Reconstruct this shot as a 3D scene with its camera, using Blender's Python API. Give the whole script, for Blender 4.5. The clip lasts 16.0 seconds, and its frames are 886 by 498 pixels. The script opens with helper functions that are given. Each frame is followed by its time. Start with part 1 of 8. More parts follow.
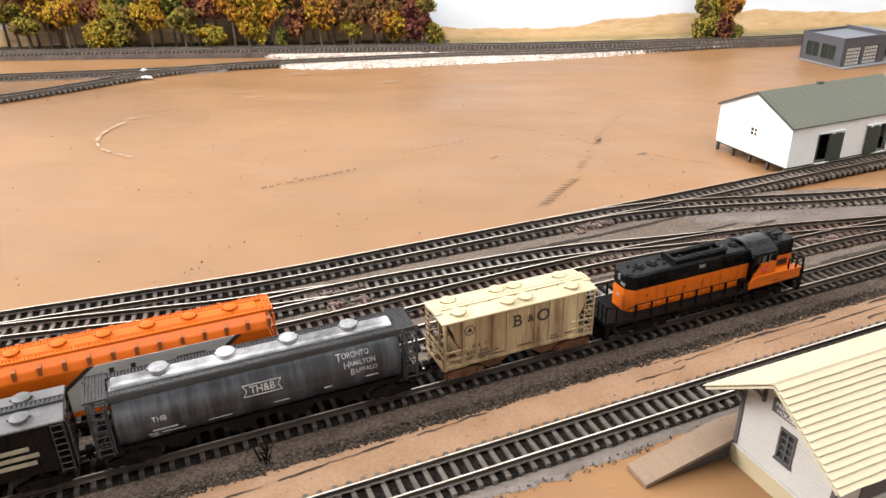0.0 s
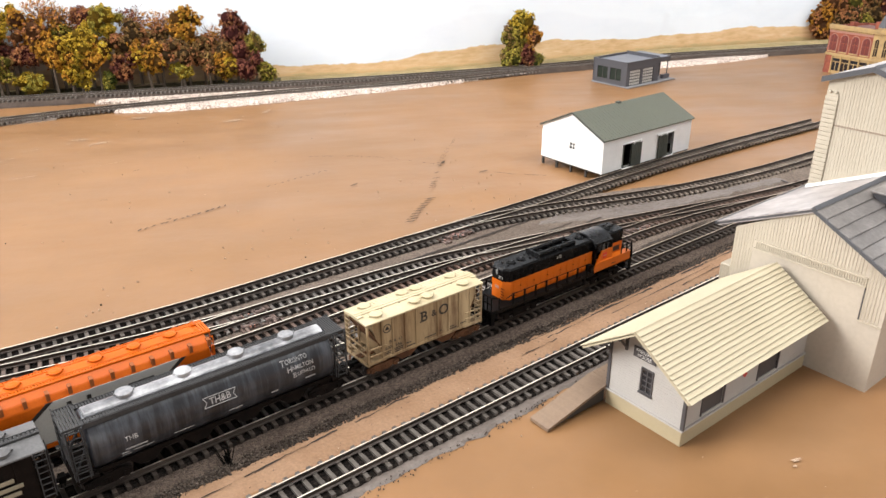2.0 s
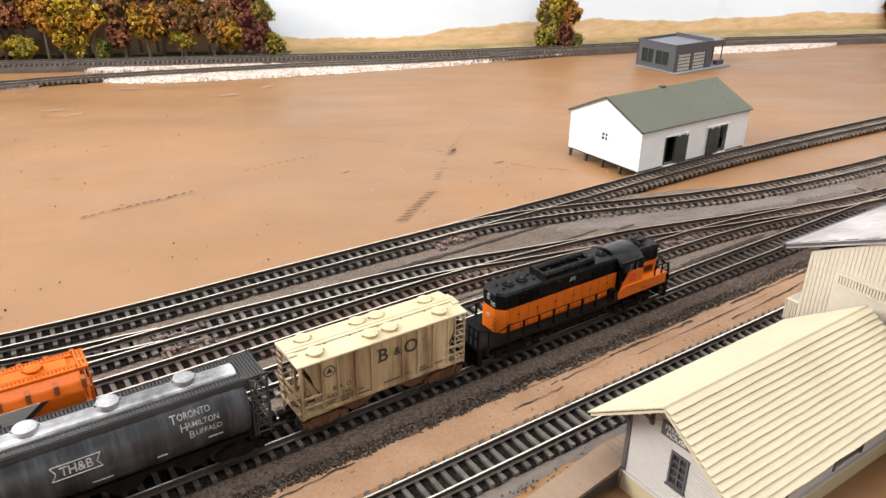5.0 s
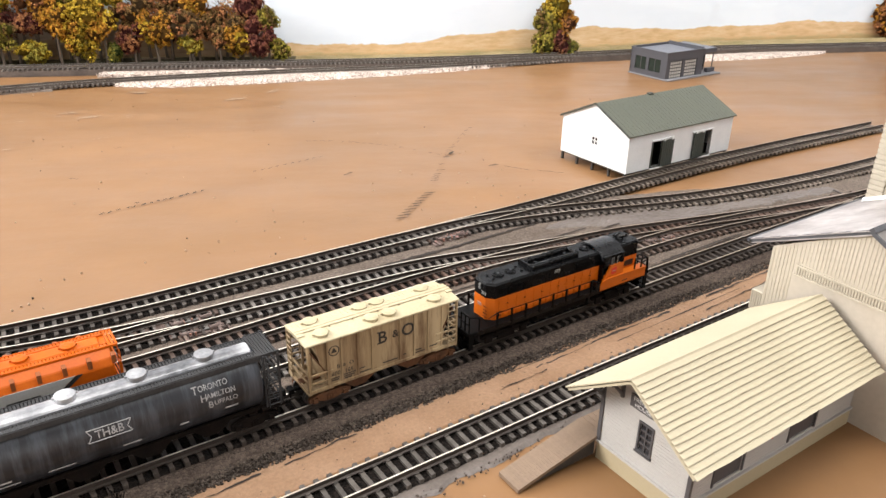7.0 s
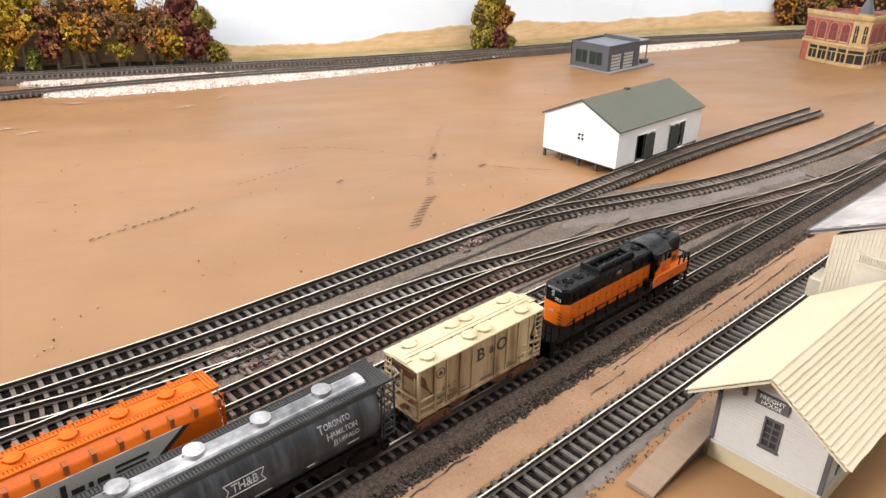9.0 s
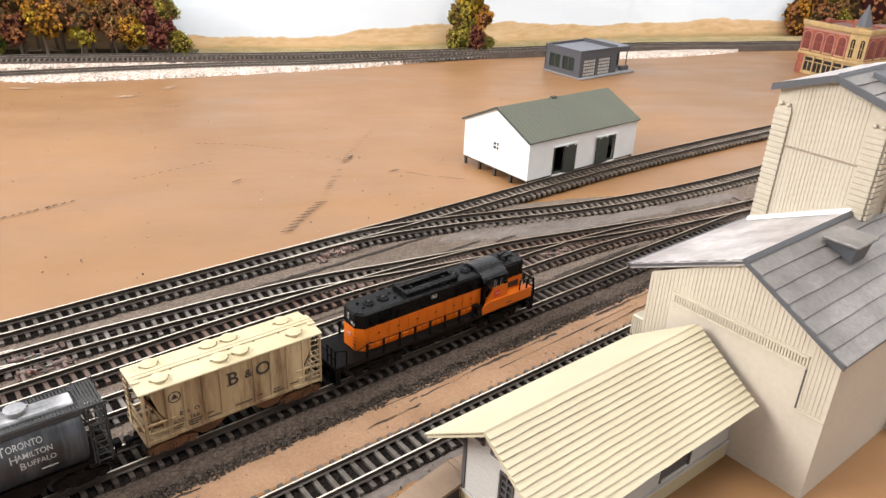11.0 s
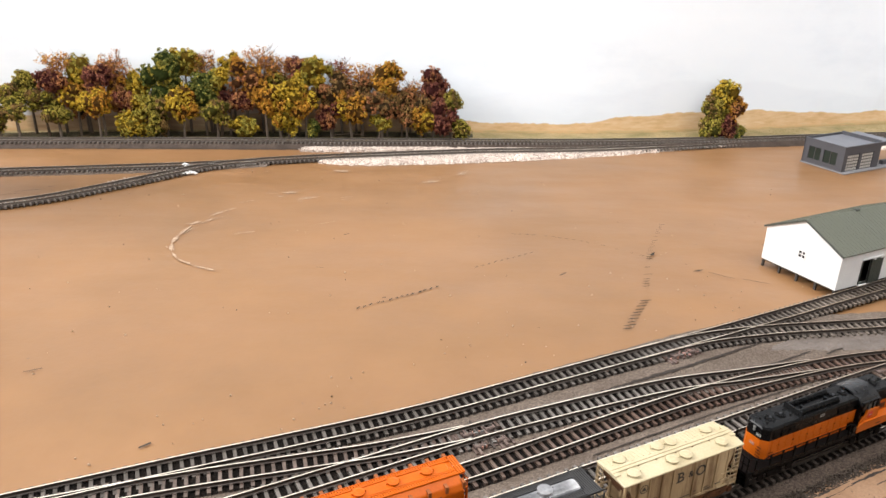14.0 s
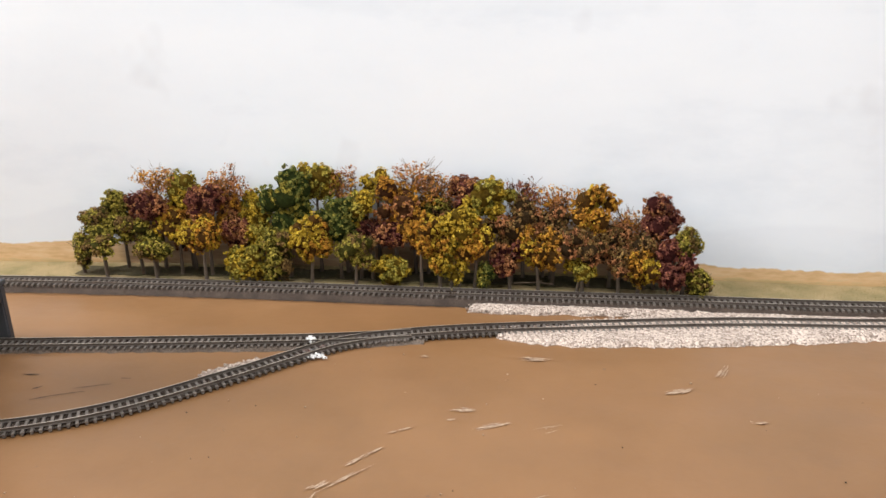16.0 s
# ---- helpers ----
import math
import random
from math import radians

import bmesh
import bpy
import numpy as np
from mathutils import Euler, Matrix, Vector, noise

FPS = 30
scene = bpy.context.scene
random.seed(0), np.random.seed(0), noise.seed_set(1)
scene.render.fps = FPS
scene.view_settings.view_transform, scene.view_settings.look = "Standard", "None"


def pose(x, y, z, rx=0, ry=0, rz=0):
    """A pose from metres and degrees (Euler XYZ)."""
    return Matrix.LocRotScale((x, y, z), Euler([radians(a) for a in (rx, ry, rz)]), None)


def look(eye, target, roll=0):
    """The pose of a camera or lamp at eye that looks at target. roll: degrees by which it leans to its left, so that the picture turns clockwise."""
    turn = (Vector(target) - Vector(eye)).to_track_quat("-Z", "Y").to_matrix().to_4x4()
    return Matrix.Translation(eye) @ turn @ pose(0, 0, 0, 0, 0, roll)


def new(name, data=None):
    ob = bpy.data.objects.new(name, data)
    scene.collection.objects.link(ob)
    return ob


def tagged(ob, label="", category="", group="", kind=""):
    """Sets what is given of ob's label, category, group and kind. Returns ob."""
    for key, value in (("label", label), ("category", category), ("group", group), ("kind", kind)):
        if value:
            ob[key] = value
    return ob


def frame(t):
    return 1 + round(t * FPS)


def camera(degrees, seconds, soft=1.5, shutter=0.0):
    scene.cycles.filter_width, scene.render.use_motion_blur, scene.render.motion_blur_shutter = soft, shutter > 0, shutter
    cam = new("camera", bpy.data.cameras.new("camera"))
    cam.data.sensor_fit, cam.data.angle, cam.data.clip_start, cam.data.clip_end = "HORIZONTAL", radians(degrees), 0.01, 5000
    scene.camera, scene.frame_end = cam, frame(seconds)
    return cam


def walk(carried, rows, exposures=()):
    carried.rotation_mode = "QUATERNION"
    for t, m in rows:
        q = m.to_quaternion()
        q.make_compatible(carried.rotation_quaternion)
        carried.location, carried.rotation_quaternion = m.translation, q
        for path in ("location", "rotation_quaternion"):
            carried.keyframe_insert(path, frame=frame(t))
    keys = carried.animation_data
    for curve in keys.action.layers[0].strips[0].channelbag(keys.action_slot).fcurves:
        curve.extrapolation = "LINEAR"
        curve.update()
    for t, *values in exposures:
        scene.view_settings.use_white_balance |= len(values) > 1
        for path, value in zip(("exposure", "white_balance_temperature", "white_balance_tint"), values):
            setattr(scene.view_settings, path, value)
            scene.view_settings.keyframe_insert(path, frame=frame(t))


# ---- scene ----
cam = camera(61.01, 16.0)
PATH = [
    (0, (0.23847, 0.33324, 0.16008), (0.15334, 1.22651, -0.28130), -0.956),
    (0.5, (0.24046, 0.32758, 0.16656), (0.22769, 1.22733, -0.26967), -0.869),
    (1, (0.22669, 0.31310, 0.17363), (0.27834, 1.21516, -0.25489), -0.924),
    (1.5, (0.20770, 0.29209, 0.17903), (0.32348, 1.19249, -0.24035), -0.917),
    (2, (0.20492, 0.28960, 0.17455), (0.36004, 1.18806, -0.23620), -0.336),
    (2.5, (0.19929, 0.29732, 0.18652), (0.37255, 1.19557, -0.21737), 0.264),
    (3, (0.20393, 0.30563, 0.18304), (0.37361, 1.20535, -0.21909), 0.900),
    (3.5, (0.20466, 0.32698, 0.17393), (0.35598, 1.22777, -0.23312), 1.165),
    (4, (0.22925, 0.35125, 0.16294), (0.36356, 1.25145, -0.25131), 1.212),
    (4.5, (0.23790, 0.36213, 0.15402), (0.35419, 1.26131, -0.26784), 0.992),
    (5, (0.23821, 0.35970, 0.15187), (0.34190, 1.25797, -0.27515), 0.814),
    (7.3, (0.23769, 0.33423, 0.15918), (0.34185, 1.23515, -0.26212), 1.145),
    (7.5, (0.24008, 0.33327, 0.15946), (0.35311, 1.23346, -0.26111), 1.273),
    (8, (0.23188, 0.33292, 0.16028), (0.37399, 1.22894, -0.26038), 1.421),
    (8.5, (0.20526, 0.34165, 0.16174), (0.38032, 1.23117, -0.26029), 1.429),
    (9, (0.17321, 0.35732, 0.16071), (0.41843, 1.22727, -0.26715), 1.425),
    (9.5, (0.17961, 0.36445, 0.15905), (0.46686, 1.21968, -0.27230), 2.138),
    (10, (0.21667, 0.36626, 0.15843), (0.48309, 1.22771, -0.27393), 2.778),
    (10.2, (0.23272, 0.36490, 0.15925), (0.47865, 1.23047, -0.27699), 3.153),
    (12.3, (0.27570, 0.33951, 0.16664), (0.40662, 1.23550, -0.25770), 0.902),
    (12.5, (0.27565, 0.33708, 0.16678), (0.40110, 1.23484, -0.25545), 0.883),
    (13, (0.26401, 0.33310, 0.17111), (0.36173, 1.23686, -0.24563), 1.015),
    (13.5, (0.22767, 0.32379, 0.19138), (0.27611, 1.23661, -0.21409), 1.149),
    (14, (0.15427, 0.32290, 0.21309), (0.13928, 1.24439, -0.17503), 1.168),
    (14.5, (0.08700, 0.31392, 0.22987), (0.01336, 1.23874, -0.14334), 0.831),
    (15, (0.05864, 0.33873, 0.23477), (-0.06059, 1.26462, -0.12373), 0.437),
    (15.5, (0.05586, 0.43983, 0.22863), (-0.09360, 1.36646, -0.11635), 0.012),
    (16, (0.06621, 0.57954, 0.22985), (-0.10640, 1.50529, -0.10659), -0.377),
]
EXPOSURES = [(0, 0.04), (1.2, -0.10), (5, -0.10), (8, -0.09), (13, -0.08), (14, -0.26), (15, -0.58), (16, -0.64)]
walk(cam, [(t, look(eye, target, roll)) for t, eye, target, roll in PATH], EXPOSURES)

# ---- world and light ----
world = bpy.data.worlds.new("room_air")
world.use_nodes = True
world.node_tree.nodes["Background"].inputs[0].default_value = (1.0, 0.97, 0.93, 1)
world.node_tree.nodes["Background"].inputs[1].default_value = 0.35
scene.world = world


def panel_lamp(name, x, y, z, sx, sy, watts, colour=(1.0, 0.985, 0.975), turn=(0, 0, 0)):
    lamp = bpy.data.lights.new(name, "AREA")
    lamp.shape, lamp.size, lamp.size_y, lamp.energy, lamp.color = "RECTANGLE", sx, sy, watts, colour
    ob = new(name, lamp)
    ob.matrix_world = pose(x, y, z, *turn)
    return ob


panel_lamp("window_light_left", -1.5, 0.62, 1.08, 1.1, 1.0, 90.0, turn=(0, -58, -4))
panel_lamp("ceiling_lamp_middle", 0.15, 0.45, 1.46, 1.2, 0.5, 27.0)
# unseen soft panel, added behind the camera to brighten near-facing walls
panel_lamp("window_light_near", 0.3, -1.55, 0.45, 2.4, 0.8, 16.0, turn=(90, 0, 0))
panel_lamp("ceiling_lamp_right", 1.25, 0.2, 1.46, 0.5, 1.2, 19.0)


# ---- materials ----
def node_mat(name):
    m = bpy.data.materials.new(name)
    m.use_nodes = True
    nt = m.node_tree
    return m, nt, nt.nodes["Principled BSDF"]


def link(nt, a, b):
    nt.links.new(a, b)


def noise_node(nt, vec, scale, detail=4.0, rough=0.55):
    n = nt.nodes.new("ShaderNodeTexNoise")
    n.inputs["Scale"].default_value, n.inputs["Detail"].default_value, n.inputs["Roughness"].default_value = scale, detail, rough
    link(nt, vec, n.inputs["Vector"])
    return n.outputs["Fac"]


def ramp(nt, fac, stops):
    r = nt.nodes.new("ShaderNodeValToRGB")
    el = r.color_ramp.elements
    while len(el) < len(stops):
        el.new(0.5)
    for e, (p, c) in zip(el, stops):
        e.position, e.color = p, (*c, 1)
    link(nt, fac, r.inputs[0])
    return r.outputs[0]


def mix(nt, fac, a, b, mode="MIX"):
    n = nt.nodes.new("ShaderNodeMix")
    n.data_type, n.blend_type = "RGBA", mode
    for key, v in ((0, fac), (6, a), (7, b)):
        if isinstance(v, bpy.types.NodeSocket):
            link(nt, v, n.inputs[key])
        elif key == 0:
            n.inputs[0].default_value = v
        else:
            n.inputs[key].default_value = (*v, 1)
    return n.outputs[2]


def math_node(nt, op, a, b=0.0, c=0.5):
    n = nt.nodes.new("ShaderNodeMath")
    n.operation = op
    for i, v in enumerate((a, b, c)):
        if isinstance(v, bpy.types.NodeSocket):
            link(nt, v, n.inputs[i])
        else:
            n.inputs[i].default_value = v
    return n.outputs[0]


def bump(nt, bsdf, height, strength, dist):
    b = nt.nodes.new("ShaderNodeBump")
    b.inputs["Strength"].default_value, b.inputs["Distance"].default_value = strength, dist
    link(nt, height, b.inputs["Height"])
    link(nt, b.outputs[0], bsdf.inputs["Normal"])


def tone(c, k):
    return tuple(min(1.0, v * k) for v in c)


def surf(name, col, rough=0.6, var=0.18, coarse=60, fine=900, metal=0.0, bumps=0.25, dist=0.0003, col2=None, spread=0.5, each=0.0, spec=0.4):
    """A painted or moulded surface: colour wandering at two scales, fine relief, uneven gloss."""
    m, nt, b = node_mat(name)
    vec = nt.nodes.new("ShaderNodeTexCoord").outputs["Object"]
    n1, n2 = noise_node(nt, vec, coarse), noise_node(nt, vec, fine, 3)
    second = col2 or tone(col, 1 - var)
    c = ramp(nt, n1, [(0.5 - spread / 2, second), (0.5 + spread / 2, col)])
    grain = ramp(nt, n2, [(0.3, (1 - var, 1 - var, 1 - var)), (0.7, (1, 1, 1))])
    c = mix(nt, 0.8, c, grain, "MULTIPLY")
    if each:
        rnd = nt.nodes.new("ShaderNodeObjectInfo").outputs["Random"]
        c = mix(nt, 1.0, c, ramp(nt, rnd, [(0.0, (1 - each,) * 3), (1.0, (1, 1, 1))]), "MULTIPLY")
    link(nt, c, b.inputs["Base Color"])
    b.inputs["Metallic"].default_value, b.inputs["Specular IOR Level"].default_value = metal, spec
    link(nt, math_node(nt, "MULTIPLY_ADD", n1, 0.25, rough - 0.12), b.inputs["Roughness"])
    if bumps:
        bump(nt, b, n2, bumps, dist)
    return m


def ground_mat():
    m, nt, b = node_mat("tan_latex_paint")
    vec = nt.nodes.new("ShaderNodeTexCoord").outputs["Object"]
    big, mid, fine = noise_node(nt, vec, 3.4, 6, 0.65), noise_node(nt, vec, 17, 5, 0.6), noise_node(nt, vec, 260, 3)
    speck = noise_node(nt, vec, 150, 2)
    c = ramp(nt, big, [(0.3, (0.206, 0.109, 0.045)), (0.5, (0.253, 0.132, 0.056)), (0.7, (0.290, 0.151, 0.066))])
    c = mix(nt, 0.5, c, ramp(nt, mid, [(0.32, (0.82, 0.80, 0.78)), (0.62, (1, 1, 1))]), "MULTIPLY")
    c = mix(nt, ramp(nt, speck, [(0.74, (0, 0, 0)), (0.8, (0.7, 0.7, 0.7))]), c, (0.16, 0.095, 0.06))
    c = mix(nt, ramp(nt, noise_node(nt, vec, 5.0, 6, 0.7), [(0.66, (0, 0, 0)), (0.8, (0.35, 0.35, 0.35))]), c, (0.44, 0.285, 0.18))
    swept = nt.nodes.new("ShaderNodeMapping")
    swept.inputs["Rotation"].default_value, swept.inputs["Scale"].default_value = (0, 0, -0.25), (1, 3.2, 1)
    link(nt, vec, swept.inputs["Vector"])
    strokes = noise_node(nt, swept.outputs[0], 7, 5, 0.6)
    c = mix(nt, 0.6, c, ramp(nt, strokes, [(0.3, (0.86, 0.84, 0.82)), (0.7, (1.0, 1.0, 1.0))]), "MULTIPLY")
    link(nt, c, b.inputs["Base Color"])
    link(nt, ramp(nt, strokes, [(0.3, (0.30,) * 3), (0.7, (0.56,) * 3)]), b.inputs["Roughness"])
    b.inputs["Specular IOR Level"].default_value = 0.45
    both = math_node(nt, "ADD", math_node(nt, "MULTIPLY", mid, 1.2), math_node(nt, "MULTIPLY", fine, 0.12))
    bump(nt, b, both, 0.35, 0.0012)
    return m


def backdrop_mat():
    """Hand-painted backdrop: pale sky with thin clouds, a hazy ridge, an ochre field with a soft green foot."""
    m, nt, b = node_mat("painted_backdrop")
    vec = nt.nodes.new("ShaderNodeTexCoord").outputs["Object"]
    sep = nt.nodes.new("ShaderNodeSeparateXYZ")
    link(nt, vec, sep.inputs[0])
    x, z = sep.outputs["X"], sep.outputs["Z"]
    stretch = nt.nodes.new("ShaderNodeMapping")
    stretch.inputs["Scale"].default_value = (1, 1, 2.6)
    link(nt, vec, stretch.inputs["Vector"])
    clouds = noise_node(nt, stretch.outputs[0], 3.2, 6, 0.62)
    sky = ramp(nt, clouds, [(0.34, (0.735, 0.80, 0.875)), (0.5, (0.828, 0.885, 0.945)), (0.66, (0.86, 0.91, 0.96))])
    smudge = noise_node(nt, vec, 6.0, 4, 0.7)
    sky = mix(nt, ramp(nt, smudge, [(0.62, (0, 0, 0)), (0.8, (0.45,) * 3)]), sky, (0.55, 0.56, 0.60))
    # distance above a wavering line, in metres
    wav = nt.nodes.new("ShaderNodeCombineXYZ")
    link(nt, x, wav.inputs[0])
    w1, w2, w3 = (noise_node(nt, wav.outputs[0], s, d) for s, d in ((3.5, 2), (17, 4), (120, 4)))
    far_line = math_node(nt, "ADD", 0.0, math_node(nt, "MULTIPLY", w1, 0.10))
    haze = math_node(nt, "SUBTRACT", far_line, z)
    sky = mix(nt, ramp(nt, math_node(nt, "MULTIPLY_ADD", haze, 40.0), [(0.45, (0, 0, 0)), (0.62, (0.2,) * 3)]), sky, (0.70, 0.74, 0.82))
    line = math_node(nt, "ADD", math_node(nt, "MULTIPLY", w1, 0.030), math_node(nt, "ADD", math_node(nt, "MULTIPLY", w2, 0.014), math_node(nt, "MULTIPLY", w3, 0.004)))
    line = math_node(nt, "ADD", line, -0.0015)
    dip = math_node(nt, "SUBTRACT", 0.11, math_node(nt, "ABSOLUTE", math_node(nt, "ADD", x, -0.24)))
    line = math_node(nt, "SUBTRACT", line, math_node(nt, "MULTIPLY", ramp(nt, math_node(nt, "MULTIPLY_ADD", dip, 8.0, 0.0), [(0.0, (0, 0, 0)), (0.6, (1, 1, 1))]), 0.008))
    over = math_node(nt, "SUBTRACT", line, z)
    stroke = nt.nodes.new("ShaderNodeMapping")
    stroke.inputs["Scale"].default_value = (1, 1, 5)
    link(nt, vec, stroke.inputs["Vector"])
    brush = noise_node(nt, stroke.outputs[0], 45, 5, 0.65)
    field = ramp(nt, brush, [(0.3, (0.58, 0.38, 0.19)), (0.5, (0.69, 0.475, 0.265)), (0.72, (0.76, 0.58, 0.37))])
    foot = math_node(nt, "SUBTRACT", math_node(nt, "ADD", -0.004, math_node(nt, "MULTIPLY", brush, 0.020)), z)
    field = mix(nt, ramp(nt, math_node(nt, "MULTIPLY_ADD", foot, 90.0), [(0.4, (0, 0, 0)), (0.8, (0.6,) * 3)]), field, (0.33, 0.27, 0.10))
    col = mix(nt, ramp(nt, math_node(nt, "MULTIPLY_ADD", over, 320.0), [(0.35, (0, 0, 0)), (0.75, (1, 1, 1))]), sky, field)
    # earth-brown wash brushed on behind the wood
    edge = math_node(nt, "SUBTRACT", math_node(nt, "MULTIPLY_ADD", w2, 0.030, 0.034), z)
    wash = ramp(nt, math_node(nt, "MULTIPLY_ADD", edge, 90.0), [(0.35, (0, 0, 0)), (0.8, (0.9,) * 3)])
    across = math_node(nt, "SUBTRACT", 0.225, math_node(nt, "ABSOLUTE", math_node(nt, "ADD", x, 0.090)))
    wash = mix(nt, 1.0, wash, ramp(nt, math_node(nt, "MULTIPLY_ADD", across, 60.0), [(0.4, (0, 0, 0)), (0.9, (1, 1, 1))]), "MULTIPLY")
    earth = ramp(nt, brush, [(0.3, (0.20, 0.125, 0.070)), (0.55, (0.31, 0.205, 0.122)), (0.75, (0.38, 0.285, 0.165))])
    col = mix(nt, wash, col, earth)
    link(nt, col, b.inputs["Base Color"])
    b.inputs["Roughness"].default_value = 0.7
    b.inputs["Specular IOR Level"].default_value = 0.2
    return m


def gravel_mat(name, lo, mid, hi, scale=420, depth=0.0009):
    m, nt, b = node_mat(name)
    vec = nt.nodes.new("ShaderNodeTexCoord").outputs["Object"]
    v = nt.nodes.new("ShaderNodeTexVoronoi")
    v.inputs["Scale"].default_value = scale
    link(nt, vec, v.inputs["Vector"])
    sepc = nt.nodes.new("ShaderNodeSeparateColor")
    link(nt, v.outputs["Color"], sepc.inputs[0])
    c = ramp(nt, sepc.outputs[0], [(0.0, lo), (0.5, mid), (1.0, hi)])
    big = noise_node(nt, vec, 22, 5, 0.6)
    c = mix(nt, 0.75, c, ramp(nt, big, [(0.3, (0.62, 0.55, 0.49)), (0.7, (1.18, 1.11, 1.03))]), "MULTIPLY")
    link(nt, c, b.inputs["Base Color"])
    b.inputs["Roughness"].default_value = 0.9
    b.inputs["Specular IOR Level"].default_value = 0.12
    h = math_node(nt, "SUBTRACT", 1.0, math_node(nt, "MULTIPLY", v.outputs["Distance"], 1.6))
    bump(nt, b, math_node(nt, "ADD", h, noise_node(nt, vec, 1200, 3)), 0.8, depth)
    return m


GROUND, BACKDROP = ground_mat(), backdrop_mat()
CINDER = gravel_mat("cinder_ballast", (0.030, 0.024, 0.020), (0.068, 0.056, 0.048), (0.135, 0.113, 0.098), 1300, 0.0004)
SHOULDER = gravel_mat("fine_grey_ballast", (0.048, 0.037, 0.031), (0.076, 0.060, 0.050), (0.112, 0.089, 0.076), 1500, 0.0004)
# cinders blackened to paint the shade between the yard sleepers
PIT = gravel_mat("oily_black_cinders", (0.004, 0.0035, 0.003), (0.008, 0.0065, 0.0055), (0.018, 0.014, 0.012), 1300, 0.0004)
YARD = gravel_mat("yard_ballast", (0.106, 0.088, 0.075), (0.152, 0.126, 0.108), (0.205, 0.172, 0.149), 1600, 0.0004)
WASH = surf("grey_wash_paint", (0.178, 0.148, 0.129), 0.5, 0.3, 60, 900, col2=(0.105, 0.084, 0.071))
LIGHT_STONE = gravel_mat("pale_stone_ballast", (0.30, 0.243, 0.213), (0.60, 0.522, 0.475), (0.83, 0.755, 0.705), 800, 0.0009)
BANK = surf("dark_roadbed_cork", (0.105, 0.079, 0.064), 0.85, 0.35, 90, 900, col2=(0.052, 0.039, 0.032), bumps=0.6, dist=0.0006, spec=0.15)
PAD = surf("rusty_turnout_plate", (0.20, 0.145, 0.125), 0.7, 0.5, 400, 1800, col2=(0.07, 0.043, 0.036), spread=0.3)
SLEEPER_REAR = surf("sheeny_grey_sleeper", (0.29, 0.255, 0.225), 0.38, 0.3, 300, 2500, col2=(0.12, 0.10, 0.085), each=0.35, spec=0.45)
SLEEPER_DARK = surf("dark_brown_sleeper", (0.100, 0.079, 0.066), 0.55, 0.3, 300, 2500, col2=(0.045, 0.036, 0.030), each=0.35, spec=0.15)
RAIL_REAR = surf("worn_rail_head", (0.78, 0.71, 0.62), 0.4, 0.3, 60, 1200, metal=0.7, bumps=0.05, col2=(0.52, 0.45, 0.38))
RAIL_SIDE = surf("oxidised_rail_side", (0.075, 0.058, 0.047), 0.5, 0.3, 60, 1200, metal=0.3, col2=(0.04, 0.03, 0.026))
RAIL_DUSTY = surf("dusty_rail_side", (0.15, 0.127, 0.108), 0.45, 0.3, 60, 1200, metal=0.3, col2=(0.10, 0.082, 0.070))
ORANGE = surf("orange_loco_paint", (0.53, 0.108, 0.003), 0.38, 0.07, 120, 1500, bumps=0.05)
ORANGE_CAR = surf("orange_car_paint", (0.58, 0.120, 0.005), 0.46, 0.14, 70, 1500, bumps=0.08, col2=(0.46, 0.080, 0.003), spec=0.22)
BLACK = surf("black_loco_paint", (0.0032, 0.0032, 0.0036), 0.26, 0.25, 150, 1500, bumps=0.08, spec=0.16)
BLACK_TRIM = surf("black_plastic", (0.004, 0.0038, 0.0038), 0.5, 0.25, 150, 1500, spec=0.08)
UNDER = surf("grimy_underframe", (0.005, 0.0042, 0.0038), 0.75, 0.35, 200, 1500, col2=(0.014, 0.009, 0.007), spec=0.08)
WHEEL = surf("blackened_wheel", (0.09, 0.08, 0.075), 0.4, 0.3, 200, 1500, metal=0.8)
CREAM_ROOF = surf("cream_car_roof", (0.53, 0.465, 0.315), 0.5, 0.16, 60, 1200, bumps=0.08, col2=(0.43, 0.355, 0.215))
RUSTY = surf("rusty_truck_frame", (0.15, 0.065, 0.03), 0.8, 0.35, 250, 1500, col2=(0.07, 0.035, 0.02), spec=0.15)
STEEL_GREY = surf("dark_grey_roof_gear", (0.035, 0.038, 0.044), 0.45, 0.25, 50, 1200, bumps=0.06, col2=(0.025, 0.027, 0.03))
# white and dark patches put glossy highlights into the roof colour
STEEL_TOP = surf("weathered_grey_roof", (0.60, 0.60, 0.615), 0.34, 0.25, 70, 1200, metal=0.35, bumps=0.1, col2=(0.13, 0.132, 0.14), spread=0.3)
GRATE = surf("grey_running_board", (0.060, 0.059, 0.060), 0.6, 0.3, 80, 1500, col2=(0.034, 0.033, 0.033), spec=0.15)
DULL_STEEL = surf("dull_grey_metal", (0.30, 0.30, 0.29), 0.45, 0.2, 200, 1500, metal=0.6, bumps=0)
LOCO_ROOF = surf("charcoal_roof_paint", (0.011, 0.0115, 0.013), 0.27, 0.2, 120, 1500, bumps=0.05, spec=0.45)
WHITE_INK = surf("white_lettering", (0.72, 0.72, 0.70), 0.55, 0.15, 300, 1500, bumps=0)
BLACK_INK = surf("black_lettering", (0.028, 0.024, 0.021), 0.6, 0.2, 300, 1500, bumps=0)
RED_INK = surf("red_emblem", (0.55, 0.03, 0.025), 0.5, 0.1, 300, 1500, bumps=0)


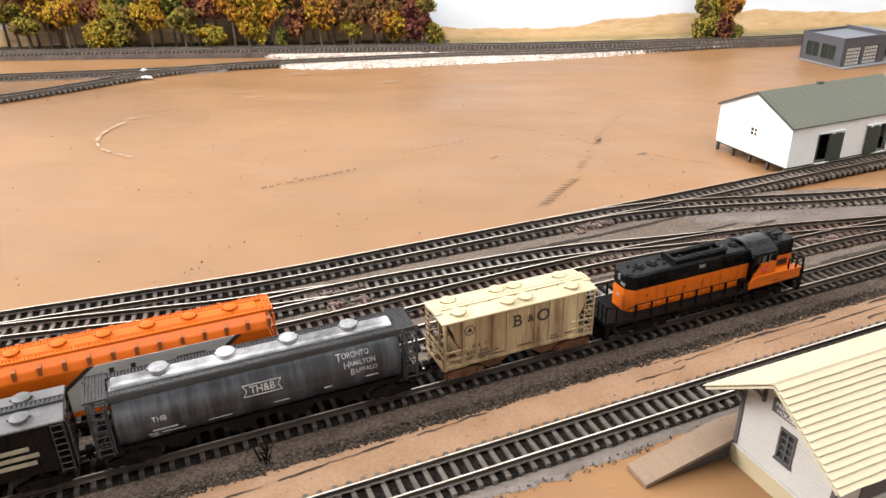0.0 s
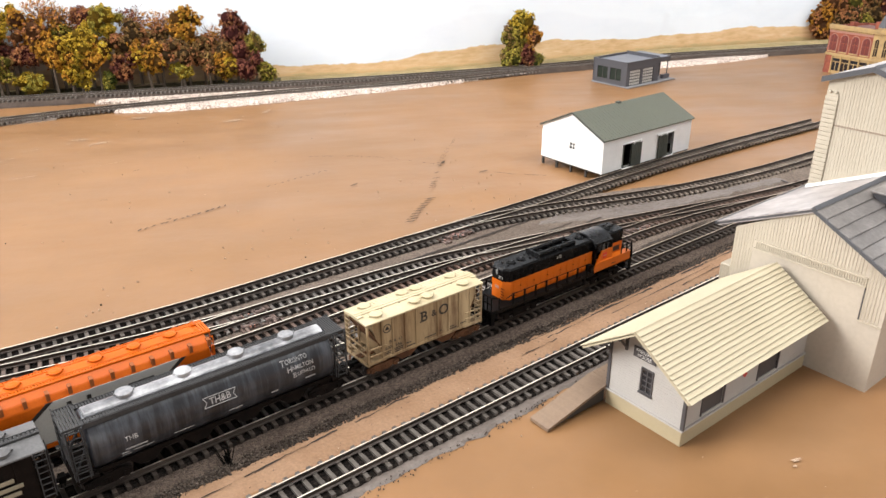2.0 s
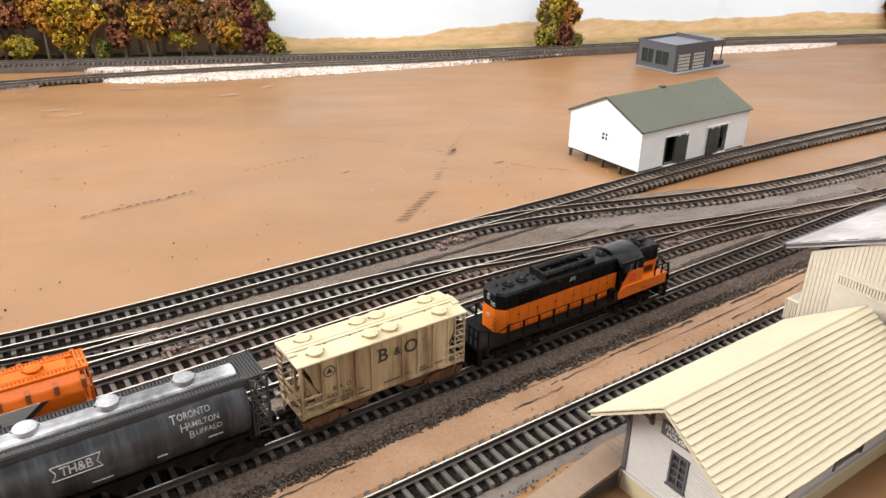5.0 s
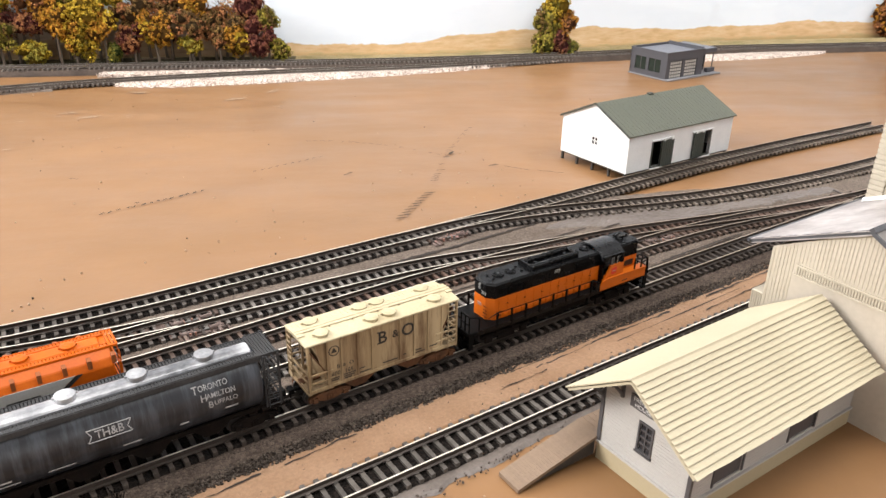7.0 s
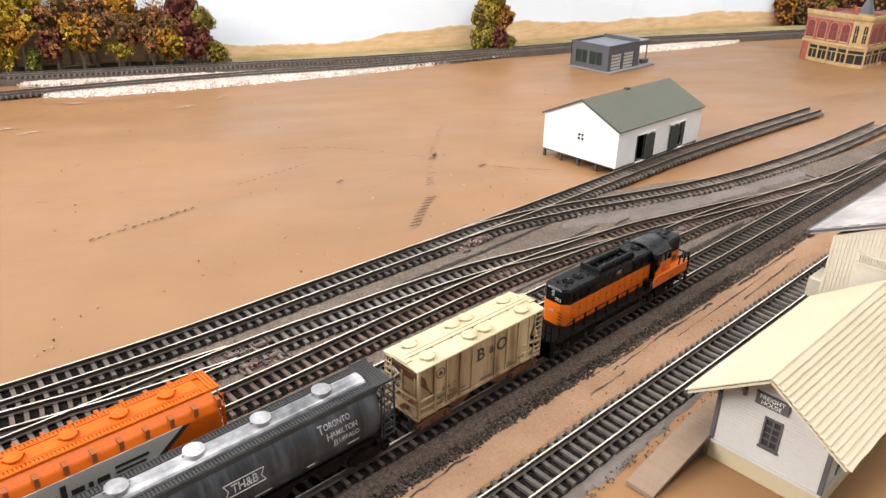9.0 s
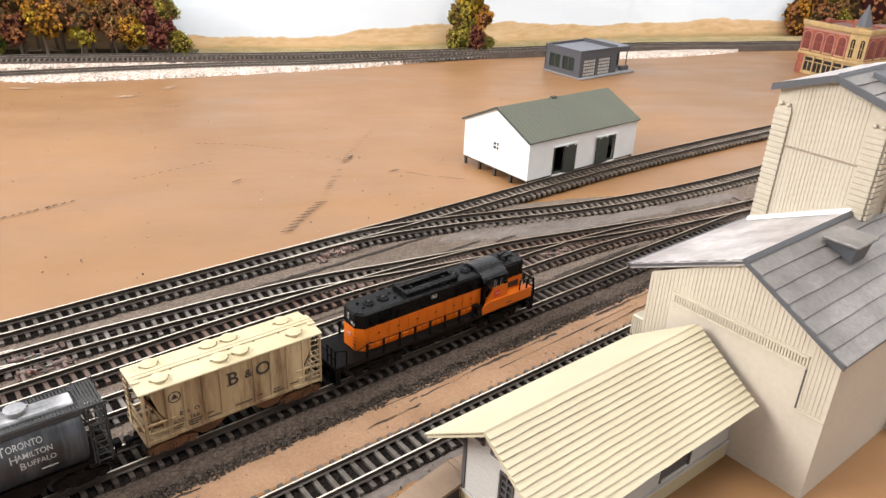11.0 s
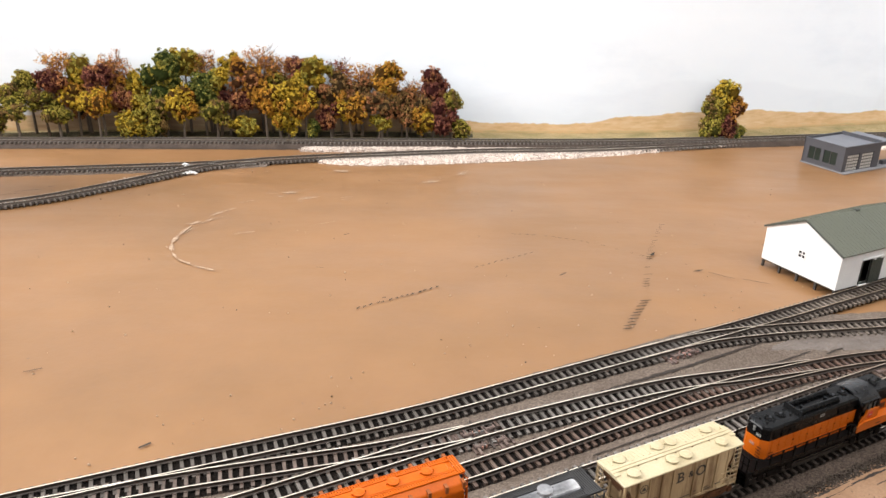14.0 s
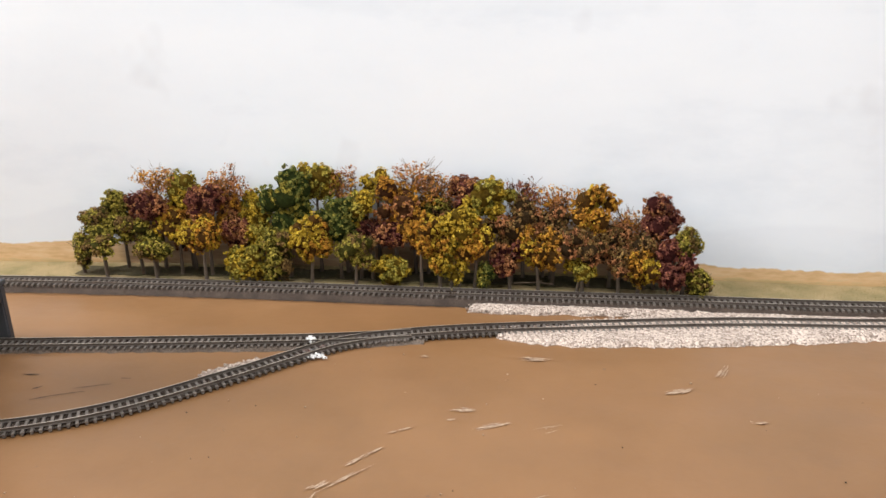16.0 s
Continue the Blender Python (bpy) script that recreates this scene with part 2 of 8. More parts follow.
def streaked_paint(name, low, high, streak, amount, scale=420, rough=0.36):
    """Vehicle paint with vertical rain streaks."""
    m, nt, b = node_mat(name)
    vec = nt.nodes.new("ShaderNodeTexCoord").outputs["Object"]
    tall = nt.nodes.new("ShaderNodeMapping")
    tall.inputs["Scale"].default_value = (1, 0.15, 0.12)
    link(nt, vec, tall.inputs["Vector"])
    s1, s2 = noise_node(nt, tall.outputs[0], scale, 5, 0.7), noise_node(nt, tall.outputs[0], 70, 3)
    n2 = noise_node(nt, vec, 1400, 3)
    c = ramp(nt, s2, [(0.3, low), (0.7, high)])
    c = mix(nt, ramp(nt, s1, [(0.44, (0, 0, 0)), (0.66, (amount,) * 3)]), c, streak)
    link(nt, c, b.inputs["Base Color"])
    b.inputs["Roughness"].default_value = rough
    bump(nt, b, n2, 0.05, 0.0002)
    return m


TANK = streaked_paint("streaked_tank_paint", (0.007, 0.0072, 0.0085), (0.021, 0.0225, 0.027), (0.11, 0.12, 0.14), 0.42, 300, 0.36)
CREAM = streaked_paint("streaked_cream_paint", (0.235, 0.155, 0.075), (0.43, 0.325, 0.19), (0.115, 0.060, 0.026), 0.9, 230, 0.6)
SIGN_GREEN = surf("bright_green_sign", (0.10, 0.62, 0.03), 0.5, 0.1, 60, 900, bumps=0)
DUSTY = surf("dusty_grey_car_roof", (0.17, 0.168, 0.17), 0.5, 0.3, 60, 1200, bumps=0.1, col2=(0.09, 0.088, 0.088))
TANK_INK = surf("dulled_white_lettering", (0.50, 0.50, 0.49), 0.6, 0.4, 300, 1500, bumps=0, col2=(0.30, 0.30, 0.30))
PANEL_GREY = surf("light_grey_panel", (0.50, 0.48, 0.44), 0.5, 0.15, 80, 1500)
ST_ROOF = surf("pale_cream_roof", (0.47, 0.415, 0.295), 0.55, 0.08, 30, 900, bumps=0.08, col2=(0.41, 0.355, 0.245))
ST_WALL = surf("pale_grey_siding", (0.42, 0.40, 0.375), 0.55, 0.08, 50, 1200, bumps=0.1)
ST_BASE = surf("buff_foundation", (0.38, 0.315, 0.20), 0.6, 0.08, 40, 900)
ST_TRIM = surf("dark_grey_trim", (0.075, 0.07, 0.072), 0.55, 0.2, 100, 1200)
GLASS_DARK = surf("dark_window", (0.022, 0.021, 0.024), 0.2, 0.2, 100, 900, bumps=0)
PLANK = surf("taupe_planks", (0.225, 0.155, 0.105), 0.65, 0.15, 60, 900, each=0.07)
MILL_WALL = surf("ivory_corrugated_wall", (0.50, 0.45, 0.36), 0.55, 0.14, 45, 700, bumps=0.12, col2=(0.40, 0.345, 0.265), spread=0.6)
MILL_PLAIN = surf("ivory_plain_wall", (0.48, 0.425, 0.35), 0.6, 0.10, 30, 500, bumps=0.12, col2=(0.42, 0.36, 0.29), spread=0.6)
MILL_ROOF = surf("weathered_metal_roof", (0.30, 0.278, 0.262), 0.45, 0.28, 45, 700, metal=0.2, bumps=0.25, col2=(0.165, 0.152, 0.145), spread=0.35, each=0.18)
# paler copy for the far slopes: their bright sheen is put into the colour
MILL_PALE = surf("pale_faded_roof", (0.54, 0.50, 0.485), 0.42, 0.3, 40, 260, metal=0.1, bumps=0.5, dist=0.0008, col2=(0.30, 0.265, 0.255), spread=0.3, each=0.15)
MILL_EDGE = surf("grey_roof_edging", (0.085, 0.086, 0.094), 0.5, 0.2, 60, 900)
WH_WALL = surf("white_plaster_wall", (0.80, 0.795, 0.785), 0.6, 0.10, 110, 1100, bumps=0.3)
WH_ROOF = surf("olive_green_roof", (0.110, 0.116, 0.088), 0.6, 0.14, 30, 900, col2=(0.094, 0.099, 0.076))
WH_DOOR = surf("dark_green_door", (0.055, 0.062, 0.052), 0.55, 0.15, 60, 900)
POST = surf("dark_stained_post", (0.06, 0.05, 0.042), 0.7, 0.3, 200, 1200)
GAS_WALL = surf("slate_grey_wall", (0.070, 0.070, 0.080), 0.55, 0.12, 50, 900)
GAS_ROOF = surf("pale_blue_roof", (0.165, 0.172, 0.198), 0.5, 0.1, 40, 900)
GAS_GLASS = surf("dark_green_glass", (0.018, 0.03, 0.024), 0.15, 0.2, 100, 900, bumps=0)
CONCRETE = surf("grey_concrete_slab", (0.23, 0.225, 0.235), 0.75, 0.15, 40, 700)
BRICK_RED = surf("weathered_red_brick", (0.36, 0.105, 0.055), 0.75, 0.3, 130, 900, col2=(0.17, 0.038, 0.027), spread=0.4)
BRICK_DARK = surf("maroon_brick_front", (0.16, 0.07, 0.06), 0.7, 0.2, 120, 1400)
BLIND = surf("dark_red_window", (0.20, 0.036, 0.026), 0.5, 0.4, 150, 900, col2=(0.09, 0.02, 0.016))
LINTEL = surf("pink_stone_lintel", (0.40, 0.20, 0.15), 0.7, 0.2, 200, 1500)
YELLOW_STONE = surf("buff_yellow_trim", (0.52, 0.35, 0.145), 0.6, 0.3, 200, 900, col2=(0.33, 0.225, 0.11), spread=0.4)
WHITE_PAINT = surf("white_paint", (0.80, 0.80, 0.79), 0.5, 0.05, 60, 900, bumps=0.06)
BLUE_WALL = surf("blue_shed_wall", (0.17, 0.34, 0.50), 0.55, 0.08, 40, 900)
VOID = surf("dark_window_opening", (0.028, 0.020, 0.018), 0.85, 0.2, 100, 900, bumps=0, spec=0.1)


def tower_mat():
    """Tan concrete with broad greyish weather stains that run downwards."""
    m, nt, b = node_mat("tan_concrete_tower")
    vec = nt.nodes.new("ShaderNodeTexCoord").outputs["Object"]
    drag = nt.nodes.new("ShaderNodeMapping")
    drag.inputs["Scale"].default_value = (1, 1, 0.4)
    link(nt, vec, drag.inputs["Vector"])
    stain, grain = noise_node(nt, drag.outputs[0], 26, 4, 0.55), noise_node(nt, vec, 420, 3)
    c = mix(nt, ramp(nt, stain, [(0.50, (0, 0, 0)), (0.60, (0.75,) * 3)]), (0.44, 0.305, 0.205), (0.27, 0.195, 0.150))
    c = mix(nt, 0.8, c, ramp(nt, grain, [(0.3, (0.91,) * 3), (0.7, (1, 1, 1))]), "MULTIPLY")
    link(nt, c, b.inputs["Base Color"])
    b.inputs["Roughness"].default_value, b.inputs["Specular IOR Level"].default_value = 0.75, 0.35
    bump(nt, b, grain, 0.12, 0.0003)
    return m


CONCRETE_TAN = tower_mat()
SOOT = surf("stained_concrete", (0.30, 0.235, 0.18), 0.8, 0.2, 30, 600)
DARK_SLATE = surf("dark_slate_roof", (0.085, 0.087, 0.095), 0.55, 0.18, 50, 900)
DOCK = surf("sandy_concrete_dock", (0.44, 0.345, 0.255), 0.7, 0.12, 40, 900)
MAROON_PLAIN = surf("maroon_gable_paint", (0.15, 0.045, 0.035), 0.65, 0.2, 80, 900)
TRUCK_RED = surf("red_truck_paint", (0.60, 0.045, 0.07), 0.3, 0.06, 200, 1500, bumps=0)
STAKE_WOOD = surf("yellow_stake_wood", (0.58, 0.47, 0.20), 0.6, 0.12, 200, 1500)
TYRE = surf("black_rubber", (0.015, 0.015, 0.015), 0.7, 0.2, 200, 1500)
CHROME = surf("chrome", (0.75, 0.75, 0.75), 0.2, 0.05, 200, 1500, metal=1.0, bumps=0)
DARK_SASH = surf("dark_brown_sash", (0.075, 0.048, 0.038), 0.7, 0.2, 100, 900)
BARK = surf("brown_bark", (0.18, 0.135, 0.098), 0.85, 0.35, 200, 1500, col2=(0.10, 0.074, 0.053))
# lighter, pinker than the table: the strip's brighter light is in its colour
PLASTER = surf("dusty_tan_plaster", (0.37, 0.232, 0.145), 0.75, 0.25, 55, 900, bumps=0.7, dist=0.0008, col2=(0.265, 0.150, 0.082), spread=0.5, spec=0.25)
SCUFF = surf("chalky_scuff", (0.54, 0.405, 0.29), 0.8, 0.3, 300, 1200, col2=(0.32, 0.205, 0.13), spread=0.35)
STAIN = surf("dark_glue_stain", (0.038, 0.027, 0.020), 0.8, 0.35, 200, 900)
ROOM_WHITE = surf("room_wall_paint", (0.30, 0.297, 0.293), 0.8, 0.05, 3, 60)
ROOM_FLOOR = surf("room_floor_carpet", (0.20, 0.19, 0.18), 0.9, 0.2, 5, 200)
FOREST = surf("mossy_forest_floor", (0.135, 0.105, 0.055), 0.95, 0.4, 60, 1500, bumps=0.9, dist=0.0015, col2=(0.055, 0.052, 0.020))
GRASS_FOOT = surf("static_grass_strip", (0.52, 0.385, 0.205), 0.95, 0.4, 45, 1500, bumps=0.8, dist=0.0015, col2=(0.25, 0.215, 0.090))
STRAW = surf("straw_grass_blade", (0.42, 0.34, 0.15), 0.95, 0.3, 60, 1500, bumps=0, col2=(0.20, 0.19, 0.07))


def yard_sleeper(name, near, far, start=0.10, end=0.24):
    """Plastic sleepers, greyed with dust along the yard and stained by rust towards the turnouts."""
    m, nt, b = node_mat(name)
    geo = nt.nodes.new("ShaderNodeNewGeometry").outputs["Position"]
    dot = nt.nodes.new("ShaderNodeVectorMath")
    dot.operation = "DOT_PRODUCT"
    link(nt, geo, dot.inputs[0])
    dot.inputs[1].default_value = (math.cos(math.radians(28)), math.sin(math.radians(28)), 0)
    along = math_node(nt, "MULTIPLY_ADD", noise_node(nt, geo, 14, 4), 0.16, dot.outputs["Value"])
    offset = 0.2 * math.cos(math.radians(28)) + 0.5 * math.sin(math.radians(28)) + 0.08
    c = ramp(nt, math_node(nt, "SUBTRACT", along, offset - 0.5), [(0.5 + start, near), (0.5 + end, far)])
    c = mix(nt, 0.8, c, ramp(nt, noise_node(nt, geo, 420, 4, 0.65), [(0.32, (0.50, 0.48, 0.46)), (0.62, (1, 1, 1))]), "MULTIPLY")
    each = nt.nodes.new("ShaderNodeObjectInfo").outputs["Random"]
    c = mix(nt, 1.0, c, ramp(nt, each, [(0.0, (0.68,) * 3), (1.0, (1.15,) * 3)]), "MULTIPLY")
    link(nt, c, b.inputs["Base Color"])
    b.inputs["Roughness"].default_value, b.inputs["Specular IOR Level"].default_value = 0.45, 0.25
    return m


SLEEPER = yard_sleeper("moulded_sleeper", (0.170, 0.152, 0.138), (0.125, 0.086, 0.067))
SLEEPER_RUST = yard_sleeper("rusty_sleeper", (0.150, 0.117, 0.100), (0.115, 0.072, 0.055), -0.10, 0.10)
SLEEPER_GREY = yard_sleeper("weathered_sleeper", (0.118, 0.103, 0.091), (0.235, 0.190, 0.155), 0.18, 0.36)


def tarnished_rail(name, start, end):
    """Rail head that is worn bright, with dull patches, and tarnished between start and end along the track."""
    m, nt, b = node_mat(name)
    vec = nt.nodes.new("ShaderNodeTexCoord").outputs["Object"]
    sep = nt.nodes.new("ShaderNodeSeparateXYZ")
    link(nt, vec, sep.inputs[0])
    far = math_node(nt, "MULTIPLY_ADD", noise_node(nt, vec, 30), 0.12, sep.outputs["X"])
    c = ramp(nt, far, [(start, (0.93, 0.85, 0.72)), (end, (0.42, 0.33, 0.25))])
    c = mix(nt, ramp(nt, noise_node(nt, vec, 75, 5, 0.7), [(0.50, (0, 0, 0)), (0.72, (0.75,) * 3)]), c, (0.36, 0.28, 0.22))
    link(nt, c, b.inputs["Base Color"])
    b.inputs["Metallic"].default_value, b.inputs["Roughness"].default_value = 0.78, 0.36
    return m


RAIL_UNEVEN = tarnished_rail("unevenly_worn_rail_head", 0.16, 0.30)
RAIL_TOP = tarnished_rail("bright_rail_head", 0.45, 0.75)


def leaf_mat(name, a, b_, c):
    m, nt, b = node_mat(name)
    rnd = nt.nodes.new("ShaderNodeNewGeometry").outputs["Random Per Island"]
    link(nt, ramp(nt, rnd, [(0.0, a), (0.5, b_), (1.0, c)]), b.inputs["Base Color"])
    b.inputs["Roughness"].default_value = 0.85
    b.inputs["Specular IOR Level"].default_value = 0.15
    return m


LEAF = {  # darkest, middle and brightest leaves
    "gold": leaf_mat("gold_foliage", (0.090, 0.058, 0.006), (0.450, 0.285, 0.022), (0.780, 0.575, 0.070)),
    "olive": leaf_mat("olive_foliage", (0.042, 0.041, 0.007), (0.263, 0.218, 0.034), (0.552, 0.456, 0.078)),
    "green": leaf_mat("green_foliage", (0.016, 0.025, 0.006), (0.112, 0.137, 0.029), (0.276, 0.258, 0.058)),
    "amber": leaf_mat("amber_foliage", (0.074, 0.028, 0.005), (0.420, 0.189, 0.025), (0.720, 0.374, 0.044)),
    "rust": leaf_mat("rust_foliage", (0.040, 0.016, 0.006), (0.320, 0.130, 0.052), (0.600, 0.280, 0.115)),
    "maroon": leaf_mat("maroon_foliage", (0.027, 0.009, 0.008), (0.168, 0.052, 0.038), (0.336, 0.126, 0.078)),
    "brown": leaf_mat("brown_foliage", (0.025, 0.016, 0.008), (0.175, 0.101, 0.035), (0.360, 0.226, 0.074)),
}
CORE = {  # the foam under the leaves: their hues, darkened to paint shade inside the crown
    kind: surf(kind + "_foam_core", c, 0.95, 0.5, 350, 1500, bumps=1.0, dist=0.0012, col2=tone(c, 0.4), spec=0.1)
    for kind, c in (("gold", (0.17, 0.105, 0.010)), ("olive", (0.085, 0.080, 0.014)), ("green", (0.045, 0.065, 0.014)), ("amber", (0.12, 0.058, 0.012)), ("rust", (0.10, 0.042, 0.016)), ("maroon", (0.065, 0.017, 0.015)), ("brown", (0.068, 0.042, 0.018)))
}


# ---- mesh helpers: local sizes are in millimetres ----
MM = 0.001


def finish(bm):
    bmesh.ops.recalc_face_normals(bm, faces=bm.faces)
    return bm


def part(name, bm, material, parent=None, label="", at=None, smooth=False):
    """Links a bmesh (in millimetres) as one mesh object under a thing or a part."""
    me = bpy.data.meshes.new(name)
    bm.transform(Matrix.Scale(MM, 4))
    bm.to_mesh(me)
    bm.free()
    for one in material if isinstance(material, (list, tuple)) else (material,):
        me.materials.append(one)
    if smooth:
        for p in me.polygons:
            p.use_smooth = True
    ob = new(name, me)
    if parent is not None:
        ob.parent = parent
    if at is not None:
        ob.matrix_basis = at
    if label:
        ob["label"] = label
    return ob


def again(ob, at):
    """One more piece on the same mesh, under the same parent."""
    o = new(ob.name.split(".")[0], ob.data)
    o.parent, o.matrix_basis = ob.parent, at
    return o


def shift(x=0.0, y=0.0, z=0.0, rz=0.0):
    return pose(x * MM, y * MM, z * MM, 0, 0, rz)


def thing(name, m, label, category, group=""):
    ob = new(name)
    ob.empty_display_size = 0.01
    ob.matrix_basis = m
    return tagged(ob, label, category, group)


def box(bm, x0, x1, y0, y1, z0, z1, mi=0):
    v = [bm.verts.new(p) for p in ((x0, y0, z0), (x1, y0, z0), (x1, y1, z0), (x0, y1, z0), (x0, y0, z1), (x1, y0, z1), (x1, y1, z1), (x0, y1, z1))]
    for q in ((3, 2, 1, 0), (4, 5, 6, 7), (0, 1, 5, 4), (1, 2, 6, 5), (2, 3, 7, 6), (3, 0, 4, 7)):
        bm.faces.new([v[i] for i in q]).material_index = mi
    return bm


def boxes(*rows):
    bm = bmesh.new()
    for r in rows:
        box(bm, *r)
    return bm


def soft(bm, w=0.15, seg=1):
    bmesh.ops.bevel(bm, geom=list(bm.edges), offset=w, segments=seg, affect="EDGES", clamp_overlap=True)
    return bm


def rod(bm, a, b, r, seg=6, r2=None):
    a, b = Vector(a), Vector(b)
    d = b - a
    q = d.to_track_quat("Z", "Y").to_matrix().to_4x4()
    bmesh.ops.create_cone(bm, cap_ends=True, segments=seg, radius1=r, radius2=r if r2 is None else r2, depth=d.length, matrix=Matrix.Translation((a + b) / 2) @ q)
    return bm


def rods(rows, r=0.25, seg=6):
    bm = bmesh.new()
    for a, b in rows:
        rod(bm, a, b, r, seg)
    return bm


def extrude_x(profile, x0, x1, bm=None, mi=0):
    """A closed (y, z) outline carried from x0 to x1."""
    bm = bm or bmesh.new()
    a = [bm.verts.new((x0, y, z)) for y, z in profile]
    b = [bm.verts.new((x1, y, z)) for y, z in profile]
    n = len(profile)
    for i in range(n):
        bm.faces.new((a[i], a[(i + 1) % n], b[(i + 1) % n], b[i])).material_index = mi
    bm.faces.new(a[::-1]).material_index = mi
    bm.faces.new(b).material_index = mi
    return bm


def slab(pts, thick, bm=None):
    """A four-sided sheet with thickness, downwards along its normal."""
    bm = bm or bmesh.new()
    p = [Vector(q) for q in pts]
    n = (p[1] - p[0]).cross(p[3] - p[0]).normalized() * thick
    top, low = [bm.verts.new(q) for q in p], [bm.verts.new(q - n) for q in p]
    k = len(p)
    bm.faces.new(top)
    bm.faces.new(low[::-1])
    for i in range(k):
        bm.faces.new((top[i], low[i], low[(i + 1) % k], top[(i + 1) % k]))
    return bm


def wall_with_holes(length, height, thick, holes):
    """An upright wall along x from 0, thickness to +y, with rectangular openings (x0, x1, z0, z1) cut right through."""
    xs = sorted({0, length, *(v for h in holes for v in h[:2])})
    zs = sorted({0, height, *(v for h in holes for v in h[2:])})
    bm = bmesh.new()
    for i in range(len(xs) - 1):
        for k in range(len(zs) - 1):
            cx, cz = (xs[i] + xs[i + 1]) / 2, (zs[k] + zs[k + 1]) / 2
            if not any(h[0] < cx < h[1] and h[2] < cz < h[3] for h in holes):
                box(bm, xs[i], xs[i + 1], 0, thick, zs[k], zs[k + 1])
    bmesh.ops.remove_doubles(bm, verts=bm.verts, dist=0.001)
    inner = [f for f in bm.faces if sum(1 for g in bm.faces if g is not f and (g.calc_center_median() - f.calc_center_median()).length < 0.001)]
    bmesh.ops.delete(bm, geom=inner, context="FACES")
    return bm


def lettering(name, text, size, material, parent, place, conform=None, thick=0.06, align="CENTER", bold=0.014, serif=False):
    """Built-in-font writing in the local xz plane of its parent; conform(x, z) may give y for a curved side."""
    cu = bpy.data.curves.new(name, "FONT")
    cu.offset = bold * size
    cu.body, cu.size, cu.align_x, cu.align_y, cu.resolution_u = text, size, align, "CENTER", 3
    tmp = bpy.data.objects.new(name, cu)
    me = bpy.data.meshes.new_from_object(tmp)
    bpy.data.objects.remove(tmp)
    bm = bmesh.new()
    bm.from_mesh(me)
    bpy.data.meshes.remove(me)
    if conform:
        bmesh.ops.subdivide_edges(bm, edges=[e for e in bm.edges if e.calc_length() > size / 4], cuts=2)
    if serif and text in "BI":  # slab serifs at the two ends of the stem
        left = min(v.co.x for v in bm.verts)
        low, high = min(v.co.y for v in bm.verts), max(v.co.y for v in bm.verts)
        for y0, y1 in ((low, low + 0.07 * size), (high - 0.07 * size, high)):
            bm.faces.new([bm.verts.new(q) for q in ((left - 0.09 * size, y0, 0), (left + 0.02 * size, y0, 0), (left + 0.02 * size, y1, 0), (left - 0.09 * size, y1, 0))])
    px, py, pz = place
    for v in bm.verts:
        x, z = px + v.co.x, pz + v.co.y
        v.co = (x, (conform(x, z) if conform else py) - thick, z)
    return part(name, bm, material, parent)


def smooth_line(pts, step):
    """Catmull-Rom through the points, resampled at even steps."""
    p = [Vector(q) for q in pts]
    p = [2 * p[0] - p[1], *p, 2 * p[-1] - p[-2]]
    fine = []
    for i in range(1, len(p) - 2):
        for k in range(40):
            t = k / 40
            fine.append(0.5 * (2 * p[i] + (p[i + 1] - p[i - 1]) * t + (2 * p[i - 1] - 5 * p[i] + 4 * p[i + 1] - p[i + 2]) * t * t + (3 * p[i] - p[i - 1] - 3 * p[i + 1] + p[i + 2]) * t**3))
    fine.append(p[-2])
    out, need = [fine[0]], step
    for a, b in zip(fine, fine[1:]):
        d = (b - a).length
        while d >= need > 0:
            a = a + (b - a) * (need / d)
            out.append(a)
            d, need = (b - a).length, step
        need -= d
    return out


def heading(line, i):
    return (line[min(i + 1, len(line) - 1)] - line[max(i - 1, 0)]).normalized()


# the yard's own axes: x along its tracks, y across them
YARD_AT = Matrix.Translation((0.2, 0.5, 0)) @ pose(0, 0, 0, 0, 0, 28.0)


def in_yard(x, y, z=0.0, rz=0.0):
    return YARD_AT @ shift(x, y, z, rz)

# ---- the setting: table, backdrop, room ----
def structure(name, bm, material, label, category, at=None):
    return tagged(part(name, bm, material, None, label, at), "", category, "", "structure")


def ground_sheet():
    bm = bmesh.new()
    nx, ny = 120, 90
    grid = [[bm.verts.new((-1300 + 2900 * i / nx, -250 + 1750 * j / ny, 0)) for i in range(nx + 1)] for j in range(ny + 1)]
    for j in range(ny):
        for i in range(nx):
            bm.faces.new((grid[j][i], grid[j][i + 1], grid[j + 1][i + 1], grid[j + 1][i]))
    for v in bm.verts:
        v.co.z = 0.5 * noise.noise(v.co * 0.006) - 0.35
    return bm


structure("ground", ground_sheet(), GROUND, "tan latex-painted plywood tabletop with scuffs and glue marks", "layout table")
structure("table_frame", boxes((-1300, 1600, -250, 1500, -30, -3)), POST, "dark wooden bench frame under the layout", "bench")

BACK_LINE = [(-1250, 960), (-900, 1040), (-600, 1085), (-390, 1112), (-200, 1137), (0, 1155), (150, 1163), (300, 1171), (430, 1194), (560, 1226), (700, 1263), (850, 1288), (1000, 1302), (1150, 1290), (1300, 1240), (1400, 1150), (1440, 1000), (1450, 700), (1450, 300)]


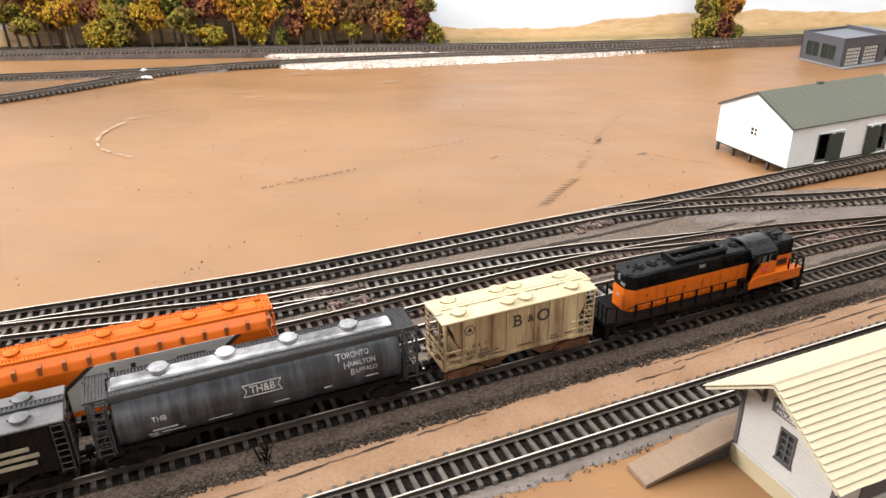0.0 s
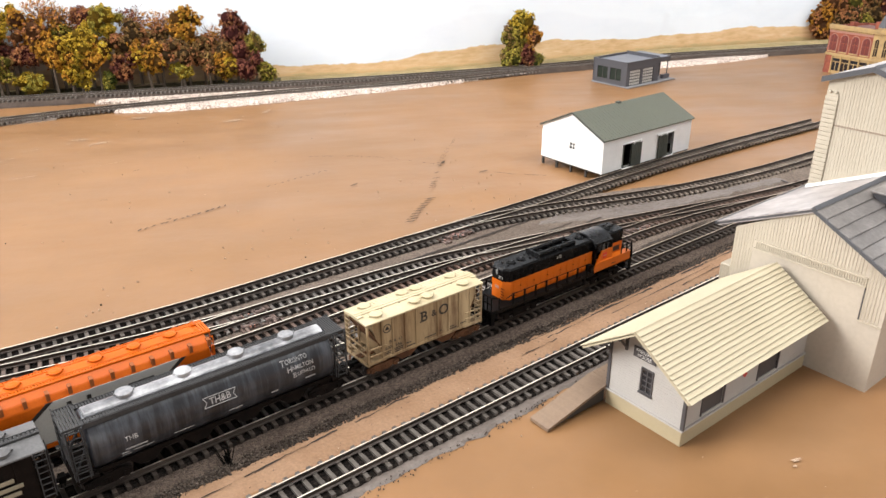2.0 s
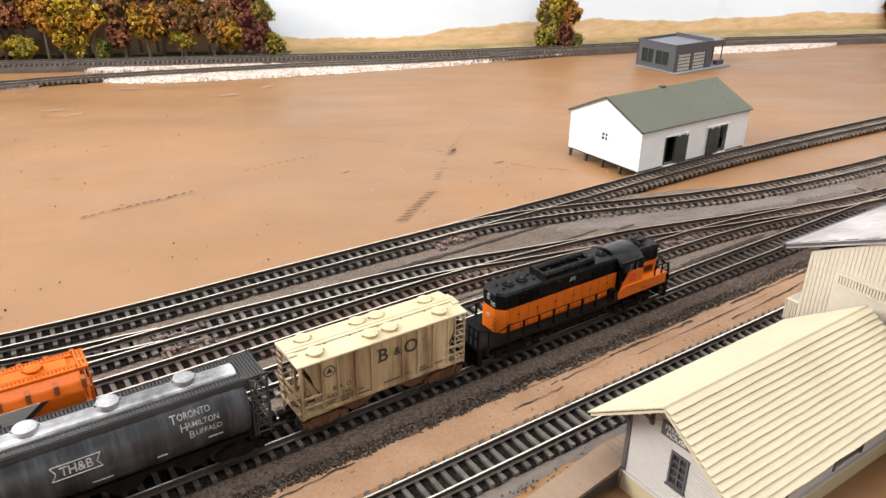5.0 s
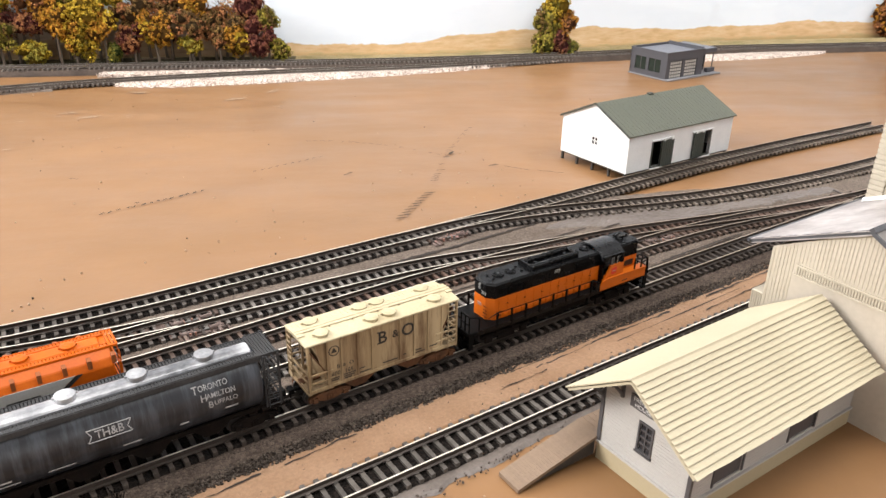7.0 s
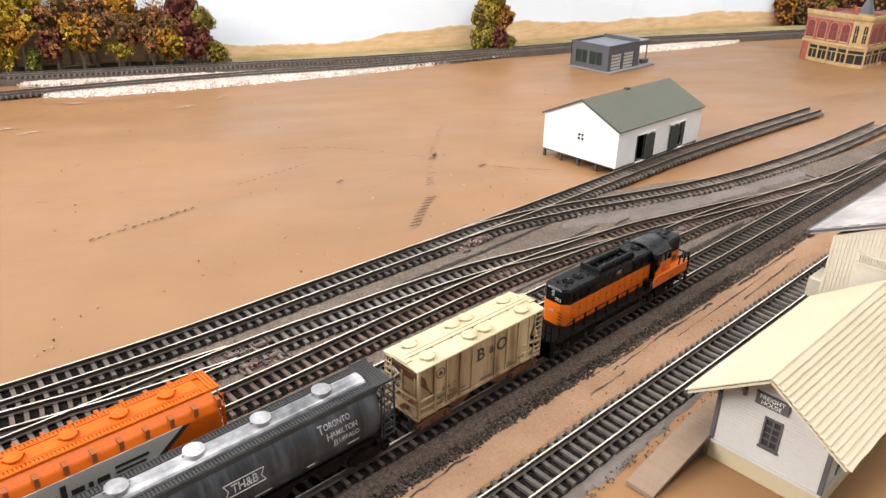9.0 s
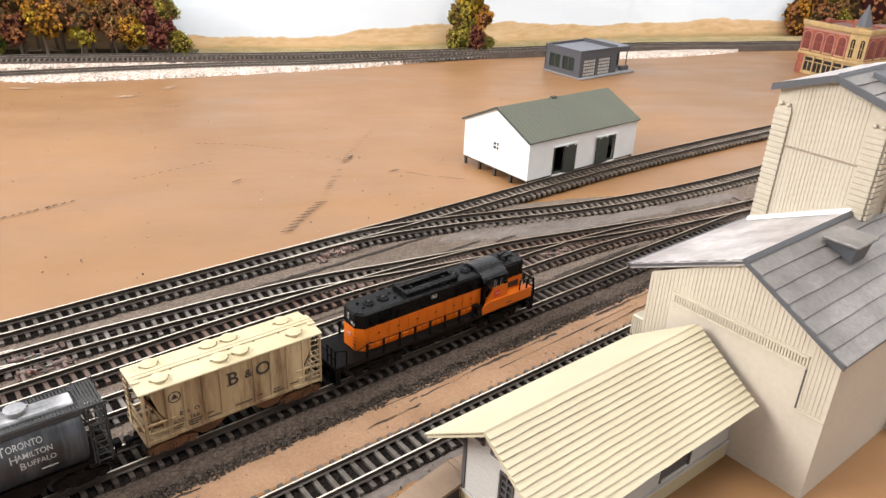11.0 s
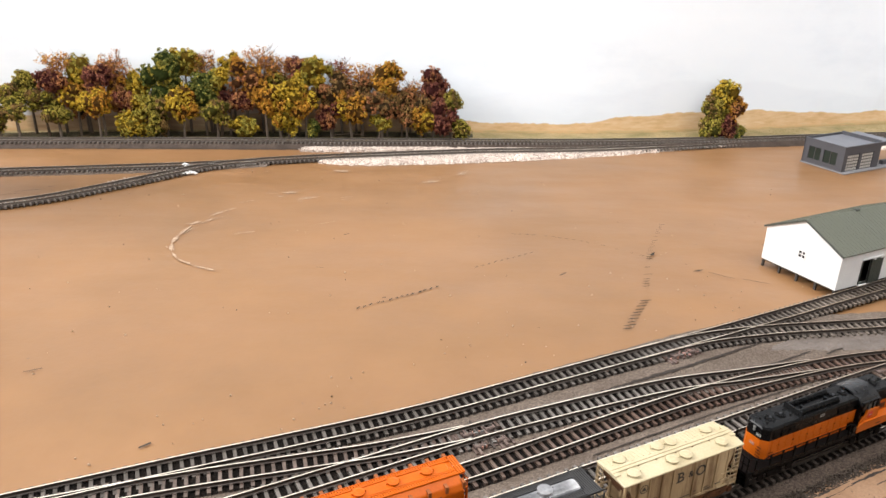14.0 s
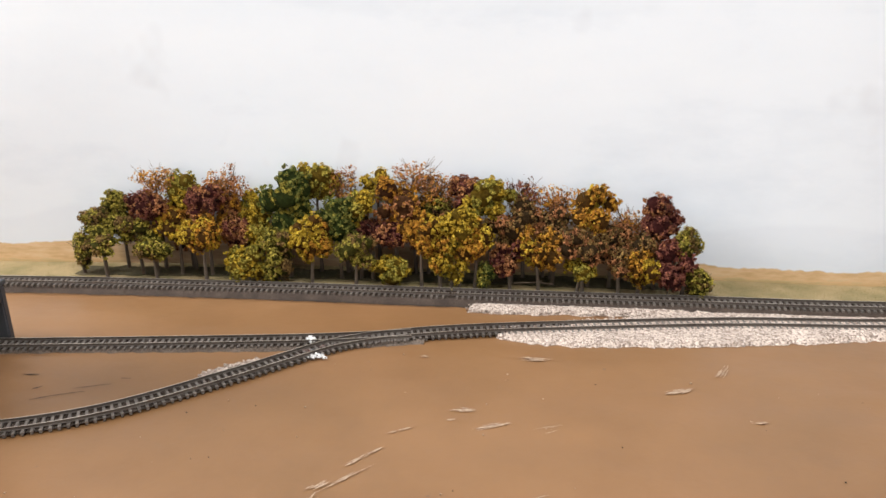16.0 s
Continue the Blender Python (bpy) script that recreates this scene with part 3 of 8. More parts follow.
def backdrop_sheet():
    line = smooth_line([(x, y, 0) for x, y in BACK_LINE], 20)
    bm = bmesh.new()
    rows = []
    for i, p in enumerate(line):
        d = heading(line, i)
        side = Vector((-d.y, d.x, 0))
        rows.append([bm.verts.new((p.x + side.x * k, p.y + side.y * k, z)) for z, k in ((-3, 0), (700, 0), (700, 4), (-3, 4))])
    for a, b in zip(rows, rows[1:]):
        for k in range(4):
            bm.faces.new((a[k], b[k], b[(k + 1) % 4], a[(k + 1) % 4]))
    return finish(bm)


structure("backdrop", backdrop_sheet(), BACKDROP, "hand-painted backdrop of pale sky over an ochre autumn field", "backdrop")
structure("wall_north", boxes((-2500, 2500, 1700, 1800, -900, 1500)), ROOM_WHITE, "plain white room wall behind the backdrop", "wall")
structure("wall_south", boxes((-2500, 2500, -1800, -1700, -900, 1500)), ROOM_WHITE, "plain white room wall", "wall")
structure("wall_west", boxes((-2600, -2500, -1800, 1800, -900, 1500)), ROOM_WHITE, "plain white room wall", "wall")
structure("wall_east", boxes((2500, 2600, -1800, 1800, -900, 1500)), ROOM_WHITE, "plain white room wall", "wall")
structure("ceiling", boxes((-2600, 2600, -1800, 1800, 1500, 1600)), ROOM_WHITE, "plain white room ceiling", "ceiling")
structure("floor", boxes((-2600, 2600, -1800, 1800, -1000, -900)), ROOM_FLOOR, "grey carpeted room floor", "floor")


# ---- track ----
GAUGE = 9.7
RAIL_OUTLINE = [(-0.85, 0), (0.85, 0), (0.85, 0.28), (0.2, 0.5), (0.2, 1.4), (0.3, 1.55), (0.3, 2.0), (-0.3, 2.0), (-0.3, 1.55), (-0.2, 1.4), (-0.2, 0.5), (-0.85, 0.28)]


def rail_mesh(line, off, z):
    """One rail, off millimetres to the left of a centre line; its head is a face of its own material."""
    bm = bmesh.new()
    rows = []
    for i, p in enumerate(line):
        d = heading(line, i)
        side = Vector((-d.y, d.x, 0))
        c = p + side * off
        wob = 0.08 * noise.noise(Vector((c.x * 0.05, c.y * 0.05, off)))
        rows.append([bm.verts.new((c.x + side.x * (y + wob), c.y + side.y * (y + wob), z + h)) for y, h in RAIL_OUTLINE])
    n = len(RAIL_OUTLINE)
    for a, b in zip(rows, rows[1:]):
        for k in range(n):
            bm.faces.new((a[k], b[k], b[(k + 1) % n], a[(k + 1) % n])).material_index = 1 if k == 6 else 0
    bm.faces.new(rows[0])
    bm.faces.new(rows[-1][::-1])
    return finish(bm)


def sleeper_mesh(length=17.4, width=1.5, h=1.5):
    bm = boxes((-width / 2, width / 2, -length / 2, length / 2, -0.6, h))
    for s in (-1, 1):
        box(bm, -0.6, 0.6, s * GAUGE / 2 - 1.3, s * GAUGE / 2 + 1.3, h, h + 0.35)
    return bm


def track(label, pts, rail_top, mat=None, at=None, step=4.4, skip=(), seed=1, group="yard tracks", head=None):
    """A length of flexible track: two rails and its sleepers. skip: stretches of sleeper numbers left out."""
    rnd = random.Random(seed)
    at = at or YARD_AT
    t = thing("railway_track", at, label, "track", group)
    base = rail_top - 2.0
    line = smooth_line([(x, y, 0) for x, y in pts], 3.0)
    for off in (-GAUGE / 2, GAUGE / 2):
        part("rail", rail_mesh(line, off, base), [RAIL_SIDE if group == "yard tracks" else RAIL_DUSTY, head or RAIL_TOP], t)
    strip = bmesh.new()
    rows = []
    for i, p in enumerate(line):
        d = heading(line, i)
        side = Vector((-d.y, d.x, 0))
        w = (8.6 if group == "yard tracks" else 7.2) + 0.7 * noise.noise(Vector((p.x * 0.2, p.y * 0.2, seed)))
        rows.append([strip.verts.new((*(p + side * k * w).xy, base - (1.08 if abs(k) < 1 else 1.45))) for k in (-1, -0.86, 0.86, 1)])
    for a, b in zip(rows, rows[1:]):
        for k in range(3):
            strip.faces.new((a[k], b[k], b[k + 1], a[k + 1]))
    part("cinder_strip", finish(strip), CINDER if group == "rear tracks" else PIT, t, "dark cinders between the rails, blackened in the yard for gap shade")
    first = None
    for i, p in enumerate(smooth_line([(x, y, 0) for x, y in pts], step)[1:-1]):
        if any(a <= i <= b for a, b in skip):
            continue
        k = min(range(0, len(line)), key=lambda j: (line[j] - p).length_squared)
        d = heading(line, k)
        m = shift(p.x + rnd.uniform(-0.15, 0.15), p.y, base - 1.5 + rnd.uniform(-0.04, 0.0), math.degrees(math.atan2(d.y, d.x)) + rnd.uniform(-1.2, 1.2))
        if first is None:
            first = part("sleeper", sleeper_mesh(), mat or SLEEPER, t, "", m)
        else:
            again(first, m)
    return t


def bed(name, label, near, far, z, material, at=None, rough=1.2, seed=3, fall=2.5, nx=None, kind="structure"):
    """Loose stone between two wavering edges (lists of (x, y)), crowned to height z and falling to the ground at both edges."""
    a, b = smooth_line([(x, y, 0) for x, y in near], 2.0), smooth_line([(x, y, 0) for x, y in far], 2.0)
    n = min(len(a), len(b))
    bm = bmesh.new()
    grid = []
    cross = nx or 14
    for i in range(n):
        p, q = a[int(i * (len(a) - 1) / (n - 1))], b[int(i * (len(b) - 1) / (n - 1))]
        width = (q - p).length
        d = (q - p) / width
        e1 = rough * (noise.noise(Vector((p.x * 0.11, p.y * 0.11, seed))) + 0.6 * noise.noise(Vector((p.x * 0.4, p.y * 0.4, seed + 9))))
        e2 = rough * (noise.noise(Vector((q.x * 0.11, q.y * 0.11, seed + 4))) + 0.6 * noise.noise(Vector((q.x * 0.4, q.y * 0.4, seed + 13))))
        row = []
        for k in range(cross + 1):
            u = k / cross
            along = e1 + (width + e2 - e1) * u
            edge = min(along - e1, width + e2 - along)
            h = -0.4 + (z + 0.4) * min(1.0, max(0.0, edge / fall)) ** 0.8
            c = p + d * along
            if 0 < k < cross:
                h += 0.16 * rough * noise.noise(Vector((c.x * 0.9, c.y * 0.9, seed)))
            row.append(bm.verts.new((c.x, c.y, h)))
        grid.append(row)
    for r1, r2 in zip(grid, grid[1:]):
        for k in range(cross):
            bm.faces.new((r1[k], r2[k], r2[k + 1], r1[k + 1]))
    ob = part(name, finish(bm), material, None, label, at or YARD_AT)
    return tagged(ob, "", "ballast", "", kind)


def stones(name, label, spots, size, material, at=None, seed=5):
    """Single grains strewn over a list of (x, y, z) places: uneven eight-cornered stones, joined."""
    rnd = random.Random(seed)
    verts, faces = [], []
    cube = ((-1, -1, -1), (1, -1, -1), (1, 1, -1), (-1, 1, -1), (-1, -1, 1), (1, -1, 1), (1, 1, 1), (-1, 1, 1))
    quads = ((3, 2, 1, 0), (4, 5, 6, 7), (0, 1, 5, 4), (1, 2, 6, 5), (2, 3, 7, 6), (3, 0, 4, 7))
    for x, y, z in spots:
        s = size * rnd.uniform(0.5, 1.25) / 2
        turn = Euler((rnd.uniform(0, 6), rnd.uniform(0, 6), rnd.uniform(0, 6))).to_matrix()
        k = len(verts)
        for c in cube:
            v = turn @ Vector([q * s * rnd.uniform(0.55, 1.1) for q in c])
            verts.append(((x + v.x) * MM, (y + v.y) * MM, (z + v.z + s * 0.4) * MM))
        faces += [tuple(k + i for i in q) for q in quads]
    me = bpy.data.meshes.new(name)
    me.from_pydata(verts, [], faces)
    me.materials.append(material)
    ob = new(name, me)
    ob.matrix_basis = at or YARD_AT
    return tagged(ob, label, "ballast", "", "stuff")


bed("yard_ballast", "fine brown-grey ballast spread under the yard tracks", [(-520, 48), (-300, 48), (0, 48), (200, 48), (300, 46), (420, 42), (620, 30)], [(-520, 190), (-260, 170), (-110, 154), (0, 146), (120, 146), (200, 144), (300, 118), (420, 72), (620, 50)], 1.5, YARD, nx=40, fall=3)
bed("main_ballast", "dark cinder ballast with a raised shoulder under the train", [(-520, 17), (-300, 16), (-100, 16), (50, 17.5), (150, 19), (300, 20), (620, 19)], [(-520, 51), (-300, 51), (0, 51), (300, 51), (620, 48)], 1.35, SHOULDER, rough=1.6, seed=21, fall=7, nx=24)
bed("grey_wash", "thin grey painted strip beside the near track", [(-520, -22), (-300, -21), (0, -20), (60, -21), (110, -19), (200, -17), (420, -17)], [(-520, 2), (-300, 2), (0, 2), (110, 2), (200, 2), (420, 2)], 0.25, WASH, rough=1.6, seed=33, fall=1.5)
bed("grey_wash_patch", "thin grey paint spilt between the sidings", [(205, 106), (260, 82), (300, 72), (345, 64), (400, 55)], [(215, 112), (265, 116), (300, 90), (350, 78), (400, 68)], 1.9, WASH, rough=2.5, seed=35, fall=3)

bed("plaster_strip", "rough tan plaster strip between the two near tracks", [(-520, 3), (-300, 3), (0, 3), (150, 3), (300, 3)], [(-520, 18), (-300, 18), (0, 18), (150, 19), (300, 20)], 0.5, PLASTER, rough=0.7, seed=61, fall=4, nx=20)
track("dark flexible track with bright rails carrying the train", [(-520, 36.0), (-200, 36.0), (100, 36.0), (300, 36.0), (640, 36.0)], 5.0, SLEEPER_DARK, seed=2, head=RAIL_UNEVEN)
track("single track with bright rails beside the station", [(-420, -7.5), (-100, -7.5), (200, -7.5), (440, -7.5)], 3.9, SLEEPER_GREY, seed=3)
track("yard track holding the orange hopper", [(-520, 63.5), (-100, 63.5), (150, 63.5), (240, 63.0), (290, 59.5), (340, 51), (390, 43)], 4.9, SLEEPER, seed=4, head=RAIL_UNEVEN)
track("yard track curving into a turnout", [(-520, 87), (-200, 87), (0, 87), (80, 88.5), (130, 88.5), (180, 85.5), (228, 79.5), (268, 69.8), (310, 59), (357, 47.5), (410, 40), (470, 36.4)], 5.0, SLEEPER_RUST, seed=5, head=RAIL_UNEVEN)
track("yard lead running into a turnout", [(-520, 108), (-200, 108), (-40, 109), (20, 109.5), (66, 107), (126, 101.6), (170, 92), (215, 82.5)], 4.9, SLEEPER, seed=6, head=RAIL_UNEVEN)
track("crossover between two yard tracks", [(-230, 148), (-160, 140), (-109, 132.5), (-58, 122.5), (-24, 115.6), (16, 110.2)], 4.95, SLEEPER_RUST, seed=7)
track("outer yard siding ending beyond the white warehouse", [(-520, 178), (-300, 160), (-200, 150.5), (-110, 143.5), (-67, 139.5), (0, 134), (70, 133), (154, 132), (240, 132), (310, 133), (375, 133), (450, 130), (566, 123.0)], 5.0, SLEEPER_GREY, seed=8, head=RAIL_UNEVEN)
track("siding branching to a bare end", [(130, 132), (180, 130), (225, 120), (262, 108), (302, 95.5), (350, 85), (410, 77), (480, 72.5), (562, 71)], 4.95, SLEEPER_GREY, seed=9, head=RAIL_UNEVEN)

ID = Matrix.Identity(4)
bed("back_roadbed", "dark raised roadbed of the rear main line", [(-900, 960), (-600, 1018), (-385, 1054), (-201, 1073), (-24, 1087), (143, 1101), (289, 1113), (470, 1141), (555, 1158), (670, 1181), (790, 1192), (890, 1202), (1150, 1212)], [(-900, 982), (-600, 1040), (-385, 1076), (-201, 1097), (-24, 1112), (143, 1126), (289, 1139), (470, 1168), (555, 1186), (670, 1209), (790, 1220), (890, 1231), (1150, 1240)], 4.6, BANK, ID, rough=0.8, seed=41, fall=4)
bed("pale_ballast", "pale crushed-stone ballast along the spur at the rear junction", [(16, 1040), (60, 1036), (120, 1044), (220, 1066), (331, 1098), (452, 1146)], [(20, 1048), (60, 1068), (100, 1086), (150, 1104), (250, 1122), (350, 1144), (456, 1160)], 2.4, LIGHT_STONE, ID, rough=3.0, seed=43, fall=4, nx=30)
bed("pale_ballast", "pale crushed-stone ballast along the rear main line at the junction", [(-9, 1079), (30, 1082), (70, 1087), (110, 1092), (150, 1100), (250, 1122), (350, 1142), (440, 1156)], [(-4, 1094), (60, 1112), (140, 1124), (240, 1134), (350, 1148), (450, 1163)], 2.7, LIGHT_STONE, ID, rough=2.4, seed=44, fall=4, nx=20)
bed("pale_ballast", "pale crushed-stone ballast beside the rear main line", [(600, 1142), (689, 1157), (740, 1170), (776, 1183), (790, 1192)], [(600, 1170), (689, 1188), (740, 1196), (776, 1200), (796, 1202)], 2.2, LIGHT_STONE, ID, rough=1.5, seed=45, fall=4)
bed("branch_roadbed", "grey ballast under the rear spur tracks", [(-360, 952), (-300, 963), (-200, 982), (-100, 1002), (-30, 1024)], [(-360, 972), (-300, 983), (-200, 1003), (-100, 1022), (-30, 1044)], 1.2, YARD, ID, rough=1.2, seed=47, fall=3)
REAR = [(-900, 971), (-600, 1029), (-385, 1065), (-201, 1085), (-24, 1099.5), (143, 1113.5), (289, 1126), (470, 1154), (555, 1172), (670, 1195), (790, 1206), (890, 1216), (1150, 1226)]
track("rear main line on dark raised roadbed", REAR[:5], 8.0, SLEEPER_REAR, ID, seed=11, head=RAIL_REAR, group="rear tracks")
track("rear main line along the painted backdrop", REAR[4:], 8.0, SLEEPER_REAR, ID, seed=12, head=RAIL_REAR, group="rear tracks")
track("curved spur leading to the loading dock", [(-330, 858), (-290, 866), (-236, 882), (-187, 910), (-139.5, 955), (-112, 984), (-85.5, 1010), (-50, 1029), (-3, 1045), (62, 1061.5), (179, 1087.5), (281, 1102), (380, 1125), (480, 1155)], 4.6, SLEEPER_REAR, ID, seed=13, head=RAIL_REAR, group="rear tracks")
track("straight spur running into the dark portal", [(-380, 956), (-298, 973), (-198, 993), (-102, 1013.5), (-40, 1031)], 4.5, SLEEPER_REAR, ID, seed=14, head=RAIL_REAR, group="rear tracks")

rnd = random.Random(77)
spots = []
for _ in range(8500):
    x = rnd.uniform(-300, 330)
    u = rnd.random() ** 1.1
    spots.append((x, 16.3 + 4.6 * u + 1.2 * noise.noise(Vector((x * 0.09, 3, 1))) + rnd.uniform(-0.9, 0.6), 0.05 + 0.85 * u))
stones("loose_cinders", "loose dark cinder stones along the ballast shoulder", spots, 0.72, CINDER)
spots = []
for _ in range(5200):
    u = rnd.random()
    x = -5 + 455 * u
    lo, hi = (1038 + 0.16 * x + 0.00015 * x * x), (1092 + 0.155 * x)
    q = (x + rnd.uniform(-6, 6), lo + (hi - lo) * rnd.random() ** 1.3 + rnd.uniform(-3, 3), 1.2)
    if not (q[0] < 20 and q[1] < 1076) and not (q[0] < 118 and 1047 + 0.42 * q[0] < q[1] < 1079 + 0.11 * q[0]):
        spots.append(q)
stones("loose_pale_stones", "loose pale crushed stones round the rear junction", spots, 1.25, LIGHT_STONE, ID, 9)
spots = []
for _ in range(150):
    u = rnd.random() ** 0.8
    spots.append((-156 + 24 * u + rnd.gauss(0, 1.4), 957 + 24 * u + rnd.gauss(0, 1.3), 0.5))
stones("loose_pale_stones", "spilt pale stones beside the curved spur", spots, 1.8, LIGHT_STONE, ID, 10)


# ---- rolling stock (local x along the track, z from the rail top) ----
def wheelset(parent, x, r=2.6):
    w = bmesh.new()
    rod(w, (x, -6, r), (x, 6, r), 0.6, 6)
    for s in (-1, 1):
        rod(w, (x, s * 4.0, r), (x, s * 5.2, r), r, 18)
        rod(w, (x, s * 3.6, r), (x, s * 4.0, r), r + 0.45, 18)
    return part("wheelset", w, WHEEL, parent)


def freight_truck(parent, x, frame_mat, base=11.0):
    """A two-axle bogie: bolster, two side frames with journal boxes and springs, two wheelsets."""
    bm = boxes((x - 1.4, x + 1.4, -6.5, 6.5, 3.2, 5.2))
    for s in (-1, 1):
        y0, y1 = sorted((s * 6.0, s * 7.3))
        pts = [(x - base / 2 - 2, 2.0), (x - base / 2 - 2, 3.6), (x - base / 2 + 1.6, 4.6), (x + base / 2 - 1.6, 4.6), (x + base / 2 + 2, 3.6), (x + base / 2 + 2, 2.0), (x + base / 2 - 1, 2.0), (x + 1.8, 1.2), (x - 1.8, 1.2), (x - base / 2 + 1, 2.0)]
        a, b = [bm.verts.new((px, y0, pz)) for px, pz in pts], [bm.verts.new((px, y1, pz)) for px, pz in pts]
        bm.faces.new(a)
        bm.faces.new(b[::-1])
        for i in range(len(pts)):
            bm.faces.new((a[i], b[i], b[(i + 1) % len(pts)], a[(i + 1) % len(pts)]))
        for q in (-1, 1):
            box(bm, x + q * base / 2 - 0.9, x + q * base / 2 + 0.9, *sorted((s * 7.2, s * 7.9)), 1.9, 3.5)
        for q in (-0.9, 0, 0.9):
            rod(bm, (x + q, s * 7.35, 1.5), (x + q, s * 7.35, 3.4), 0.4, 6)
    t = part("truck", finish(bm), frame_mat, parent)
    for q in (-1, 1):
        wheelset(t, x + q * base / 2)
    return t


def coupler(parent, x, way):
    bm = boxes((min(x, x + way * 4.5), max(x, x + way * 4.5), -0.7, 0.7, 4.0, 5.2), (min(x + way * 3.6, x + way * 5.6), max(x + way * 3.6, x + way * 5.6), -1.4, 1.4, 3.6, 5.6))
    rod(bm, (x + way * 4.2, 0.6, 4.0), (x + way * 4.2, 1.2, 0.6), 0.25, 6)
    return part("coupler", soft(bm, 0.2), BLACK_TRIM, parent)


def ladder(parent, material, x, y, z0, z1, wide, along="x", rungs=6):
    """Two stiles and rungs standing at (x, y)."""
    dx, dy = (wide / 2, 0) if along == "x" else (0, wide / 2)
    rows = [((x - dx, y - dy, z0), (x - dx, y - dy, z1)), ((x + dx, y + dy, z0), (x + dx, y + dy, z1))]
    rows += [((x - dx, y - dy, z0 + (z1 - z0) * (k + 0.5) / rungs), (x + dx, y + dy, z0 + (z1 - z0) * (k + 0.5) / rungs)) for k in range(rungs)]
    return part("ladder", rods(rows, 0.19, 5), material, parent)


def grating(parent, x0, x1, y0, y1, z, material, step=1.1):
    """A running board: two bearers and cross slats."""
    bm = boxes((x0, x1, y0, y0 + 0.3, z, z + 0.72), (x0, x1, y1 - 0.3, y1, z, z + 0.72))
    board = part("running_board", bm, material, parent)
    first, k = None, 0
    while k * step < x1 - x0 - 0.5:
        if first is None:
            first = part("slat", boxes((0, step * 0.74, y0 + 0.32, y1 - 0.32, z + 0.2, z + 0.6)), material, board, "", shift(x0))
        else:
            again(first, shift(x0 + k * step))
        k += 1
    return board


def hatch(parent, x, y, z, r, material):
    bm = bmesh.new()
    rod(bm, (x, y, z - 0.4), (x, y, z + 0.35), r * 0.9, 22)
    rod(bm, (x, y, z + 0.5), (x, y, z + 0.95), r, 22)
    rod(bm, (x, y, z + 0.95), (x, y, z + 1.25), r * 0.96, 22, r * 0.5)
    box(bm, x - r - 0.5, x + r + 0.5, y - 0.25, y + 0.25, z + 0.3, z + 0.9)
    return part("hatch", bm, material, parent)


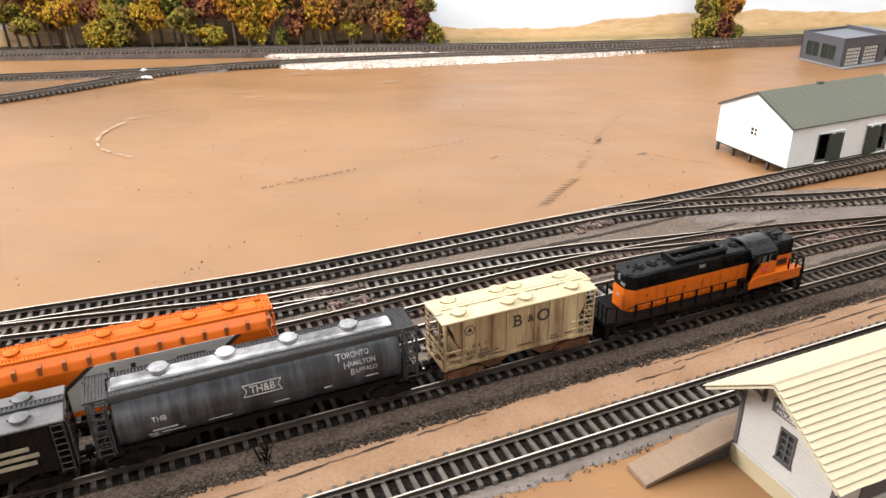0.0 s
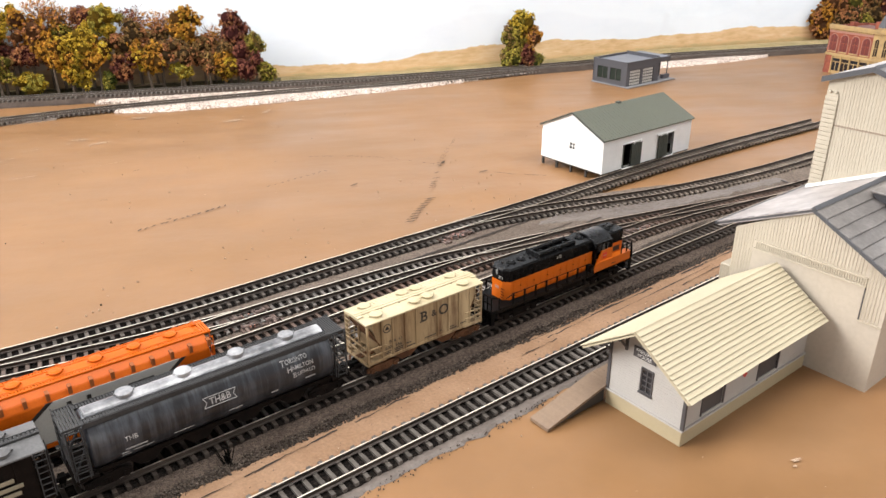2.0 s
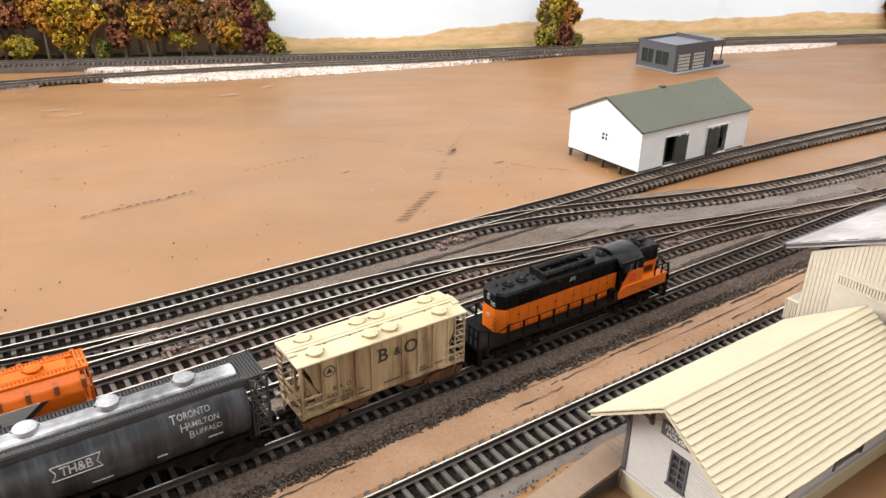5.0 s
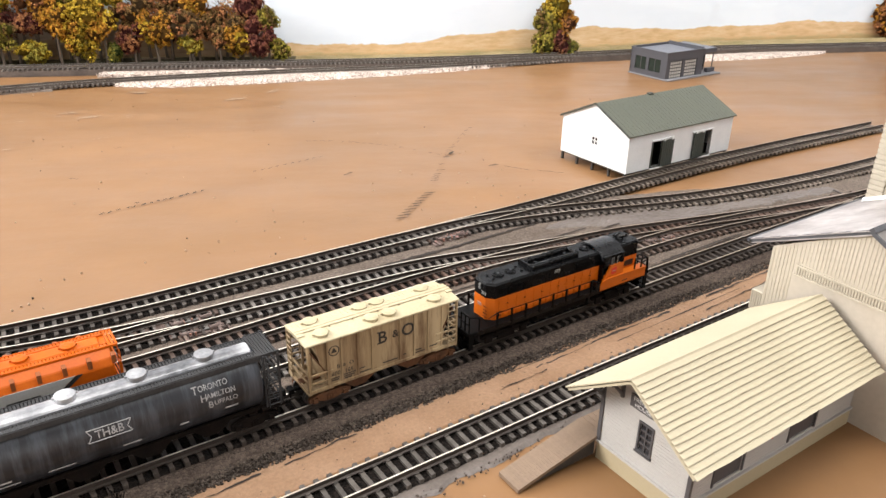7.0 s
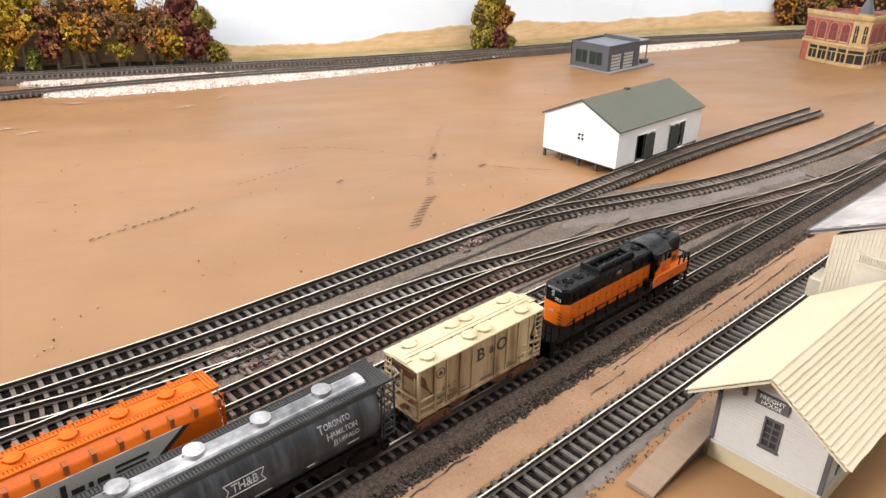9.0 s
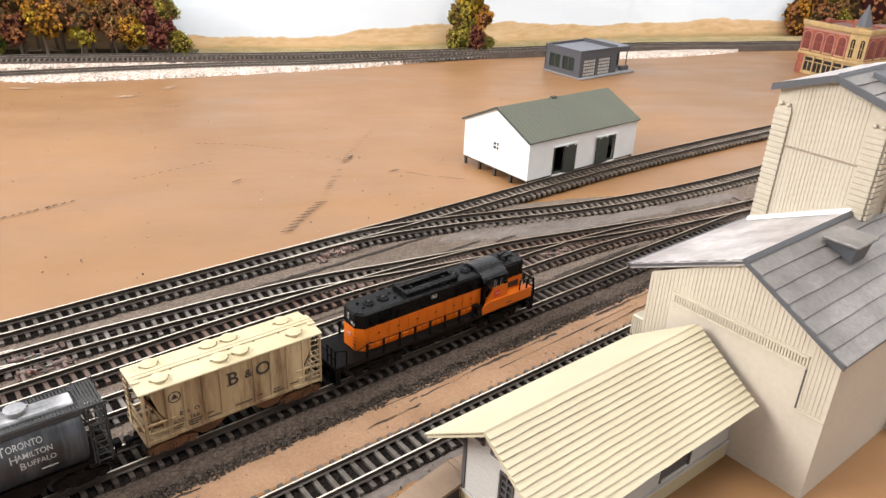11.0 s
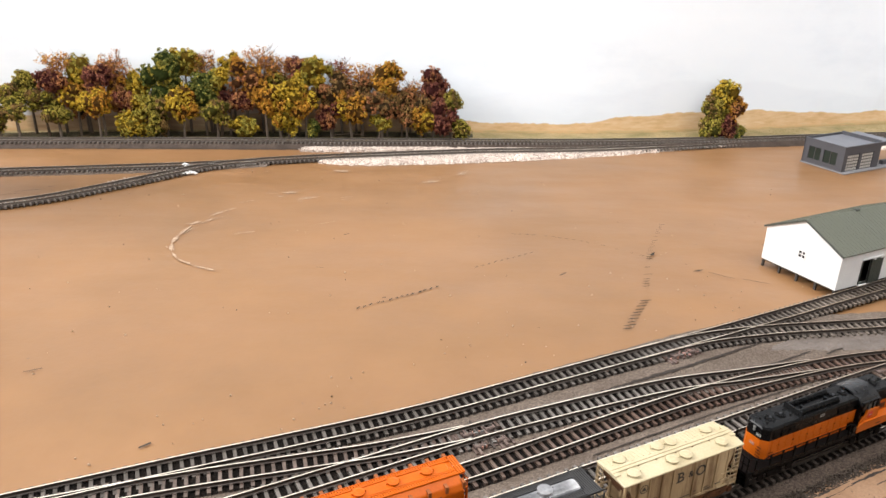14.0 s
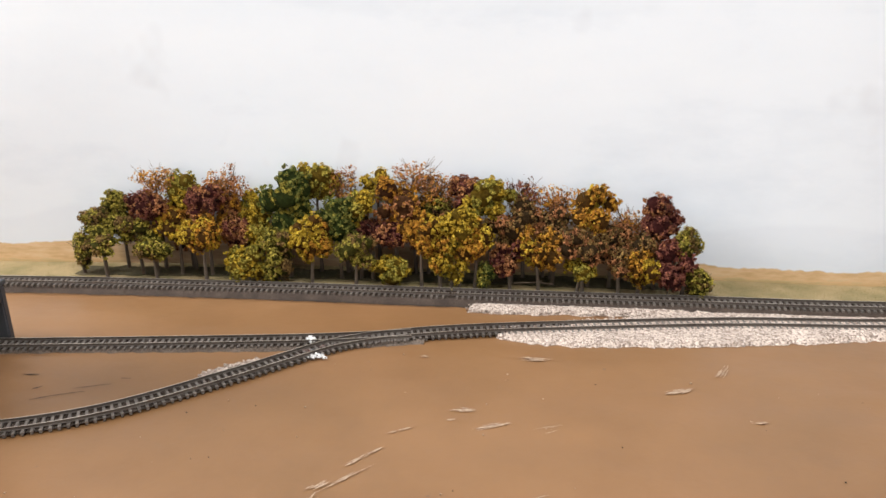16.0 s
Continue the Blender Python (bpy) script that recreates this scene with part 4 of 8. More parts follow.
def covered_hopper():
    """Two-bay covered hopper, cream, weathered."""
    t = thing("covered_hopper", in_yard(65.0, 36.1, 5.0), "weathered cream two-bay covered hopper lettered B&O, on track", "freight car", "train")
    L, W = 29.2, 7.7
    body = bmesh.new()
    # side sheets run full length between the corner posts; the hopper slopes in under both ends
    side = [(-W, 7.2), (-W, 24.0), (W, 24.0), (W, 7.2)]
    extrude_x(side, -22.4, 22.4, body)
    for s in (-1, 1):
        a = [(s * 22.3, 7.2), (s * 22.3, 24.0), (s * (L - 3.0), 24.0), (s * (L - 3.4), 20.5)]
        f = [body.verts.new((x, -W + 0.4, z)) for x, z in a]
        g = [body.verts.new((x, W - 0.4, z)) for x, z in a]
        body.faces.new(f)
        body.faces.new(g[::-1])
        for i in range(4):
            body.faces.new((f[i], g[i], g[(i + 1) % 4], f[(i + 1) % 4]))
    part("body", finish(body), CREAM, t)
    for s in (-1, 1):
        y0, y1 = sorted((s * W, s * (W + 0.12)))
        part("side_sheet", boxes((-22.6, 22.7, y0, y1, 6.6, 24.0)), CREAM, t, "streaked cream side sheet")
        ribs = bmesh.new()
        for x in (-22.3, -17.2, -11.2, -5.8, 5.1, 10.9, 16.6, 22.4):
            box(ribs, x - 0.25, x + 0.25, *sorted((s * (W + 0.1), s * (W + 0.6))), 7.0, 23.8)
        part("side_rib", ribs, CREAM, t)
        part("side_sill", boxes((-L, L, *sorted((s * (W - 0.8), s * (W + 0.5))), 6.4, 7.4)), CREAM, t)
    for s in (-1, 1):
        part("slope_sheet", finish(slab([(s * (L - 9.5), -7.6, 7.4), (s * (L - 9.5), 7.6, 7.4), (s * (L - 1.5), 7.6, 21.5), (s * (L - 1.5), -7.6, 21.5)], 0.4)), RUSTY, t, "dark brown slope sheet")
    roof = extrude_x([(-8.3, 24.0), (-8.3, 24.7), (0, 25.7), (8.3, 24.7), (8.3, 24.0)], -L - 0.6, L + 0.6)
    part("roof", soft(roof, 0.2), CREAM_ROOF, t, "lighter cream roof")
    for y in (-4.3, 4.3):
        for x in (-22.4, -3.9, 2.9, 21.4):
            hatch(t, x, y, 25.1, 2.5, CREAM_ROOF)
    part("running_board", soft(boxes((-L - 1.0, L + 1.0, -1.5, -0.12, 25.5, 25.95), (-L - 1.0, L + 1.0, 0.12, 1.5, 25.5, 25.95)), 0.1), CREAM_ROOF, t)
    for x in (-18, -9.5, 0.2, 8.6, 17.4):  # board brackets that leave rusty gaps
        part("board_bracket", boxes((x - 0.3, x + 0.3, -1.9, 1.9, 25.1, 25.6)), RUSTY, t)
    seams = bmesh.new()
    for k in range(33):
        x = -L + 0.8 + 1.78 * k
        slab([(x, 1.6, 25.58), (x + 0.3, 1.6, 25.58), (x + 0.3, 8.0, 24.82), (x, 8.0, 24.82)], 0.12, seams)
    part("roof_rib", finish(seams), CREAM_ROOF, t)
    for s in (-1, 1):
        cross = boxes((*sorted((s * (L - 1.6), s * (L + 0.9))), -3.2, 3.2, 25.4, 25.75))
        part("roof_walk", cross, CREAM_ROOF, t)
        posts = bmesh.new()
        for y in (-W, W):
            box(posts, *sorted((s * (L - 0.8), s * L)), y - 0.45, y + 0.45, 5.6, 24.0)
        for z in (6.2, 9.6, 12.6):
            box(posts, *sorted((s * (L - 0.6), s * L)), -W, W, z, z + 0.6)
        for y in (-3.2, 3.2):
            box(posts, *sorted((s * (L - 3.4), s * (L - 2.7))), y - 0.35, y + 0.35, 6.2, 24.0)
        part("end_frame", posts, CREAM, t)
        for y in (-W - 0.2, W + 0.2):
            rails_ = bmesh.new()
            for z in (9.6, 12.6):
                box(rails_, *sorted((s * (L - 9.0), s * L)), y - 0.3, y + 0.3, z, z + 0.5)
            part("side_rail", rails_, CREAM, t)
        part("platform", boxes((*sorted((s * (L - 9), s * (L + 0.3))), -W, W, 5.6, 6.3)), CREAM, t)
        ladder(t, CREAM, s * (L + 0.2), 6.2, 6.0, 24.4, 3.4, "y", 9)
        ladder(t, CREAM, s * (L - 2.4), -s * (W + 0.7), 5.6, 24.0, 3.6, "x", 9)
        bays = bmesh.new()
        a = [(s * 1.5, 7.2), (s * 18.5, 7.2), (s * 12.5, 2.6), (s * 8.5, 2.6)]
        f, g = [bays.verts.new((x, -7.0, z)) for x, z in a], [bays.verts.new((x, 7.0, z)) for x, z in a]
        bays.faces.new(f)
        bays.faces.new(g[::-1])
        for i in range(4):
            bays.faces.new((f[i], g[i], g[(i + 1) % 4], f[(i + 1) % 4]))
        part("hopper_bay", finish(bays), RUSTY, t)
        freight_truck(t, s * 21.5, RUSTY)
        coupler(t, s * 28.0, s)
    part("centre_sill", boxes((-L, L, -1.3, 1.3, 5.0, 6.9)), RUSTY, t)
    rod_ = rods([((26, 0, 9), (26, 0, 15))], 0.3)
    rod(rod_, (29.6, -4, 13), (30.3, -4, 13), 1.7, 14)
    part("brake_wheel", rod_, CREAM, t)
    y = -W - 0.22
    for word, x, size in (("B", -1.7, 6.6), ("&", 3.4, 4.0), ("O", 8.4, 6.6)):
        lettering("lettering", word, size, BLACK_INK, t, (x, y, 18.8), serif=True)
    for word, x, z, size in (("B", -18.4, 13.4, 2.1), ("&", -16.2, 13.4, 1.7), ("O", -13.6, 13.4, 2.1), ("600", -19.4, 10.9, 2.2), ("166", -14.6, 10.9, 2.2)):
        lettering("lettering", word, size, BLACK_INK, t, (x, y, z), bold=0.008)
    ring = bmesh.new()
    for r0, r1 in ((1.6, 1.95),):
        pts = [(math.cos(a) , math.sin(a)) for a in np.linspace(0, 2 * math.pi, 25)]
        for (c0, s0), (c1, s1) in zip(pts, pts[1:]):
            q = [(-19.8 + c0 * r1, y - 0.06, 19.9 + s0 * r1), (-19.8 + c1 * r1, y - 0.06, 19.9 + s1 * r1), (-19.8 + c1 * r0, y - 0.06, 19.9 + s1 * r0), (-19.8 + c0 * r0, y - 0.06, 19.9 + s0 * r0)]
            ring.faces.new([ring.verts.new(v) for v in (q if r0 else q[:3])])
    ring.faces.new([ring.verts.new(v) for v in ((-20.9, y - 0.06, 19.2), (-18.7, y - 0.06, 19.2), (-19.8, y - 0.06, 21.1))])
    part("emblem", ring, BLACK_INK, t, "round black emblem")
    bars = bmesh.new()
    for k, (x0, x1, z) in enumerate(((-21.2, -18.0, 9.2), (-16.6, -12.2, 9.4), (-21.0, -18.4, 8.4), (-16.6, -12.6, 8.6), (-16.4, -13.6, 7.8), (-10.6, -6.4, 8.0), (-1.6, 4.2, 8.6), (6.4, 7.6, 9.2), (11.4, 15.4, 8.2), (11.6, 14.2, 9.2), (17.4, 20.6, 8.8), (-10.6, -8.6, 9.6))):
        box(bars, x0, x1, y - 0.05, y + 0.02, z, z + 0.35)
    part("small_print", bars, BLACK_INK, t)
    return t


def tank_side(z, zc=14.2, r=9.1):
    """Half width of the rounded hopper side at height z."""
    return math.sqrt(max(r * r - (z - zc) ** 2 * 0.98, 1.0))


def round_hopper():
    """Cylindrical covered hopper, blue-grey with streaked weathering."""
    t = thing("cylindrical_hopper", in_yard(-22.8, 36.0, 5.0) @ Matrix.Diagonal((1, 1, 1.13, 1)), "streaked blue-grey cylindrical covered hopper with white lettering, on track", "freight car", "train")
    L = 49.0
    zs = [5.4, 6.0, 7.0, 8.4, 10, 12, 14, 16, 18, 19.8, 21.2, 22.2, 22.9]
    half = [(3.6, 5.4)] + [(tank_side(z), z) for z in zs[1:]]
    outline = [(-y, z) for y, z in half] + [(y, z) for y, z in half[::-1]]
    bm = bmesh.new()
    cuts = [-43.2, -42.6] + [-42.6 + 85.2 * k / 16 for k in range(1, 16)] + [42.6, 43.2]
    rows = []
    for x in cuts:
        k = 0.965 if abs(x) > 42.9 else 1.0
        rows.append([bm.verts.new((x, y * k, 14.2 + (z - 14.2) * k)) for y, z in outline])
    n = len(outline)
    for a, b in zip(rows, rows[1:]):
        for i in range(n):
            bm.faces.new((a[i], b[i], b[(i + 1) % n], a[(i + 1) % n]))
    bm.faces.new(rows[0])
    bm.faces.new(rows[-1][::-1])
    part("body", finish(bm), TANK, t, smooth=True)
    part("roof", soft(extrude_x([(-3.5, 20.6), (-3.2, 22.6), (-2.4, 23.5), (-1.2, 23.9), (1.2, 23.9), (2.4, 23.5), (3.2, 22.6), (3.5, 20.6)], -42.4, 42.4), 0.2), STEEL_TOP, t, "pale trough roof, highlights mottled into its colour")
    for x in (-29, -9.6, 9.4, 28.8):
        hatch(t, x, 0, 24.2, 2.8, STEEL_TOP)
    for s in (-1, 1):
        grating(t, -44, 44, *sorted((s * 3.5, s * 6.2)), 22.2, GRATE, 0.95)
        part("roof_angle", boxes((-44, 44, *sorted((s * 6.2, s * 6.5)), 21.2, 22.7)), GRATE, t)
        part("side_sill", boxes((-L + 1, L - 1, *sorted((s * 5.4, s * 6.4)), 5.4, 6.6)), UNDER, t)
        grating(t, *sorted((s * 43.2, s * 50.0)), -6.8, 6.8, 22.3, GRATE, 0.9)
        part("end_platform", boxes((*sorted((s * 42.5, s * 50.0)), -8, 8, 5.4, 6.3)), UNDER, t)
        posts = bmesh.new()
        for x in (s * 44.4, s * 49.2):
            for y in (-7.6, 7.6):
                box(posts, x - 0.24, x + 0.24, y - 0.24, y + 0.24, 5.5, 22.8)
        for z in (9.2, 12.4, 15.6, 18.8):
            box(posts, *sorted((s * 48.9, s * 49.5)), -7.6, 7.6, z, z + 0.3)
        for y in (-7.6, 7.6):
            for z in (9.2, 13.2, 17.2):
                box(posts, *sorted((s * 44.4, s * 49.2)), y - 0.15, y + 0.15, z, z + 0.3)
        part("end_frame", posts, GRATE, t)
        ladder(t, GRATE, s * 49.8, 5.4, 6.0, 23.4, 3.4, "y", 9)
        ladder(t, GRATE, s * 46.8, -8.2, 6.0, 23.0, 3.6, "x", 9)
        sheet = bmesh.new()
        for y in (-5.5, 5.5):
            slab([(s * 43.0, y - 0.4, 16), (s * 49.0, y - 0.4, 6.3), (s * 49.0, y + 0.4, 6.3), (s * 43.0, y + 0.4, 16)], 0.5, sheet)
        part("slope_sheet", finish(sheet), STEEL_GREY, t)
        freight_truck(t, s * 40.0, UNDER)
        coupler(t, s * 47.5, s)
    for x in (-27, -9, 9, 27):
        bay = bmesh.new()
        a = [(x - 7.2, 6.4), (x + 7.2, 6.4), (x + 2.4, 2.4), (x - 2.4, 2.4)]
        f, g = [bay.verts.new((px, -6.0, pz)) for px, pz in a], [bay.verts.new((px, 6.0, pz)) for px, pz in a]
        bay.faces.new(f)
        bay.faces.new(g[::-1])
        for i in range(4):
            bay.faces.new((f[i], g[i], g[(i + 1) % 4], f[(i + 1) % 4]))
        part("hopper_bay", finish(bay), UNDER, t)

    def face(x, z):
        return -tank_side(z) - 0.05

    lettering("lettering", "TH&B", 3.0, TANK_INK, t, (-1.3, 0, 16.2), face)
    frame_ = bmesh.new()
    for x0, z0, x1, z1 in ((-7.1, 17.8, 4.5, 17.8), (-7.1, 14.6, 4.5, 14.6), (-7.1, 17.8, -6.0, 16.2), (-6.0, 16.2, -7.1, 14.6), (4.5, 17.8, 3.4, 16.2), (3.4, 16.2, 4.5, 14.6)):
        rod(frame_, (x0, face(0, z0) - 0.05, z0), (x1, face(0, z1) - 0.05, z1), 0.13, 5)
    part("emblem_border", frame_, TANK_INK, t)
    for k, word in enumerate(("TORONTO", "HAMILTON", "BUFFALO")):
        lettering("lettering", word[0], 2.8, TANK_INK, t, (22.0 + 2.0 * k, 0, 18.9 - 2.4 * k), face, align="LEFT", bold=0.004)
        lettering("lettering", word[1:], 2.0, TANK_INK, t, (23.8 + 2.0 * k, 0, 19.05 - 2.4 * k), face, align="LEFT", bold=0.004)
    lettering("lettering", "THB", 2.2, TANK_INK, t, (-31.3, 0, 14.6), face)
    bars = bmesh.new()
    for x0, x1, z in ((-33.6, -26.6, 10.8), (-35.0, -32.4, 9.6), (-31.2, -24.6, 9.4), (-34.6, -31.8, 8.4), (-18, -11, 9.6), (1.4, 6.4, 10.0), (17.4, 20, 10.6), (31, 35, 11.2)):
        box(bars, x0, x1, face(0, z) - 0.08, face(0, z) + 0.3, z, z + 0.4)
    part("small_print", bars, TANK_INK, t)
    return t


def dark_hopper():
    """The next car: a two-bay covered hopper with a pale dusty roof and dark sides."""
    t = thing("covered_hopper", in_yard(-108.8, 36.0, 5.0) @ Matrix.Diagonal((1, 1, 1.03, 1)), "dark brown-grey covered hopper with a dusty pale roof, on track", "freight car", "train")
    L, W = 31.0, 8.3
    part("body", soft(extrude_x([(-W, 7.0), (-W, 22.4), (W, 22.4), (W, 7.0)], -L + 4, L - 4), 0.25), UNDER, t, "dark grimy side")
    part("roof", soft(extrude_x([(-8.8, 22.4), (-8.8, 23.1), (0, 24.2), (8.8, 23.1), (8.8, 22.4)], -L, L), 0.2), DUSTY, t, "dusty pale grey roof")
    grating(t, -L, L, -1.4, 1.4, 24.1, GRATE, 1.2)
    for y in (-4.8, 4.8):
        for x in (-20, -7, 7, 20):
            hatch(t, x, y, 23.7, 2.5, DUSTY)
    for s in (-1, 1):
        fr = bmesh.new()
        for y in (-W, W):
            box(fr, *sorted((s * (L - 0.9), s * L)), y - 0.45, y + 0.45, 5.6, 22.4)
        for z in (6, 10, 14, 18):
            box(fr, *sorted((s * (L - 0.6), s * L)), -W, W, z, z + 0.5)
        part("end_frame", fr, UNDER, t)
        ladder(t, GRATE, s * (L + 0.3), -5.5, 6, 23, 3.4, "y", 8)
        ladder(t, GRATE, s * (L - 2), -W - 0.6, 6, 23, 3.2, "x", 8)
        part("platform", boxes((*sorted((s * (L - 5), s * L)), -W, W, 5.4, 6.2)), UNDER, t)
        freight_truck(t, s * 22, UNDER)
        coupler(t, s * 29, s)
    ribs = bmesh.new()
    for x in range(-26, 27, 6):
        box(ribs, x - 0.3, x + 0.3, -W - 0.6, -W + 0.1, 7, 22.2)
    part("side_rib", ribs, UNDER, t)
    bars = bmesh.new()
    for x0, x1, z in ((9, 21, 16), (10, 23, 13.6), (12, 22, 11.2)):
        box(bars, x0, x1, -W - 0.75, -W - 0.55, z, z + 1.3)
    part("lettering_bar", bars, surf("faded_buff_ink", (0.32, 0.28, 0.20), 0.7, 0.3, 200, 1500), t)
    part("centre_sill", boxes((-L, L, -1.3, 1.3, 4.6, 7.0)), UNDER, t)
    return t


BRACKET = surf("dull_orange_bracket", (0.30, 0.085, 0.02), 0.6, 0.2, 100, 1500)


def orange_hopper():
    """Centre-flow covered hopper: orange body with a long trough hatch and a pale panel on its side."""
    t = thing("covered_hopper", in_yard(-66.4, 63.4, 4.9), "bright orange covered hopper with a pale grey side panel, on track", "freight car")
    L = 50.2
    half = [(3.0, 4.8), (8.0, 6.6), (8.9, 10), (9.2, 14), (9.2, 19.5), (9.0, 22.0), (7.8, 24.2), (5.0, 26.2)]
    outline = [(-y, z) for y, z in half] + [(y, z) for y, z in half[::-1]]
    part("body", soft(extrude_x(outline, -L, L), 0.3), ORANGE_CAR, t)
    part("trough", soft(extrude_x([(-2.6, 25.6), (-2.6, 27.0), (2.6, 27.0), (2.6, 25.6)], -L + 2.2, L - 2.2), 0.35), ORANGE_CAR, t)
    for s in (-1, 1):
        grating(t, -L, L, *sorted((s * 2.8, s * 5.2)), 26.2, ORANGE_CAR, 1.0)
        first = part("roof_bracket", boxes((0, 1.2, *sorted((s * 6.4, s * 8.9)), 22.6, 25.4)), BRACKET, t, "", shift(-L + 3.4))
        for k in range(1, 15):
            again(first, shift(-L + 3.4 + 6.9 * k))
        part("side_sill", boxes((-L, L, *sorted((s * 8.0, s * 9.4)), 5.4, 6.8)), ORANGE_CAR, t)
        grating(t, *sorted((s * (L - 0.2), s * (L + 2.4))), -5.2, 5.2, 26.2, ORANGE_CAR, 1.0)
        fr = bmesh.new()
        for y in (-7.6, 7.6):
            box(fr, *sorted((s * (L + 1.5), s * (L + 2.2))), y - 0.4, y + 0.4, 5.5, 22)
        for z in (8, 12, 16, 20):
            box(fr, *sorted((s * (L + 1.7), s * (L + 2.1))), -7.6, 7.6, z, z + 0.5)
        part("end_frame", fr, ORANGE_CAR, t)
        ladder(t, ORANGE_CAR, s * (L + 2.3), -5.4, 6, 25.6, 3.4, "y", 9)
        part("platform", boxes((*sorted((s * (L - 1), s * (L + 3.4))), -8, 8, 5.2, 6.1)), UNDER, t)
        freight_truck(t, s * 43, UNDER)
        coupler(t, s * (L + 2), s)
    for x in (-39.3, -26.2, -13.1, 0, 13.1, 26.2, 39.4):
        hatch(t, x, 0, 27.0, 2.2, ORANGE_CAR)
    y = -9.32
    panel = bmesh.new()
    slab([(-23, y, 7.2), (19.7, y, 7.2), (39, y, 22.2), (-3.7, y, 22.2)], 0.2, panel)
    part("side_panel", panel, PANEL_GREY, t, "slanting pale grey panel")
    for x in (-25.2, 19.9):
        stripes = bmesh.new()
        slab([(x, y - 0.08, 7.2), (x + 2.0, y - 0.08, 7.2), (x + 21.3, y - 0.08, 22.2), (x + 19.3, y - 0.08, 22.2)], 0.2, stripes)
        part("stripe", stripes, BLACK_INK, t)
    bars = bmesh.new()
    for x0, x1, z0, z1 in ((0, 1.5, 14, 20.4), (2.4, 5.4, 14, 18), (6.4, 7.8, 14, 20.4), (8.8, 12, 14, 18), (13, 14.2, 14, 18), (15.2, 18.4, 14, 18), (20, 29, 18.4, 19.2), (20, 28, 16.8, 17.4)):
        box(bars, x0, x1, y - 0.2, y - 0.05, z0, z1)
    part("lettering_bar", bars, BLACK_INK, t)
    return t


def locomotive():
    """Four-axle road switcher: black over orange, long hood to the rear."""
    t = thing("diesel_locomotive", in_yard(146.0, 36.1, 5.0), "black-over-orange road-switcher diesel locomotive with black handrails", "locomotive", "train")
    L, HW, HZ, CUT = 47.5, 6.0, 24.2, 18.2
    walk_ = part("walkway", soft(boxes((-L, L, -9.3, 9.3, 7.6, 9.1)), 0.2), BLACK_TRIM, t)
    part("walkway_edge", boxes((-L + 4, 19.5, -9.45, -9.25, 7.2, 9.0), (-L + 4, 19.5, 9.25, 9.45, 7.2, 9.0)), BLACK, walk_)
    part("underframe", boxes((-L + 4, L - 4, -4.5, 4.5, 4.6, 7.7)), UNDER, t)

    def hood(x0, x1, top, nose, c=2.6):
        """Lower orange and upper black halves of a hood with chamfered end corners and a chamfered roof edge."""
        low, high = (c if nose < 0 else 0.01), (c if nose > 0 else 0.01)
        plan = [(x0, -HW + low), (x0 + low, -HW), (x1 - high, -HW), (x1, -HW + high), (x1, HW - high), (x1 - high, HW), (x0 + low, HW), (x0, HW - low)]
        for z0, z1, name, m in ((9.0, CUT, "lower_hood", ORANGE), (CUT, top, "upper_hood", BLACK)):
            bm = bmesh.new()
            drop = 0.7 if name == "upper_hood" else 0
            rings = [[bm.verts.new((x, y, z)) for x, y in plan] for z in (z0, z1 - drop)]
            if drop:
                cx = (x0 + x1) / 2
                rings.append([bm.verts.new((cx + (x - cx) * (1 - 0.8 / (x1 - x0)), y * 0.88, z1)) for x, y in plan])
            for a, b in zip(rings, rings[1:]):
                for i in range(8):
                    bm.faces.new((a[i], a[(i + 1) % 8], b[(i + 1) % 8], b[i]))
            bm.faces.new(rings[0][::-1])
            bm.faces.new(rings[-1])
            part(name, finish(bm), m, t, "orange hood side" if m is ORANGE else "black hood top")

    NOSE = -35.8
    hood(NOSE, 20.6, HZ, -1)
    hood(32.2, 44.2, HZ, 1, 1.6)
    # doors with hinges and latches along the long hood, a row of small access panels under them
    for s in (-1, 1):
        for k in range(12):
            x = NOSE + 4.4 + k * 4.28
            d = boxes((x, x + 4.05, *sorted((s * HW, s * (HW + 0.13))), 11.7, CUT - 0.25))
            for z in (13.0, 16.4):
                box(d, x + 0.15, x + 0.6, *sorted((s * (HW + 0.1), s * (HW + 0.3))), z, z + 0.6)
            box(d, x + 3.2, x + 3.6, *sorted((s * (HW + 0.1), s * (HW + 0.34))), 14.6, 15.3)
            door = part("hood_door", d, ORANGE, t)
            if k % 2 == 0:
                part("latch", boxes((x + 3.7, x + 4.5, *sorted((s * (HW + 0.1), s * (HW + 0.4))), 14.9, 15.2)), BLACK_TRIM, door)
        for k in range(17):
            x = NOSE + 3.6 + k * 3.05
            p_ = boxes((x, x + 2.6, *sorted((s * HW, s * (HW + 0.3))), 9.3, 11.2))
            box(p_, x + 0.5, x + 2.1, *sorted((s * (HW + 0.2), s * (HW + 0.42))), 9.8, 10.7)
            part("access_panel", p_, ORANGE, t)
        for x, w in ((-31.6, 4.0), (-27.0, 4.0), (-22.4, 4.0), (7.6, 4.6), (13.0, 4.6)):
            g = boxes((x, x + w, *sorted((s * HW, s * (HW + 0.2))), CUT + 0.7, HZ - 1.4))
            for q in range(7):
                box(g, x + 0.2, x + w - 0.2, *sorted((s * (HW + 0.1), s * (HW + 0.42))), CUT + 0.9 + q * 0.42, CUT + 1.1 + q * 0.42)
            part("louvre_panel", g, BLACK, t)
        for x in (-17.6, -12.9, -8.2, 1.2, 4.4):
            part("roof_latch", boxes((x, x + 2.4, *sorted((s * HW, s * (HW + 0.3))), CUT + 0.5, CUT + 0.9)), BLACK, t)
